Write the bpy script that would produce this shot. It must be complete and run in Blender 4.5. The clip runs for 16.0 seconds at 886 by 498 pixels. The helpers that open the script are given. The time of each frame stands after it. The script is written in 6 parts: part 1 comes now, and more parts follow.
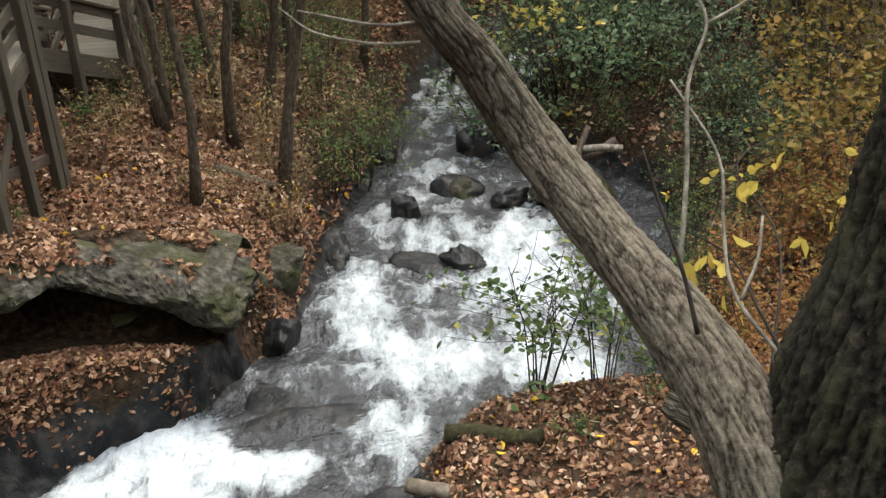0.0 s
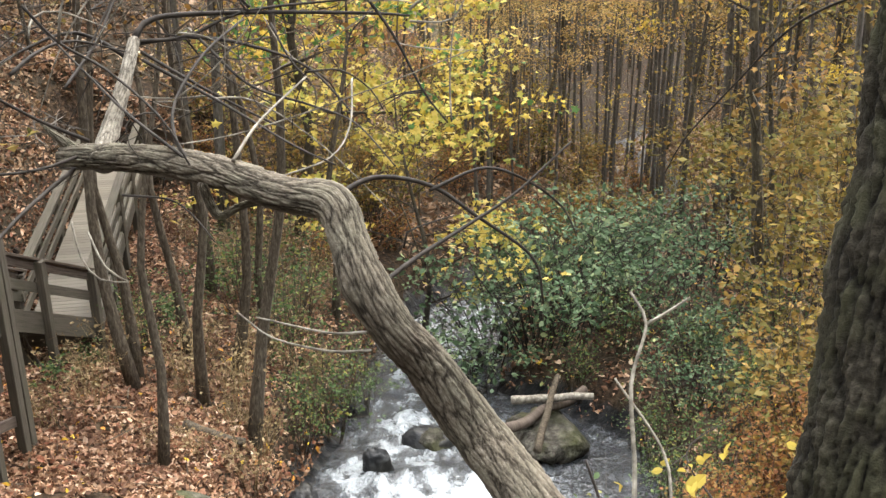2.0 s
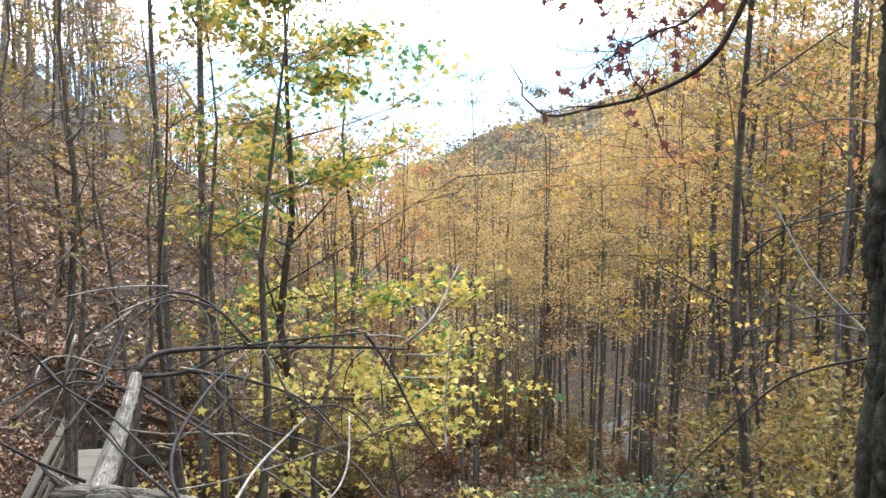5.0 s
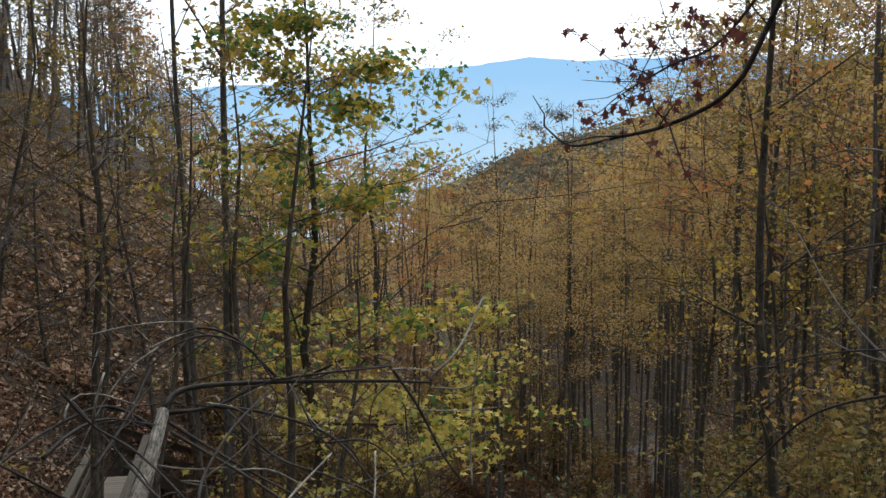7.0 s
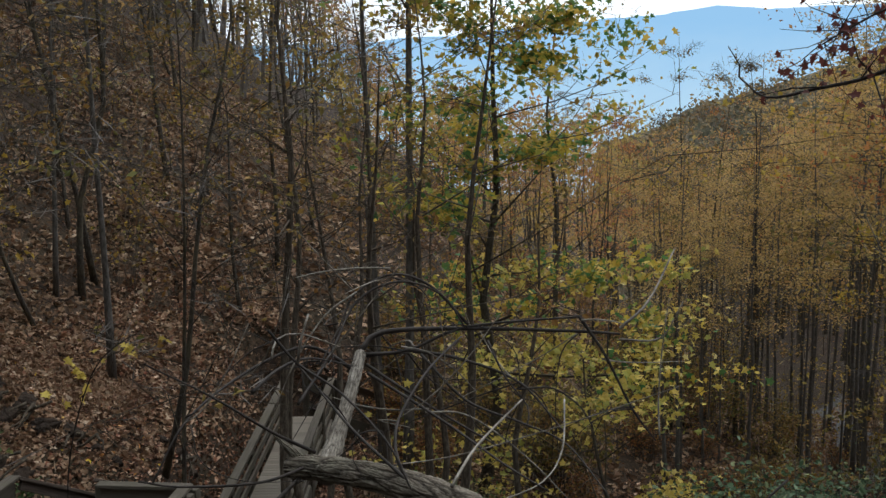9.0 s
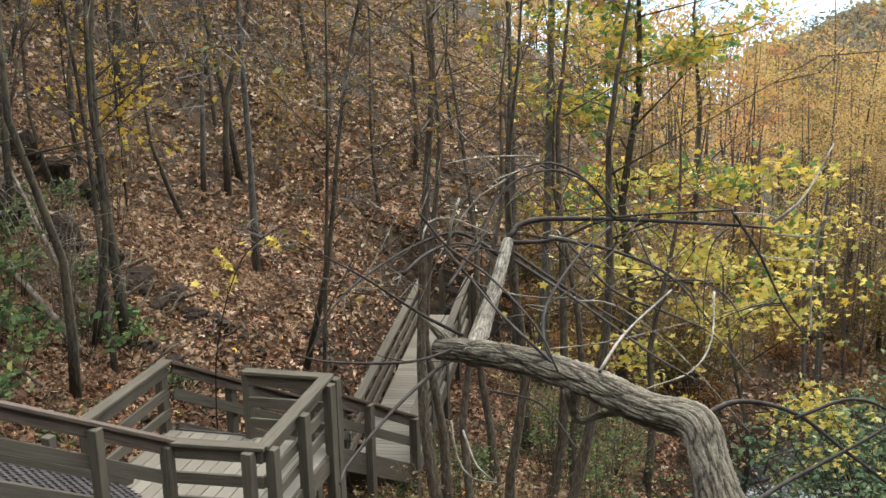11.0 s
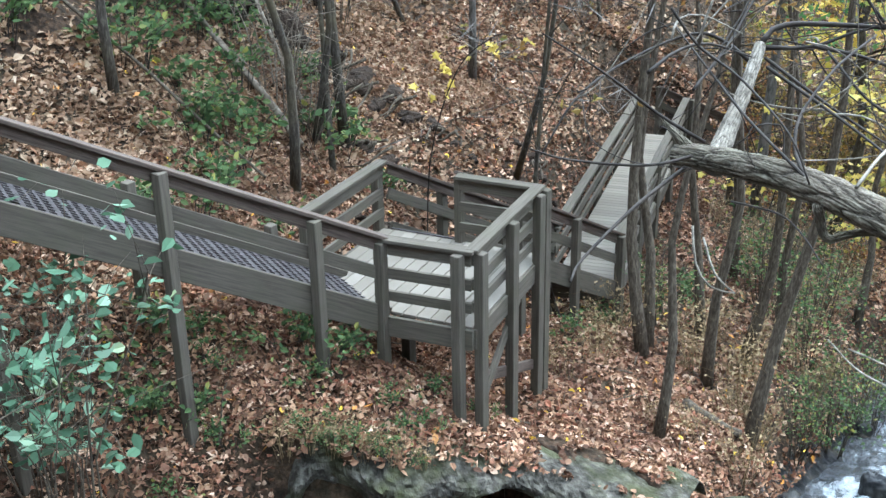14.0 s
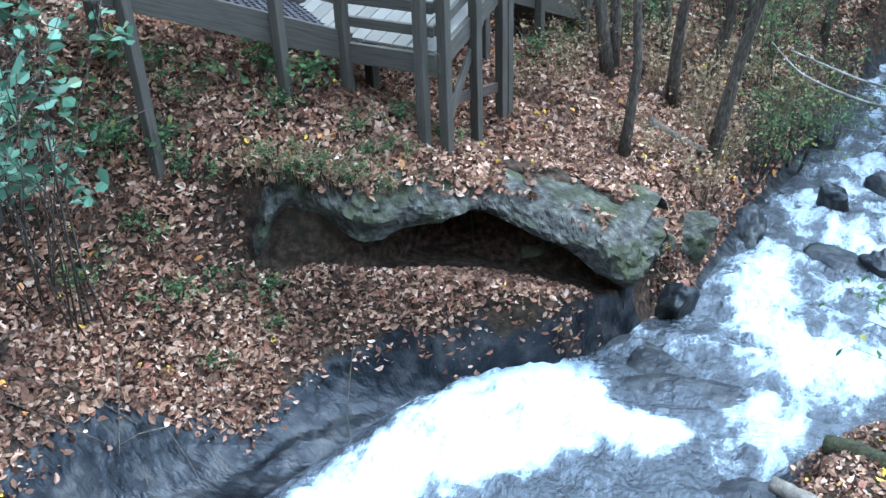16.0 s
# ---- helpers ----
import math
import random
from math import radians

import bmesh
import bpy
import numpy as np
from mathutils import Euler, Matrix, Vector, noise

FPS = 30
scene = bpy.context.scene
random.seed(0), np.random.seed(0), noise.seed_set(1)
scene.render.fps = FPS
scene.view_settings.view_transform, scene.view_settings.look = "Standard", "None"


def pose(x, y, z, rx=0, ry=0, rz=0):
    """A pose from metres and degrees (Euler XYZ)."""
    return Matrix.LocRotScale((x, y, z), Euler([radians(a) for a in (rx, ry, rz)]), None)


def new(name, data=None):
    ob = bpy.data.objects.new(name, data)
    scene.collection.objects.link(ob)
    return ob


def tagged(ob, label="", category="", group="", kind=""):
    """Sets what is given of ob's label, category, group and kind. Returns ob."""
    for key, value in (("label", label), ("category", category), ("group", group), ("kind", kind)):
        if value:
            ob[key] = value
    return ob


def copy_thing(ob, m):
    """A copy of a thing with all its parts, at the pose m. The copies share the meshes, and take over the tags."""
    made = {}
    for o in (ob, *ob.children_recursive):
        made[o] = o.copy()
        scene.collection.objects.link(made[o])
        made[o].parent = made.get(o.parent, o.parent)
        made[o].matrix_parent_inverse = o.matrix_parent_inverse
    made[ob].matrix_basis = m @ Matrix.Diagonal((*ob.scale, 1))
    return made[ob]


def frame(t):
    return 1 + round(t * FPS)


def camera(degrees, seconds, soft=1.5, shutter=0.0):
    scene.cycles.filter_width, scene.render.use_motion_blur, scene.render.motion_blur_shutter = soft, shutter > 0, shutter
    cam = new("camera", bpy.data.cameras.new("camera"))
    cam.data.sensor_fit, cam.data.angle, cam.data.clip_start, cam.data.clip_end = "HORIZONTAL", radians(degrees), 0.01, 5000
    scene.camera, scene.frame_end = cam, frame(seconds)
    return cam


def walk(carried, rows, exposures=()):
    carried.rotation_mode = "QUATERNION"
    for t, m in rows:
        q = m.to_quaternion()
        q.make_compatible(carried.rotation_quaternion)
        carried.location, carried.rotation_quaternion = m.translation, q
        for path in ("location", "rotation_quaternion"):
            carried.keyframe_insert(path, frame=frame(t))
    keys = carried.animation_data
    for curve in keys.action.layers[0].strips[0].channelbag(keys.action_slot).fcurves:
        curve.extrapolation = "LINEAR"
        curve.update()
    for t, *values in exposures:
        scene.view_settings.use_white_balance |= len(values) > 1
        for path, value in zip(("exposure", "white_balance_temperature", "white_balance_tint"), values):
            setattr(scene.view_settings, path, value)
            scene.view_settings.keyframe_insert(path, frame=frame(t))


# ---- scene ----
# ---- camera ----
cam = camera(42.07, 16.0, soft=1.45)


def aim(x, y, z, yaw, pitch, roll):
    return pose(x, y, z, 0, 0, yaw) @ pose(0, 0, 0, 90 + pitch, 0, 0) @ pose(0, 0, 0, 0, 0, roll)


EXPO = [(0.0, 0.73, 6850, 7), (1.0, 1.04, 6950, 7), (1.5, 1.25, 6850, 8), (2.5, 1.85, 6450, 8), (5.2, 1.5, 5800, 9), (7.3, -0.22, 6150, 8), (9.2, -0.25, 6150, 7), (11.3, 1.42, 6450, 5), (13.5, 1.69, 6450, 5), (14.0, 1.83, 5230, 1), (15.0, 1.87, 4650, 0), (16.0, 1.63, 4530, 0)]
walk(cam, [
    (0.0, aim(0.000, 0.000, -0.000, -0.00, -34.74, -0.40)),
    (0.5, aim(0.001, -0.003, 0.012, 0.38, -31.98, -0.53)),
    (1.0, aim(-0.003, 0.003, 0.026, -0.23, -29.44, 0.15)),
    (1.5, aim(0.037, 0.034, 0.077, -2.02, -27.42, -0.06)),
    (2.0, aim(0.055, -0.012, 0.171, -1.59, -22.72, -0.70)),
    (2.5, aim(0.048, -0.034, 0.229, -2.90, -18.52, 0.37)),
    (3.0, aim(0.046, -0.045, 0.257, -2.78, -16.74, 0.17)),
    (3.5, aim(0.042, -0.045, 0.286, -2.66, -17.07, -0.27)),
    (4.0, aim(0.038, -0.042, 0.327, -2.79, -13.46, -0.24)),
    (4.5, aim(0.026, -0.020, 0.347, -2.44, -11.31, -0.29)),
    (5.0, aim(0.022, -0.011, 0.361, -2.45, -8.95, -0.07)),
    (5.2, aim(0.022, -0.015, 0.367, -2.47, -8.11, 0.11)),
    (7.3, aim(0.014, -0.022, 0.402, -0.67, -7.78, -1.23)),
    (7.5, aim(0.010, -0.031, 0.405, 0.49, -8.14, -1.38)),
    (8.0, aim(-0.007, -0.080, 0.406, 3.09, -8.87, -1.33)),
    (8.5, aim(-0.013, -0.054, 0.403, 5.83, -9.71, -1.23)),
    (9.0, aim(-0.024, -0.070, 0.400, 7.68, -10.02, -1.12)),
    (9.2, aim(-0.035, -0.100, 0.395, 8.47, -10.36, -1.02)),
    (11.3, aim(-0.075, -0.083, 0.348, 16.08, -15.50, -1.40)),
    (11.5, aim(-0.085, -0.045, 0.356, 17.20, -16.00, -1.38)),
    (12.0, aim(-0.113, -0.029, 0.339, 20.61, -16.36, -1.30)),
    (12.5, aim(-0.133, -0.018, 0.324, 23.25, -16.72, -1.27)),
    (13.0, aim(-0.152, -0.025, 0.312, 25.38, -17.67, -0.87)),
    (13.5, aim(-0.160, -0.037, 0.295, 25.90, -20.46, -1.18)),
    (14.0, aim(-0.167, -0.050, 0.271, 25.71, -23.58, -1.16)),
    (14.5, aim(-0.176, -0.064, 0.249, 25.49, -27.09, -1.26)),
    (15.0, aim(-0.179, -0.069, 0.222, 25.21, -29.89, -1.53)),
    (15.5, aim(-0.134, -0.046, 0.220, 24.93, -33.23, -1.66)),
    (16.0, aim(-0.099, -0.031, 0.232, 24.49, -37.06, -2.32)),
], EXPO)

# ---- sky and light ----
world = bpy.data.worlds.new("sky")
scene.world = world
world.use_nodes = True
wn, wl = world.node_tree.nodes, world.node_tree.links
wn.clear()
w_out = wn.new("ShaderNodeOutputWorld")
w_bg = wn.new("ShaderNodeBackground")
w_sky = wn.new("ShaderNodeTexSky")
w_sky.sky_type, w_sky.sun_disc = "NISHITA", False
w_sky.sun_elevation, w_sky.sun_rotation = radians(56), radians(25)
w_sky.air_density, w_sky.dust_density = 1.0, 4.0
w_mix = wn.new("ShaderNodeMixRGB")
w_mix.inputs[0].default_value = 0.75
w_mix.inputs[2].default_value = (11.0, 11.6, 12.4, 1)
w_bg.inputs[1].default_value = 0.12
wl.new(w_sky.outputs[0], w_mix.inputs[1])
# an overcast sky is brighter overhead than at the horizon
w_tc, w_sep, w_map, w_mul = wn.new("ShaderNodeTexCoord"), wn.new("ShaderNodeSeparateXYZ"), wn.new("ShaderNodeMapRange"), wn.new("ShaderNodeMixRGB")
w_map.inputs[1].default_value, w_map.inputs[2].default_value, w_map.inputs[3].default_value, w_map.inputs[4].default_value = 0.0, 1.0, 1.3, 1.95
w_mul.blend_type, w_mul.inputs[0].default_value = "MULTIPLY", 1.0
wl.new(w_tc.outputs["Generated"], w_sep.inputs[0])
wl.new(w_sep.outputs[2], w_map.inputs[0])
wl.new(w_mix.outputs[0], w_mul.inputs[1])
wl.new(w_map.outputs[0], w_mul.inputs[2])
wl.new(w_mul.outputs[0], w_bg.inputs[0])
wl.new(w_bg.outputs[0], w_out.inputs[0])

sun = new("sun", bpy.data.lights.new("sun", "SUN"))
sun.data.energy, sun.data.angle, sun.data.color = 1.5, radians(14), (1.0, 0.96, 0.9)
sun.matrix_world = pose(0, 0, 30, 0, 0, -25) @ pose(0, 0, 0, -34, 0, 0)

# ---- materials ----
def ramp_fill(node, stops):
    el = node.color_ramp.elements
    while len(el) < len(stops):
        el.new(0.5)
    for e, (p, c) in zip(el, stops):
        e.position, e.color = p, (*c, 1)


def material(name, stops, scale=6.0, detail=6.0, rough=0.8, bump=0.3, bump_scale=30.0, stretch=(1, 1, 1), coords="Object",
             spread="noise", distance=0.02, blotch=0.0, blotch_scale=1.2, blotch_colour=(0.1, 0.1, 0.08), see_through=0.0, metal=0.0, spec=0.12, cracks=0.0, crack_scale=40.0):
    """Colour from a noise, or from each island's or object's own chance, with a second larger blotch and a fine bump."""
    m = bpy.data.materials.new(name)
    m.use_nodes = True
    n, l = m.node_tree.nodes, m.node_tree.links
    n.clear()
    out, bsdf = n.new("ShaderNodeOutputMaterial"), n.new("ShaderNodeBsdfPrincipled")
    bsdf.inputs["Roughness"].default_value, bsdf.inputs["Metallic"].default_value = rough, metal
    bsdf.inputs["Specular IOR Level"].default_value = spec
    tc, mp = n.new("ShaderNodeTexCoord"), n.new("ShaderNodeMapping")
    mp.inputs["Scale"].default_value = stretch
    l.new(tc.outputs[coords], mp.inputs[0])
    tex = n.new("ShaderNodeTexNoise")
    tex.inputs["Scale"].default_value, tex.inputs["Detail"].default_value = scale, detail
    tex.inputs["Roughness"].default_value = 0.65
    l.new(mp.outputs[0], tex.inputs["Vector"])
    ramp = n.new("ShaderNodeValToRGB")
    ramp_fill(ramp, stops)
    if spread == "noise":
        l.new(tex.outputs["Fac"], ramp.inputs[0])
    else:
        if spread == "island":
            src = n.new("ShaderNodeNewGeometry").outputs["Random Per Island"]
        else:
            src = n.new("ShaderNodeObjectInfo").outputs["Random"]
        mix = n.new("ShaderNodeMath")
        mix.operation = "MULTIPLY_ADD"
        mix.inputs[1].default_value = 0.8
        sub = n.new("ShaderNodeMath")
        sub.operation = "MULTIPLY"
        sub.inputs[1].default_value = 0.2
        l.new(tex.outputs["Fac"], sub.inputs[0])
        l.new(src, mix.inputs[0])
        l.new(sub.outputs[0], mix.inputs[2])
        l.new(mix.outputs[0], ramp.inputs[0])
    colour = ramp.outputs[0]
    if blotch:
        t2, r2, mx = n.new("ShaderNodeTexNoise"), n.new("ShaderNodeValToRGB"), n.new("ShaderNodeMixRGB")
        t2.inputs["Scale"].default_value, t2.inputs["Detail"].default_value = blotch_scale, 5
        l.new(tc.outputs["Object"], t2.inputs["Vector"])
        ramp_fill(r2, [(0.45, (0, 0, 0)), (0.62, (blotch,) * 3)])
        l.new(t2.outputs["Fac"], r2.inputs[0])
        l.new(r2.outputs[0], mx.inputs[0])
        l.new(colour, mx.inputs[1])
        mx.inputs[2].default_value = (*blotch_colour, 1)
        colour = mx.outputs[0]
    vor = None
    if cracks:
        vor, vr, vm = n.new("ShaderNodeTexVoronoi"), n.new("ShaderNodeValToRGB"), n.new("ShaderNodeMixRGB")
        vor.feature = "DISTANCE_TO_EDGE"
        vor.inputs["Scale"].default_value = crack_scale
        wob, wad = n.new("ShaderNodeTexNoise"), n.new("ShaderNodeMixRGB")
        wob.inputs["Scale"].default_value = crack_scale * 0.6
        wad.blend_type, wad.inputs[0].default_value = "ADD", 2.6 / crack_scale
        l.new(mp.outputs[0], wob.inputs["Vector"])
        l.new(mp.outputs[0], wad.inputs[1])
        l.new(wob.outputs["Color"], wad.inputs[2])
        l.new(wad.outputs[0], vor.inputs["Vector"])
        ramp_fill(vr, [(0.0, (1 - cracks,) * 3), (0.22, (1, 1, 1))])
        l.new(vor.outputs["Distance"], vr.inputs[0])
        vm.blend_type, vm.inputs[0].default_value = "MULTIPLY", 1.0
        l.new(colour, vm.inputs[1])
        l.new(vr.outputs[0], vm.inputs[2])
        colour = vm.outputs[0]
    l.new(colour, bsdf.inputs["Base Color"])
    if bump:
        tb, bp = n.new("ShaderNodeTexNoise"), n.new("ShaderNodeBump")
        tb.inputs["Scale"].default_value, tb.inputs["Detail"].default_value = bump_scale, 6
        l.new(mp.outputs[0], tb.inputs["Vector"])
        if vor:
            hm = n.new("ShaderNodeMath")
            hm.operation = "MULTIPLY_ADD"
            l.new(vr.outputs[0], hm.inputs[0])
            hm.inputs[1].default_value = 1.2
            l.new(tb.outputs["Fac"], hm.inputs[2])
            l.new(hm.outputs[0], bp.inputs["Height"])
        else:
            l.new(tb.outputs["Fac"], bp.inputs["Height"])
        bp.inputs["Strength"].default_value, bp.inputs["Distance"].default_value = bump, distance
        l.new(bp.outputs[0], bsdf.inputs["Normal"])
    if see_through:
        tr, ms = n.new("ShaderNodeBsdfTranslucent"), n.new("ShaderNodeMixShader")
        l.new(colour, tr.inputs[0])
        ms.inputs[0].default_value = see_through
        l.new(bsdf.outputs[0], ms.inputs[1])
        l.new(tr.outputs[0], ms.inputs[2])
        l.new(ms.outputs[0], out.inputs[0])
    else:
        l.new(bsdf.outputs[0], out.inputs[0])
    return m


M_SOIL = material("leaf_mould", [(0.32, (0.008, 0.006, 0.004)), (0.45, (0.022, 0.014, 0.009)), (0.55, (0.045, 0.028, 0.017)), (0.68, (0.09, 0.058, 0.036)), (0.8, (0.045, 0.03, 0.017))],
                  scale=9, detail=9, bump=0.8, bump_scale=14, distance=0.05, blotch=0.3, blotch_scale=0.5, blotch_colour=(0.045, 0.038, 0.02), rough=0.9)
M_LITTER = material("fallen_leaves", [(0.0, (0.042, 0.021, 0.014)), (0.26, (0.098, 0.05, 0.029)), (0.48, (0.238, 0.132, 0.076)), (0.62, (0.42, 0.259, 0.154)), (0.72, (0.224, 0.081, 0.046)), (0.85, (0.56, 0.378, 0.252)), (0.95, (0.728, 0.56, 0.42)), (1.0, (0.588, 0.238, 0.07))],
                    spread="island", scale=20, bump=0, rough=0.65, see_through=0.15, blotch=0.7, blotch_scale=1.3, blotch_colour=(0.075, 0.036, 0.022))
M_TAN_LITTER = material("dry_fallen_leaves", [(0.0, (0.061, 0.031, 0.019)), (0.2, (0.133, 0.08, 0.046)), (0.4, (0.277, 0.18, 0.113)), (0.6, (0.39, 0.268, 0.169)), (0.72, (0.195, 0.093, 0.046)), (0.85, (0.462, 0.344, 0.231)), (1.0, (0.616, 0.503, 0.369))],
                        spread="island", scale=20, bump=0, rough=0.65, see_through=0.15, blotch=0.65, blotch_scale=0.7, blotch_colour=(0.1, 0.055, 0.03))
M_BRUSH = material("pale_brushwood", [(0.3, (0.06, 0.047, 0.034)), (0.5, (0.15, 0.122, 0.092)), (0.75, (0.3, 0.26, 0.21))], scale=8, detail=6, bump=0, rough=0.9)
M_ROCK = material("mossy_rock", [(0.3, (0.018, 0.016, 0.013)), (0.48, (0.06, 0.053, 0.042)), (0.64, (0.13, 0.118, 0.095)), (0.76, (0.2, 0.187, 0.158))], scale=9, detail=10, bump=1.0, bump_scale=11, distance=0.06,
                  blotch=0.65, blotch_scale=1.9, blotch_colour=(0.055, 0.058, 0.02), rough=0.85, cracks=0.35, crack_scale=1.7)
M_WET = material("wet_rock", [(0.3, (0.005, 0.005, 0.006)), (0.5, (0.017, 0.017, 0.018)), (0.75, (0.05, 0.047, 0.044))], scale=4, detail=9, bump=0.9, bump_scale=7, distance=0.05, rough=0.42, spec=0.22,
                 blotch=0.4, blotch_scale=1.0, blotch_colour=(0.03, 0.028, 0.018))
M_WOOD = material("weathered_timber", [(0.25, (0.044, 0.036, 0.027)), (0.5, (0.082, 0.069, 0.053)), (0.8, (0.123, 0.106, 0.083))], scale=5, detail=8, coords="UV", stretch=(0.35, 7, 1), bump=0.35, bump_scale=14, distance=0.006,
                  blotch=0.35, blotch_scale=3.5, blotch_colour=(0.075, 0.07, 0.045), rough=0.85)
M_WOOD_DARK = material("damp_timber", [(0.3, (0.035, 0.025, 0.019)), (0.5, (0.08, 0.06, 0.047)), (0.75, (0.13, 0.105, 0.083))], scale=5, detail=9, coords="UV", stretch=(0.35, 9, 1), bump=0.5, bump_scale=14, distance=0.006, rough=0.7)
M_DECK = material("deck_board", [(0.2, (0.14, 0.12, 0.095)), (0.5, (0.157, 0.135, 0.107)), (0.8, (0.178, 0.155, 0.125))], spread="object", scale=6, bump=0.4, bump_scale=40, distance=0.006, rough=0.85)
M_STEEL = material("tread_grating", [(0.3, (0.035, 0.03, 0.03)), (0.7, (0.08, 0.07, 0.068))], scale=10, bump=0, rough=0.6, metal=0.3)
M_BARK = material("bark_grey", [(0.32, (0.022, 0.017, 0.012)), (0.45, (0.12, 0.098, 0.072)), (0.6, (0.225, 0.188, 0.143)), (0.75, (0.36, 0.315, 0.25))], scale=46, detail=12, coords="UV", stretch=(1.0, 0.3, 1), bump=1.0, bump_scale=90, distance=0.012, cracks=0.44, crack_scale=66,
                  blotch=0.35, blotch_scale=7, blotch_colour=(0.17, 0.165, 0.115), rough=0.9)
M_STEM = material("stem_bark", [(0.3, (0.016, 0.014, 0.011)), (0.5, (0.049, 0.041, 0.032)), (0.75, (0.128, 0.111, 0.089))], scale=8, detail=6, stretch=(4, 4, 1), bump=0.4, bump_scale=20, rough=0.9,
                  blotch=0.5, blotch_scale=1.5, blotch_colour=(0.12, 0.1, 0.06))
# stem bark paled for far trunks and fine twigs: haze put into the colour
M_HAZED_STEM = material("hazed_stem_bark", [(0.3, (0.06, 0.052, 0.046)), (0.5, (0.13, 0.115, 0.1)), (0.75, (0.22, 0.198, 0.176))], scale=3, bump=0, rough=0.9)
M_POLE = material("grey_pole_bark", [(0.3, (0.041, 0.035, 0.03)), (0.5, (0.093, 0.083, 0.071)), (0.75, (0.174, 0.157, 0.136))], scale=5, stretch=(4, 4, 1), bump=0, rough=0.9)
M_STEM_TAN = material("stem_bark_tan", [(0.3, (0.024, 0.018, 0.012)), (0.5, (0.07, 0.055, 0.039)), (0.75, (0.155, 0.128, 0.095))], scale=8, detail=6, stretch=(4, 4, 1), bump=0.4, bump_scale=20, rough=0.9)
M_TWIG = material("dark_twig", [(0.3, (0.014, 0.011, 0.009)), (0.7, (0.05, 0.041, 0.034))], scale=20, bump=0.2, rough=0.7)
M_BARE = material("peeled_wood", [(0.35, (0.1, 0.087, 0.068)), (0.55, (0.23, 0.203, 0.163)), (0.75, (0.4, 0.365, 0.305))], scale=9, stretch=(2, 2, 2), bump=0.4, rough=0.6, blotch=0.6, blotch_scale=14, blotch_colour=(0.07, 0.058, 0.045))


def leaf_material(name, stops, thin=0.45, patch=None, patch_scale=0.16):
    """Leaves that differ one by one; patch: a second colour that takes over in whole stretches of the wood."""
    return material(name, stops, spread="island", scale=2, bump=0, rough=0.55, see_through=thin, blotch=0.75 if patch else 0.0, blotch_scale=patch_scale, blotch_colour=patch or (0, 0, 0))


M_YELLOW = leaf_material("yellow_leaf", [(0.0, (0.12, 0.11, 0.03)), (0.3, (0.34, 0.24, 0.04)), (0.55, (0.5, 0.34, 0.06)), (0.75, (0.24, 0.2, 0.05)), (0.9, (0.42, 0.2, 0.04)), (1.0, (0.56, 0.44, 0.18))])
M_MAPLE = leaf_material("green_gold_leaf", [(0.0, (0.05, 0.13, 0.05)), (0.3, (0.11, 0.2, 0.06)), (0.45, (0.3, 0.3, 0.05)), (0.7, (0.56, 0.39, 0.06)), (1.0, (0.62, 0.44, 0.13))])
M_ORANGE = leaf_material("orange_leaf", [(0.0, (0.2, 0.07, 0.03)), (0.35, (0.42, 0.15, 0.06)), (0.6, (0.5, 0.22, 0.07)), (0.85, (0.45, 0.28, 0.08)), (1.0, (0.34, 0.12, 0.07))])
M_OCHRE = leaf_material("ochre_leaf", [(0.0, (0.05, 0.055, 0.02)), (0.3, (0.15, 0.12, 0.035)), (0.55, (0.29, 0.175, 0.045)), (0.72, (0.13, 0.145, 0.045)), (0.88, (0.29, 0.21, 0.06)), (1.0, (0.3, 0.13, 0.04))], 0.4, (0.2, 0.095, 0.03), 0.5)
M_GREEN = leaf_material("green_leaf", [(0.0, (0.035, 0.06, 0.025)), (0.45, (0.08, 0.125, 0.045)), (0.75, (0.15, 0.19, 0.075)), (1.0, (0.34, 0.29, 0.06))])
M_TEAL = leaf_material("bluish_green_leaf", [(0.0, (0.03, 0.06, 0.032)), (0.5, (0.1, 0.17, 0.1)), (0.85, (0.2, 0.28, 0.19)), (1.0, (0.36, 0.34, 0.1))], 0.3)
M_THICKET = leaf_material("thicket_leaf", [(0.0, (0.04, 0.07, 0.035)), (0.5, (0.095, 0.145, 0.075)), (0.8, (0.17, 0.225, 0.13)), (0.93, (0.3, 0.3, 0.12)), (1.0, (0.42, 0.36, 0.1))], 0.3)
M_RUSSET = leaf_material("russet_leaf", [(0.0, (0.04, 0.018, 0.016)), (0.5, (0.09, 0.03, 0.025)), (0.85, (0.16, 0.055, 0.035)), (1.0, (0.45, 0.16, 0.04))])
M_RUSTY = leaf_material("rusty_brown_leaf", [(0.0, (0.09, 0.04, 0.022)), (0.3, (0.23, 0.1, 0.045)), (0.55, (0.36, 0.175, 0.06)), (0.75, (0.13, 0.1, 0.035)), (0.9, (0.33, 0.2, 0.05)), (1.0, (0.22, 0.06, 0.035))])
M_DRY = leaf_material("dry_grass", [(0.0, (0.09, 0.06, 0.03)), (0.5, (0.2, 0.14, 0.07)), (1.0, (0.34, 0.26, 0.14))], 0.2)
M_BRIGHT = leaf_material("lemon_leaf", [(0.0, (0.2, 0.25, 0.09)), (0.25, (0.36, 0.34, 0.08)), (0.5, (0.52, 0.4, 0.08)), (0.8, (0.6, 0.46, 0.13)), (1.0, (0.64, 0.56, 0.3))])
M_MOSS = material("moss", [(0.3, (0.018, 0.017, 0.01)), (0.52, (0.04, 0.036, 0.02)), (0.7, (0.075, 0.08, 0.025))], scale=20, bump=0.8, bump_scale=60, rough=1.0)

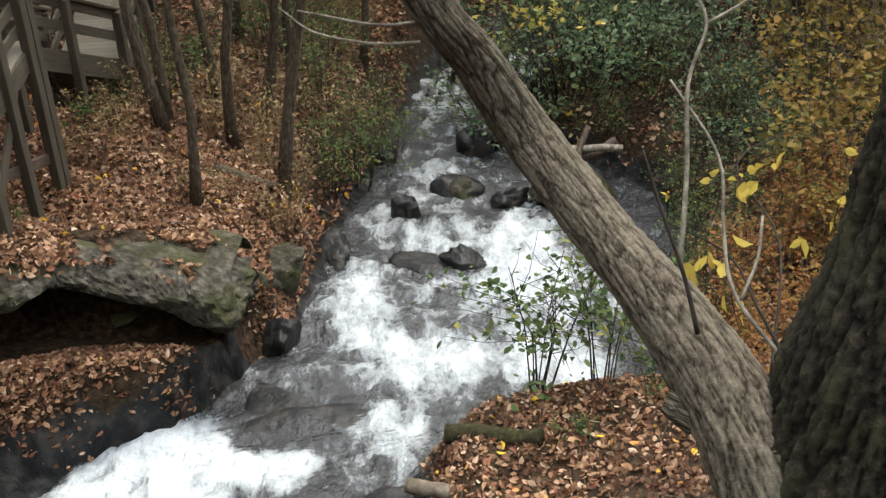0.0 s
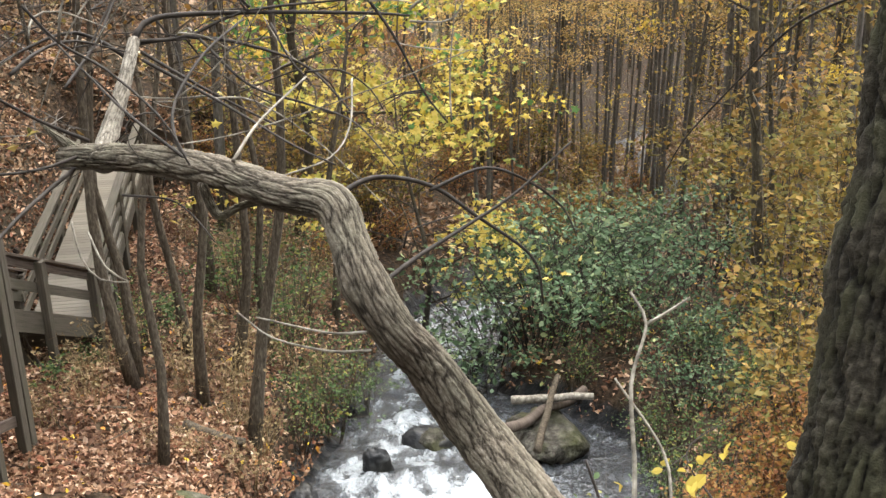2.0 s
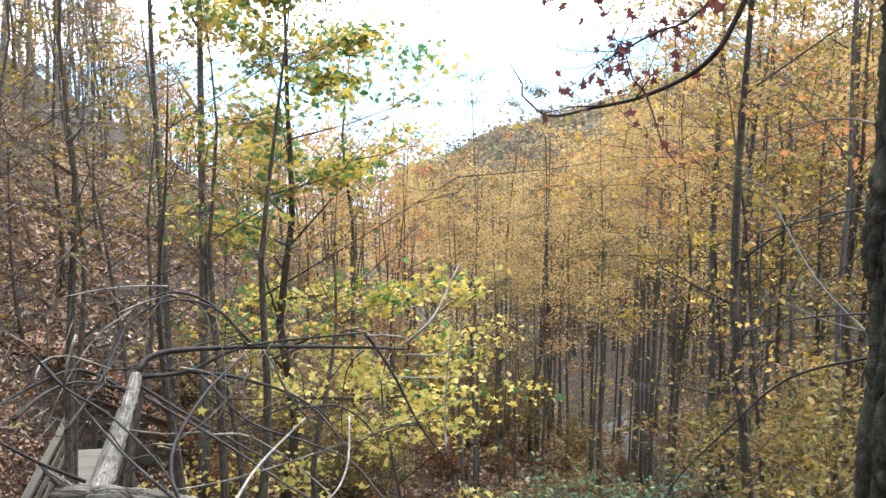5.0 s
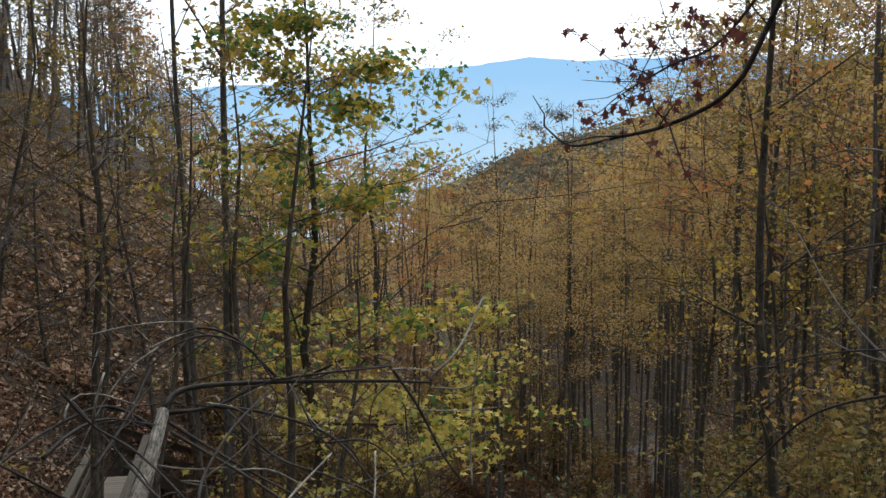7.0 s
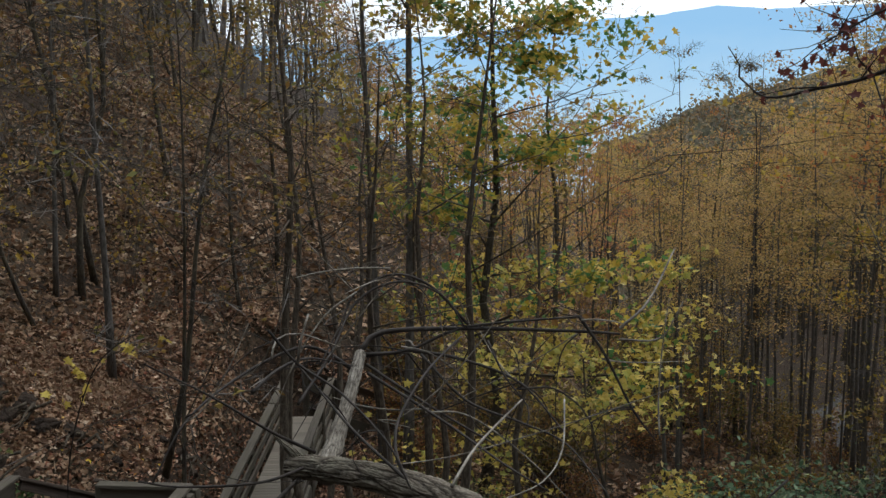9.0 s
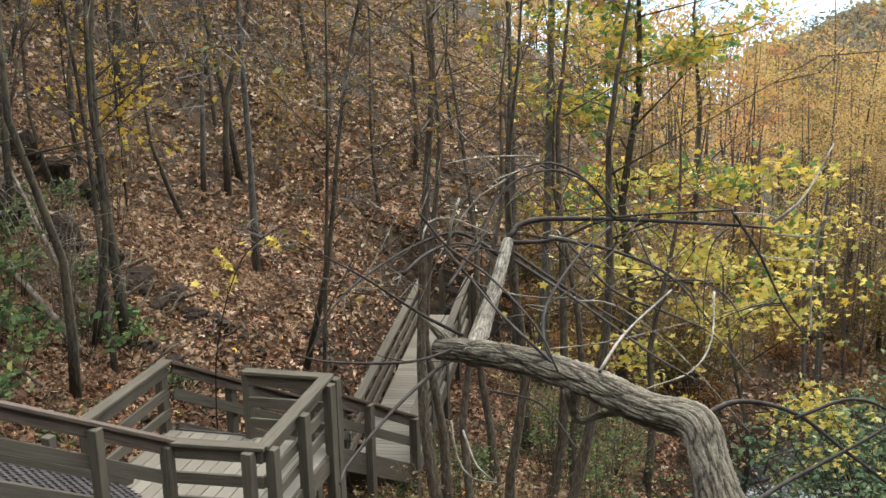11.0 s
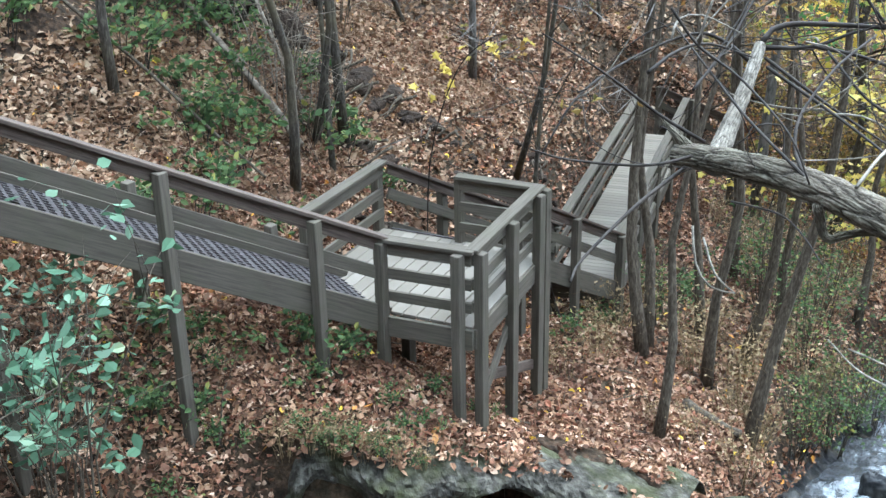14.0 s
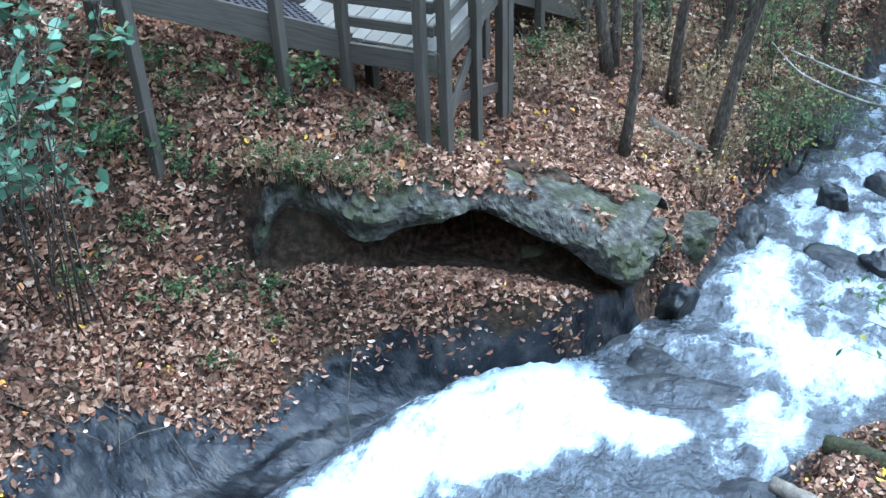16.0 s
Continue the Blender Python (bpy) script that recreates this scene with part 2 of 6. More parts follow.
# the ground turns from leaf mould to wet rock beside the water
n, l = M_SOIL.node_tree.nodes, M_SOIL.node_tree.links
dry_shader = n["Principled BSDF"]
rock_shader, swap = n.new("ShaderNodeBsdfPrincipled"), n.new("ShaderNodeMixShader")
rock_shader.inputs["Roughness"].default_value, rock_shader.inputs["Specular IOR Level"].default_value = 0.3, 0.18
tc, tn, tr = n.new("ShaderNodeTexCoord"), n.new("ShaderNodeTexNoise"), n.new("ShaderNodeValToRGB")
tn.inputs["Scale"].default_value, tn.inputs["Detail"].default_value = 4, 10
l.new(tc.outputs["Object"], tn.inputs["Vector"])
ramp_fill(tr, [(0.32, (0.004, 0.004, 0.005)), (0.5, (0.013, 0.013, 0.014)), (0.66, (0.04, 0.037, 0.034)), (0.8, (0.075, 0.06, 0.045))])
l.new(tn.outputs["Fac"], tr.inputs[0])
l.new(tr.outputs[0], rock_shader.inputs["Base Color"])
rb, tm = n.new("ShaderNodeBump"), n.new("ShaderNodeTexNoise")
tm.inputs["Scale"].default_value, tm.inputs["Detail"].default_value = 4.5, 12
mq = n.new("ShaderNodeMapping")
mq.inputs["Scale"].default_value, mq.inputs["Rotation"].default_value = (0.9, 1.5, 1.0), (0, 0, radians(35))
l.new(tc.outputs["Object"], mq.inputs[0])
l.new(mq.outputs[0], tm.inputs["Vector"])
l.new(tm.outputs["Fac"], rb.inputs["Height"])
rb.inputs["Strength"].default_value, rb.inputs["Distance"].default_value = 1.0, 0.07
l.new(rb.outputs[0], rock_shader.inputs["Normal"])
wa, ws, wr = n.new("ShaderNodeAttribute"), n.new("ShaderNodeMath"), n.new("ShaderNodeValToRGB")
wa.attribute_name = "wet"
ws.operation = "MULTIPLY_ADD"
ws.inputs[1].default_value = 0.5
l.new(tn.outputs["Fac"], ws.inputs[0])
l.new(wa.outputs["Fac"], ws.inputs[2])
ramp_fill(wr, [(0.68, (0, 0, 0)), (0.82, (1, 1, 1))])
l.new(ws.outputs[0], wr.inputs[0])
l.new(wr.outputs[0], swap.inputs[0])
l.new(dry_shader.outputs[0], swap.inputs[1])
l.new(rock_shader.outputs[0], swap.inputs[2])
l.new(swap.outputs[0], n["Material Output"].inputs[0])

# ---- building tools ----
rng = np.random.default_rng(7)


def solid(name, verts, faces, mat, parent=None, label="", smooth=False, uv=None):
    me = bpy.data.meshes.new(name)
    me.from_pydata([tuple(v) for v in verts] if not isinstance(verts, np.ndarray) else verts.tolist(), [], faces if isinstance(faces, list) else faces.tolist())
    if uv is not None:
        lay = me.uv_layers.new(name="UVMap")
        idx = np.empty(len(me.loops), dtype=np.int32)
        me.loops.foreach_get("vertex_index", idx)
        lay.data.foreach_set("uv", np.asarray(uv, dtype=np.float32)[idx].ravel())
    me.materials.append(mat)
    if smooth:
        me.polygons.foreach_set("use_smooth", np.ones(len(me.polygons), dtype=bool))
    me.update()
    ob = new(name, me)
    ob.parent = parent
    if label:
        tagged(ob, label)
    return ob


def part(name, bm, mat, parent, label=""):
    me = bpy.data.meshes.new(name)
    bm.to_mesh(me)
    bm.free()
    me.materials.append(mat)
    ob = new(name, me)
    ob.parent = parent
    if label:
        tagged(ob, label)
    return ob


def thing(name, label, category, place=None, group="", kind=""):
    ob = new(name)
    if place is not None:
        ob.matrix_world = place
    return tagged(ob, label, category, group, kind)


def spline(points, radii, step):
    """Even points and radii along a smooth curve through the given ones."""
    p, r = np.array(points, float), np.array(radii, float)
    if len(r) != len(p):
        r = np.interp(np.linspace(0, 1, len(p)), np.linspace(0, 1, len(r)), r)
    q = np.vstack([2 * p[0] - p[1], p, 2 * p[-1] - p[-2]])
    outp, outr = [], []
    for i in range(len(p) - 1):
        a, b, c, d = q[i:i + 4]
        k = max(1, int(np.linalg.norm(c - b) / step))
        for t in np.arange(k) / k:
            outp.append(0.5 * (2 * b + (c - a) * t + (2 * a - 5 * b + 4 * c - d) * t * t + (3 * b - a - 3 * c + d) * t ** 3))
            outr.append(r[i] * (1 - t) + r[i + 1] * t)
    outp.append(p[-1])
    outr.append(r[-1])
    return np.array(outp), np.array(outr)


def tube(points, radii, segs=8, step=0.3, rough=None):
    """A swept round tube: vertices, faces and uv (metres round and along)."""
    p, r = spline(points, radii, step)
    n = len(p)
    tan = np.gradient(p, axis=0)
    tan /= np.linalg.norm(tan, axis=1)[:, None] + 1e-9
    ref = np.array([0.31, 0.17, 0.93]) if abs(tan[0][2]) < 0.8 else np.array([0.97, 0.2, 0.1])
    a = np.cross(tan[0], ref)
    ang = np.linspace(0, 2 * np.pi, segs, endpoint=False)
    verts, uv, along = [], [], 0.0
    for i in range(n):
        a = a - tan[i] * np.dot(a, tan[i])
        a /= np.linalg.norm(a)
        b = np.cross(tan[i], a)
        if i:
            along += np.linalg.norm(p[i] - p[i - 1])
        rr = np.full(segs, r[i])
        if rough is not None:
            rr = rr + np.array([rough(t, along, r[i]) for t in ang])
        verts.append(p[i] + np.outer(np.cos(ang) * rr, a) + np.outer(np.sin(ang) * rr, b))
        uv.append(np.stack([np.abs(ang - np.pi) * max(r[i], 0.02), np.full(segs, along)], 1))
    verts = np.vstack(verts + [p[:1], p[-1:]])
    uv = np.vstack(uv + [uv[0][:1], uv[-1][:1]])
    i, j = np.meshgrid(np.arange(n - 1), np.arange(segs), indexing="ij")
    k = (j + 1) % segs
    faces = np.stack([i * segs + j, i * segs + k, (i + 1) * segs + k, (i + 1) * segs + j], -1).reshape(-1, 4).tolist()
    m = n * segs
    faces += [[m, (x + 1) % segs, x] for x in range(segs)]
    faces += [[m + 1, m - segs + x, m - segs + (x + 1) % segs] for x in range(segs)]
    return verts, faces, uv


def join(tubes):
    v, f, u, o = [], [], [], 0
    for a, b, c in tubes:
        v.append(a)
        u.append(c)
        f += [[i + o for i in q] for q in b]
        o += len(a)
    return np.vstack(v), f, np.vstack(u)


def leaf_cards(centres, size, spread=0.35, droop=0.4, shape="oval", flat=0.0, seed=1):
    """Many small folded leaves, each an island of its own."""
    g = np.random.default_rng(seed)
    n = len(centres)
    d = g.normal(size=(n, 3))
    d[:, 2] = d[:, 2] * (1 - flat) - droop * (1 - flat)
    d /= np.linalg.norm(d, axis=1)[:, None]
    w = g.normal(size=(n, 3))
    if flat:
        w[:, 2] *= 1 - flat
    w -= d * (w * d).sum(1)[:, None]
    w /= np.linalg.norm(w, axis=1)[:, None]
    up = np.cross(d, w)
    s = (size * (1 + spread * g.uniform(-1, 1, n)))[:, None]
    fold = s * g.uniform(-0.05, 0.3, n)[:, None]
    c = np.asarray(centres)
    if shape == "oval":
        v = np.stack([c - d * s * 0.5, c + w * s * 0.32 + up * fold, c + d * s * 0.5, c - w * s * 0.32 + up * fold], 1)
        faces = np.array([[0, 1, 2], [0, 2, 3]])
    elif shape == "broad":
        pts = [(-0.5, 0), (-0.22, 0.27), (0.12, 0.27), (0.5, 0), (0.12, -0.27), (-0.22, -0.27)]
        v = np.stack([c + d * s * a + w * s * b + up * fold * abs(b) * 3 for a, b in pts], 1)
        faces = np.array([[0, 1, 2], [0, 2, 3], [0, 3, 4], [0, 4, 5]])
    elif shape == "sliver":
        v = np.stack([c - d * s * 0.5, c + up * fold * 0.05 + w * s * 0.014, c + d * s * 0.5, c + up * fold * 0.05 - w * s * 0.014], 1)
        faces = np.array([[0, 1, 2], [0, 2, 3]])
    elif shape == "maple":
        half = [(-0.42, 0.3), (-0.12, 0.22), (0.0, 0.52), (0.12, 0.2)]
        pts = [(-0.4, 0)] + half + [(0.55, 0)] + [(a, -b) for a, b in half]
        v = np.stack([c + d * s * a + w * s * b + up * fold * abs(b) * 1.5 for a, b in pts], 1)
        faces = np.array([[0, 1, 2], [2, 3, 4], [0, 2, 4], [0, 4, 5], [6, 0, 7], [8, 7, 9], [7, 0, 9], [9, 0, 5]])
    else:  # five-pointed lobed leaf
        pts = [(-0.5, 0), (-0.3, 0.28), (-0.05, 0.52), (0.02, 0.2), (0.5, 0), (0.02, -0.2), (-0.05, -0.52), (-0.3, -0.28)]
        v = np.stack([c + d * s * a + w * s * b + up * fold * abs(b) * 1.5 for a, b in pts], 1)
        faces = np.array([[0, 1, 3], [1, 2, 3], [0, 3, 4], [0, 4, 5], [0, 5, 7], [5, 6, 7]])
    k = v.shape[1]
    f = (faces[None] + (np.arange(n) * k)[:, None, None]).reshape(-1, 3)
    return v.reshape(-1, 3), f


def box_bm(bm, a, b, width, height, up=(0, 0, 1), bevel=0.006):
    """A beam from a to b with its width across and its height along up, edges slightly rounded."""
    a, b = Vector(a), Vector(b)
    t = (b - a).normalized()
    side = t.cross(Vector(up)).normalized()
    u = side.cross(t)
    made = []
    for p in (a, b):
        for x, z in ((-1, -1), (1, -1), (1, 1), (-1, 1)):
            made.append(bm.verts.new(p + side * x * width / 2 + u * z * height / 2))
    fs = [bm.faces.new([made[i] for i in q]) for q in ((0, 1, 2, 3), (7, 6, 5, 4), (0, 4, 5, 1), (1, 5, 6, 2), (2, 6, 7, 3), (3, 7, 4, 0))]
    bmesh.ops.recalc_face_normals(bm, faces=fs)
    if bevel:
        edges = {e for f in fs for e in f.edges}
        bmesh.ops.bevel(bm, geom=list(edges), offset=bevel, segments=1, affect="EDGES")


def beam(name, a, b, width, height, mat, parent, up=(0, 0, 1), bevel=0.006, label=""):
    bm = bmesh.new()
    box_bm(bm, a, b, width, height, up, bevel)
    # the grain runs along the timber
    a, b = Vector(a), Vector(b)
    t = (b - a).normalized()
    sd = t.cross(Vector(up)).normalized()
    u2 = sd.cross(t)
    lay = bm.loops.layers.uv.new("UVMap")
    shift = (a.x * 3.7 + a.y * 2.3 + a.z * 5.1) % 7
    for f in bm.faces:
        for lp in f.loops:
            c = lp.vert.co - a
            lp[lay].uv = (c.dot(t) + shift, c.dot(sd) + c.dot(u2) + shift * 1.7)
    return part(name, bm, mat, parent, label)

# ---- ground and stream ----
BANK_Y = [-40, 0, 4, 7, 9, 9.6, 10.3, 11, 12.5, 15.5, 17.5, 20, 24, 26, 32, 40, 60, 120]
BANK_L = [-6.5, -6.2, -6.0, -5.7, -4.7, -4.3, -3.7, -3.0, -2.0, -1.75, -1.4, -1.1, -0.4, 0.6, 4.3, 7, 9, 4]
BANK_R = [0.5, 0.3, 0.0, -0.4, -0.5, -0.1, 2.5, 2.8, 3.0, 4.0, 3.7, 1.6, 2.0, 5.6, 7.6, 10, 12, 8]


def smooth(a, b, x):
    t = np.clip((x - a) / (b - a), 0, 1)
    return t * t * (3 - 2 * t)


def bank_l(y):
    return np.interp(y, BANK_Y, BANK_L)


def bank_r(y):
    return np.interp(y, BANK_Y, BANK_R)


def bed(y):
    """Height of the stream along its way down the valley."""
    y = np.asarray(y, float)
    near = -9.6 - 0.17 * (np.minimum(y, 150) - 10)
    return near - 0.27 * np.clip(y - 150, 0, 900)


WAVES = [(rng.uniform(0, 6.28), rng.uniform(0, 6.28), rng.uniform(-1, 1), rng.uniform(-1, 1)) for _ in range(14)]


def ripple(x, y, size):
    """A gentle unevenness, zero on average."""
    out = np.zeros_like(np.asarray(x, float) + np.asarray(y, float))
    for i, (p, q, a, b) in enumerate(WAVES):
        k = (1 + i * 0.55) / size
        out = out + np.sin((a * x + b * y) * k * 2.2 + p) * np.cos((b * x - a * y) * k * 1.7 + q) / (1 + i * 0.5)
    return out / 3


EDGE_Y = [4.0, 5.25, 6.47, 7.09, 7.44, 8.56, 9.12, 9.29, 9.74, 10.11, 10.88, 11.89, 12.85]
EDGE_X = [-7.3, -7.2, -7.05, -6.5, -6.0, -5.7, -4.92, -4.49, -4.09, -3.44, -3.02, -2.34, -2.2]


def shore(x, y):
    """How far x, y lies on the leafy side of the bare wet rock along the left bank (below 0: on the rock)."""
    return np.interp(y, EDGE_Y, EDGE_X) - x


def inside(px, py, x, y):
    """Signed distance of x, y from a polygon, above 0 within."""
    d2, odd = np.full(np.shape(x), 1e9), np.zeros(np.shape(x), bool)
    for k in range(len(px)):
        ax, ay, bx, by = px[k - 1], py[k - 1], px[k], py[k]
        ex, ey = bx - ax, by - ay
        t = np.clip(((x - ax) * ex + (y - ay) * ey) / (ex * ex + ey * ey), 0, 1)
        d2 = np.minimum(d2, (x - ax - ex * t) ** 2 + (y - ay - ey * t) ** 2)
        odd ^= ((ay > y) != (by > y)) & (x < ex * (y - ay) / (ey if ey else 1e-9) + ax)
    return np.sqrt(d2) * np.where(odd, 1, -1)


def under_slab(x, y):
    dx, dy = x + 4.7, y - 10.72
    u, v = dx * 0.9205 + dy * 0.3907, -dx * 0.3907 + dy * 0.9205
    return smooth(-2.4, -1.7, u) * smooth(2.5, 1.9, u) * smooth(-2.1, -1.5, v) * smooth(1.15, 0.9, v)


# the bank above the rock: heights of the mound that carries the stairs
LIP_X, LIP_Y = [-9.6, -8.6, -7.6, -6.7, -6.0, -5.2, -4.35, -3.63, -2.95, -2.3, -2.2, -2.5, -2.7], [5.3, 6.5, 7.7, 8.65, 9.1, 9.45, 10.2, 10.55, 10.8, 10.75, 11.2, 12.0, 12.8]
MOUND = np.array([(-6.0, 9.1, -7.1), (-5.2, 9.45, -7.3), (-4.35, 10.2, -7.5), (-3.63, 10.55, -7.8), (-2.95, 10.8, -8.05), (-2.3, 10.75, -8.3), (-5.1, 10.62, -7.11), (-4.92, 11.75, -7.68), (-3.45, 11.8, -7.9),
                  (-2.87, 11.8, -8.05), (-6.1, 10.6, -6.57), (-6.6, 9.9, -6.2), (-7.53, 8.6, -6.66), (-6.7, 8.7, -7.1), (-8.08, 9.95, -5.85), (-9.2, 9.4, -5.3), (-8.6, 11.2, -5.95), (-9.6, 7.6, -5.2), (-8.6, 7.4, -6.3), (-7.5, 12.3, -7.0), (-4.95, 12.9, -8.05), (-8.6, 6.2, -7.0)])


def kernel(x, y):
    d = np.hypot(np.asarray(x)[..., None] - MOUND[:, 0], np.asarray(y)[..., None] - MOUND[:, 1])
    return np.exp(-(d / 2.2) ** 2)


TREND = np.array([-7.0, -0.45, 0.1])
PULL = np.linalg.solve(kernel(MOUND[:, 0], MOUND[:, 1]) + 0.03 * np.eye(len(MOUND)), MOUND[:, 2] - TREND[0] - TREND[1] * (MOUND[:, 0] + 5) - TREND[2] * (MOUND[:, 1] - 10.5))


def mound(x, y):
    z = TREND[0] + TREND[1] * (x + 5) + TREND[2] * (y - 10.5) + kernel(x, y) @ PULL
    # the stairs stay clear of the ground
    a, w = (x + 6.09) * -0.574 + (y - 10.66) * -0.819, (x + 6.09) * -0.819 + (y - 10.66) * 0.574
    under = smooth(-0.3, 0.0, w) * smooth(1.6, 1.25, w)
    return z - under * np.clip(z - (-6.45 + 0.5377 * a), 0, 4)


def lip(x, y):
    """How far x, y lies behind the lip of the rock (below 0: in front), and how far along the lip."""
    best, side, where, run = np.full(np.shape(x), 1e9), np.zeros(np.shape(x)), np.zeros(np.shape(x)), 0.0
    for k in range(len(LIP_X) - 1):
        ax, ay, ex, ey = LIP_X[k], LIP_Y[k], LIP_X[k + 1] - LIP_X[k], LIP_Y[k + 1] - LIP_Y[k]
        t = np.clip(((x - ax) * ex + (y - ay) * ey) / (ex * ex + ey * ey), 0, 1)
        dx, dy = x - ax - ex * t, y - ay - ey * t
        d = np.hypot(dx, dy)
        near = d < best - 1e-9
        best, where = np.where(near, d, best), np.where(near, run + t * math.hypot(ex, ey), where)
        side = np.where(near, np.sign(ex * dy - ey * dx), side)
        run += math.hypot(ex, ey)
    return best * side, where


LIP_RUN = np.concatenate([[0], np.cumsum(np.hypot(np.diff(LIP_X), np.diff(LIP_Y)))])


def land(x, y):
    """Height of the ground at x, y."""
    x, y = np.asarray(x, float), np.asarray(y, float)
    dl, dr = bank_l(y) - x, x - bank_r(y)
    shelf = smooth(11.5, 9.5, y)
    left = (1.05 - 0.35 * shelf) * smooth(0.0, 0.9 + 1.0 * shelf, dl) + 0.38 * np.clip(dl, 0, 45) + 0.32 * np.clip(dl - 5, 0, 40) + 0.1 * np.clip(dl - 45, 0, 300)
    left = left * (1 - 0.62 * smooth(55, 140, y))
    left = left - 0.25 * np.exp(-((x + 6.6) / 1.6) ** 2 - ((y - 7.2) / 1.7) ** 2) - 0.5 * np.exp(-((x + 8.5) / 2.5) ** 2 - ((y - 13.5) / 2.2) ** 2)
    left = left + 0.85 * np.exp(-((x + 5.1) / 1.7) ** 2 - ((y - 11.6) / 0.95) ** 2)
    right = 0.75 * smooth(0.0, 0.7, dr) + 0.16 * np.clip(dr, 0, 200) + 0.22 * np.clip(dr - 14, 0, 80)
    mid = -0.35 * smooth(0, 0.5, -dl) * smooth(0, 0.5, -dr)
    # added out of view: a steep hillside behind that blocks low sky light
    behind = 0.95 * np.clip(-7 - y, 0, 75)
    base = bed(y) + behind + np.where(dl > 0, left, np.where(dr > 0, right, mid))
    amp = smooth(0.0, 2.5, np.maximum(dl, dr))
    rough = 0.16 * ripple(x, y, 1.6) * amp + 0.05 * ripple(x + 9, y, 0.5) * smooth(0, 0.8, np.maximum(dl, dr)) + 0.5 * ripple(x, y, 9) * smooth(8, 25, np.maximum(dl, dr))
    z = base + rough
    # hollow under the boardwalk and its stairs
    t = np.clip((y - 13.2) / 14.0, 0, 1)
    path = np.where(y < 17.3, -6.7 + (y - 13.2) * 0.25, -5.75 - (y - 17.3) * 0.12)
    near = np.exp(-((x - path) / 1.5) ** 4) * smooth(12.6, 13.6, y) * smooth(27.5, 26.0, y)
    floor = np.where(y < 17.3, np.minimum(-6.9 - (y - 13.2) * 0.55, -6.9), -9.1)
    z = z - near * np.clip(z - floor, 0, 3)
    # hollow under the rock slab
    dx, dy = x + 4.7, y - 10.72
    u, v = dx * 0.9205 + dy * 0.3907, -dx * 0.3907 + dy * 0.9205
    low = np.interp(v, [-2.0, -1.5, -1.0, -0.7, 0.0, 0.8], [-9.3, -8.95, -8.3, -8.45, -8.7, -8.6]) - 0.28 * np.clip(u, 0, 9) + 0.12 * np.clip(-u, 0, 9)
    mask = under_slab(x, y)
    z = z * (1 - mask) + (low + 0.04 * ripple(x, y, 0.4)) * mask
    # the mound rises behind the lip: a cliff under the rock, a steep leafy slope to the left of it
    q, run = lip(x, y)
    steep = smooth(LIP_RUN[2] + 0.5, LIP_RUN[3] + 0.3, run)
    hollow = np.interp(run, LIP_RUN[3:12], [0.1, 0.12, 0.45, 1.0, 0.5, 0.75, 0.5, 0.3, 0.2])
    up = smooth(hollow * steep - 1.1 * (1 - steep), (hollow + 0.28) * steep + 0.5 * (1 - steep), q) * smooth(-13.0, -10.5, x) * smooth(13.4, 12.2, y) * smooth(4.2, 6.0, y) * smooth(5.5, 3.4, q)
    z = z * (1 - up) + (mound(x, y) + 0.5 * rough) * up
    ledge = np.exp(-((dl - 0.5) / 0.7) ** 2) * smooth(11.0, 9.5, y) * (1 - mask)
    z = z + 0.035 * ledge * ripple(x * 0.5 + y * 0.6, (y - x) * 1.5, 0.55)
    # bare rock apron falling from the leaves to the water
    rim_x = np.interp(y, EDGE_Y, EDGE_X)
    foot_x = np.maximum(np.interp(y, [5, 6.5, 8.36, 9.57, 10.51, 11.2], [-5.4, -5.05, -4.46, -4.03, -3.45, -2.7]), rim_x + 0.3)
    fall = smooth(0, 1, (x - rim_x) / (foot_x - rim_x)) * smooth(11.7, 11.0, y) * (x < -1.6)
    z = z * (1 - fall) + (bed(y) - 0.15) * fall
    lay = 4 * fall * (1 - fall)
    beds = ripple(x * 0.8 + y * 0.5, y - x * 0.6, 0.75)
    return z + lay * (0.16 * (np.floor(beds * 4) / 4 + 0.4 * smooth(0.5, 1.0, beds * 4 % 1) / 4) + 0.03 * ripple(x + y, (y - x) * 2.2, 0.4))


def graded(lo, hi, fine, far_lo, far_hi, grow=1.12):
    mid = list(np.arange(lo, hi + 1e-6, fine))
    a, s = [], fine
    x = lo
    while x > far_lo:
        s *= grow
        x -= s
        a.append(x)
    b, s, x = [], fine, hi
    while x < far_hi:
        s *= grow
        x += s
        b.append(x)
    return np.array(a[::-1] + mid + b)


gx, gy = graded(-10.5, 3.5, 0.1, -2600, 2600), graded(4, 17, 0.1, -300, 3500)
GX, GY = np.meshgrid(gx, gy)
i, j = np.meshgrid(np.arange(len(gy) - 1), np.arange(len(gx) - 1), indexing="ij")
w = len(gx)
quads = np.stack([i * w + j, i * w + j + 1, (i + 1) * w + j + 1, (i + 1) * w + j], -1).reshape(-1, 4)
ground = solid("ground", np.stack([GX, GY, land(GX, GY)], -1).reshape(-1, 3), quads, M_SOIL, smooth=True)
FX, FY = GX.ravel(), GY.ravel()
FL, FR = bank_l(FY) - FX, FX - bank_r(FY)
reach = 0.35 + 0.2 * ripple(FX, FY, 0.7) + (FL > 0) * (1.0 * smooth(11.3, 9.2, FY) + 0.35 * ripple(FX, FY, 0.5) * (FY < 11.5))
wet = 1 - smooth(-0.35, 0.35, np.maximum(FL, FR) - reach)
bare = smooth(0.12, -0.22, shore(FX, FY) + 0.16 * ripple(FX, FY, 0.5))
wet = np.where((FY < 12.3) & (FX < -2), bare, np.where(FY < 60, wet, 0))
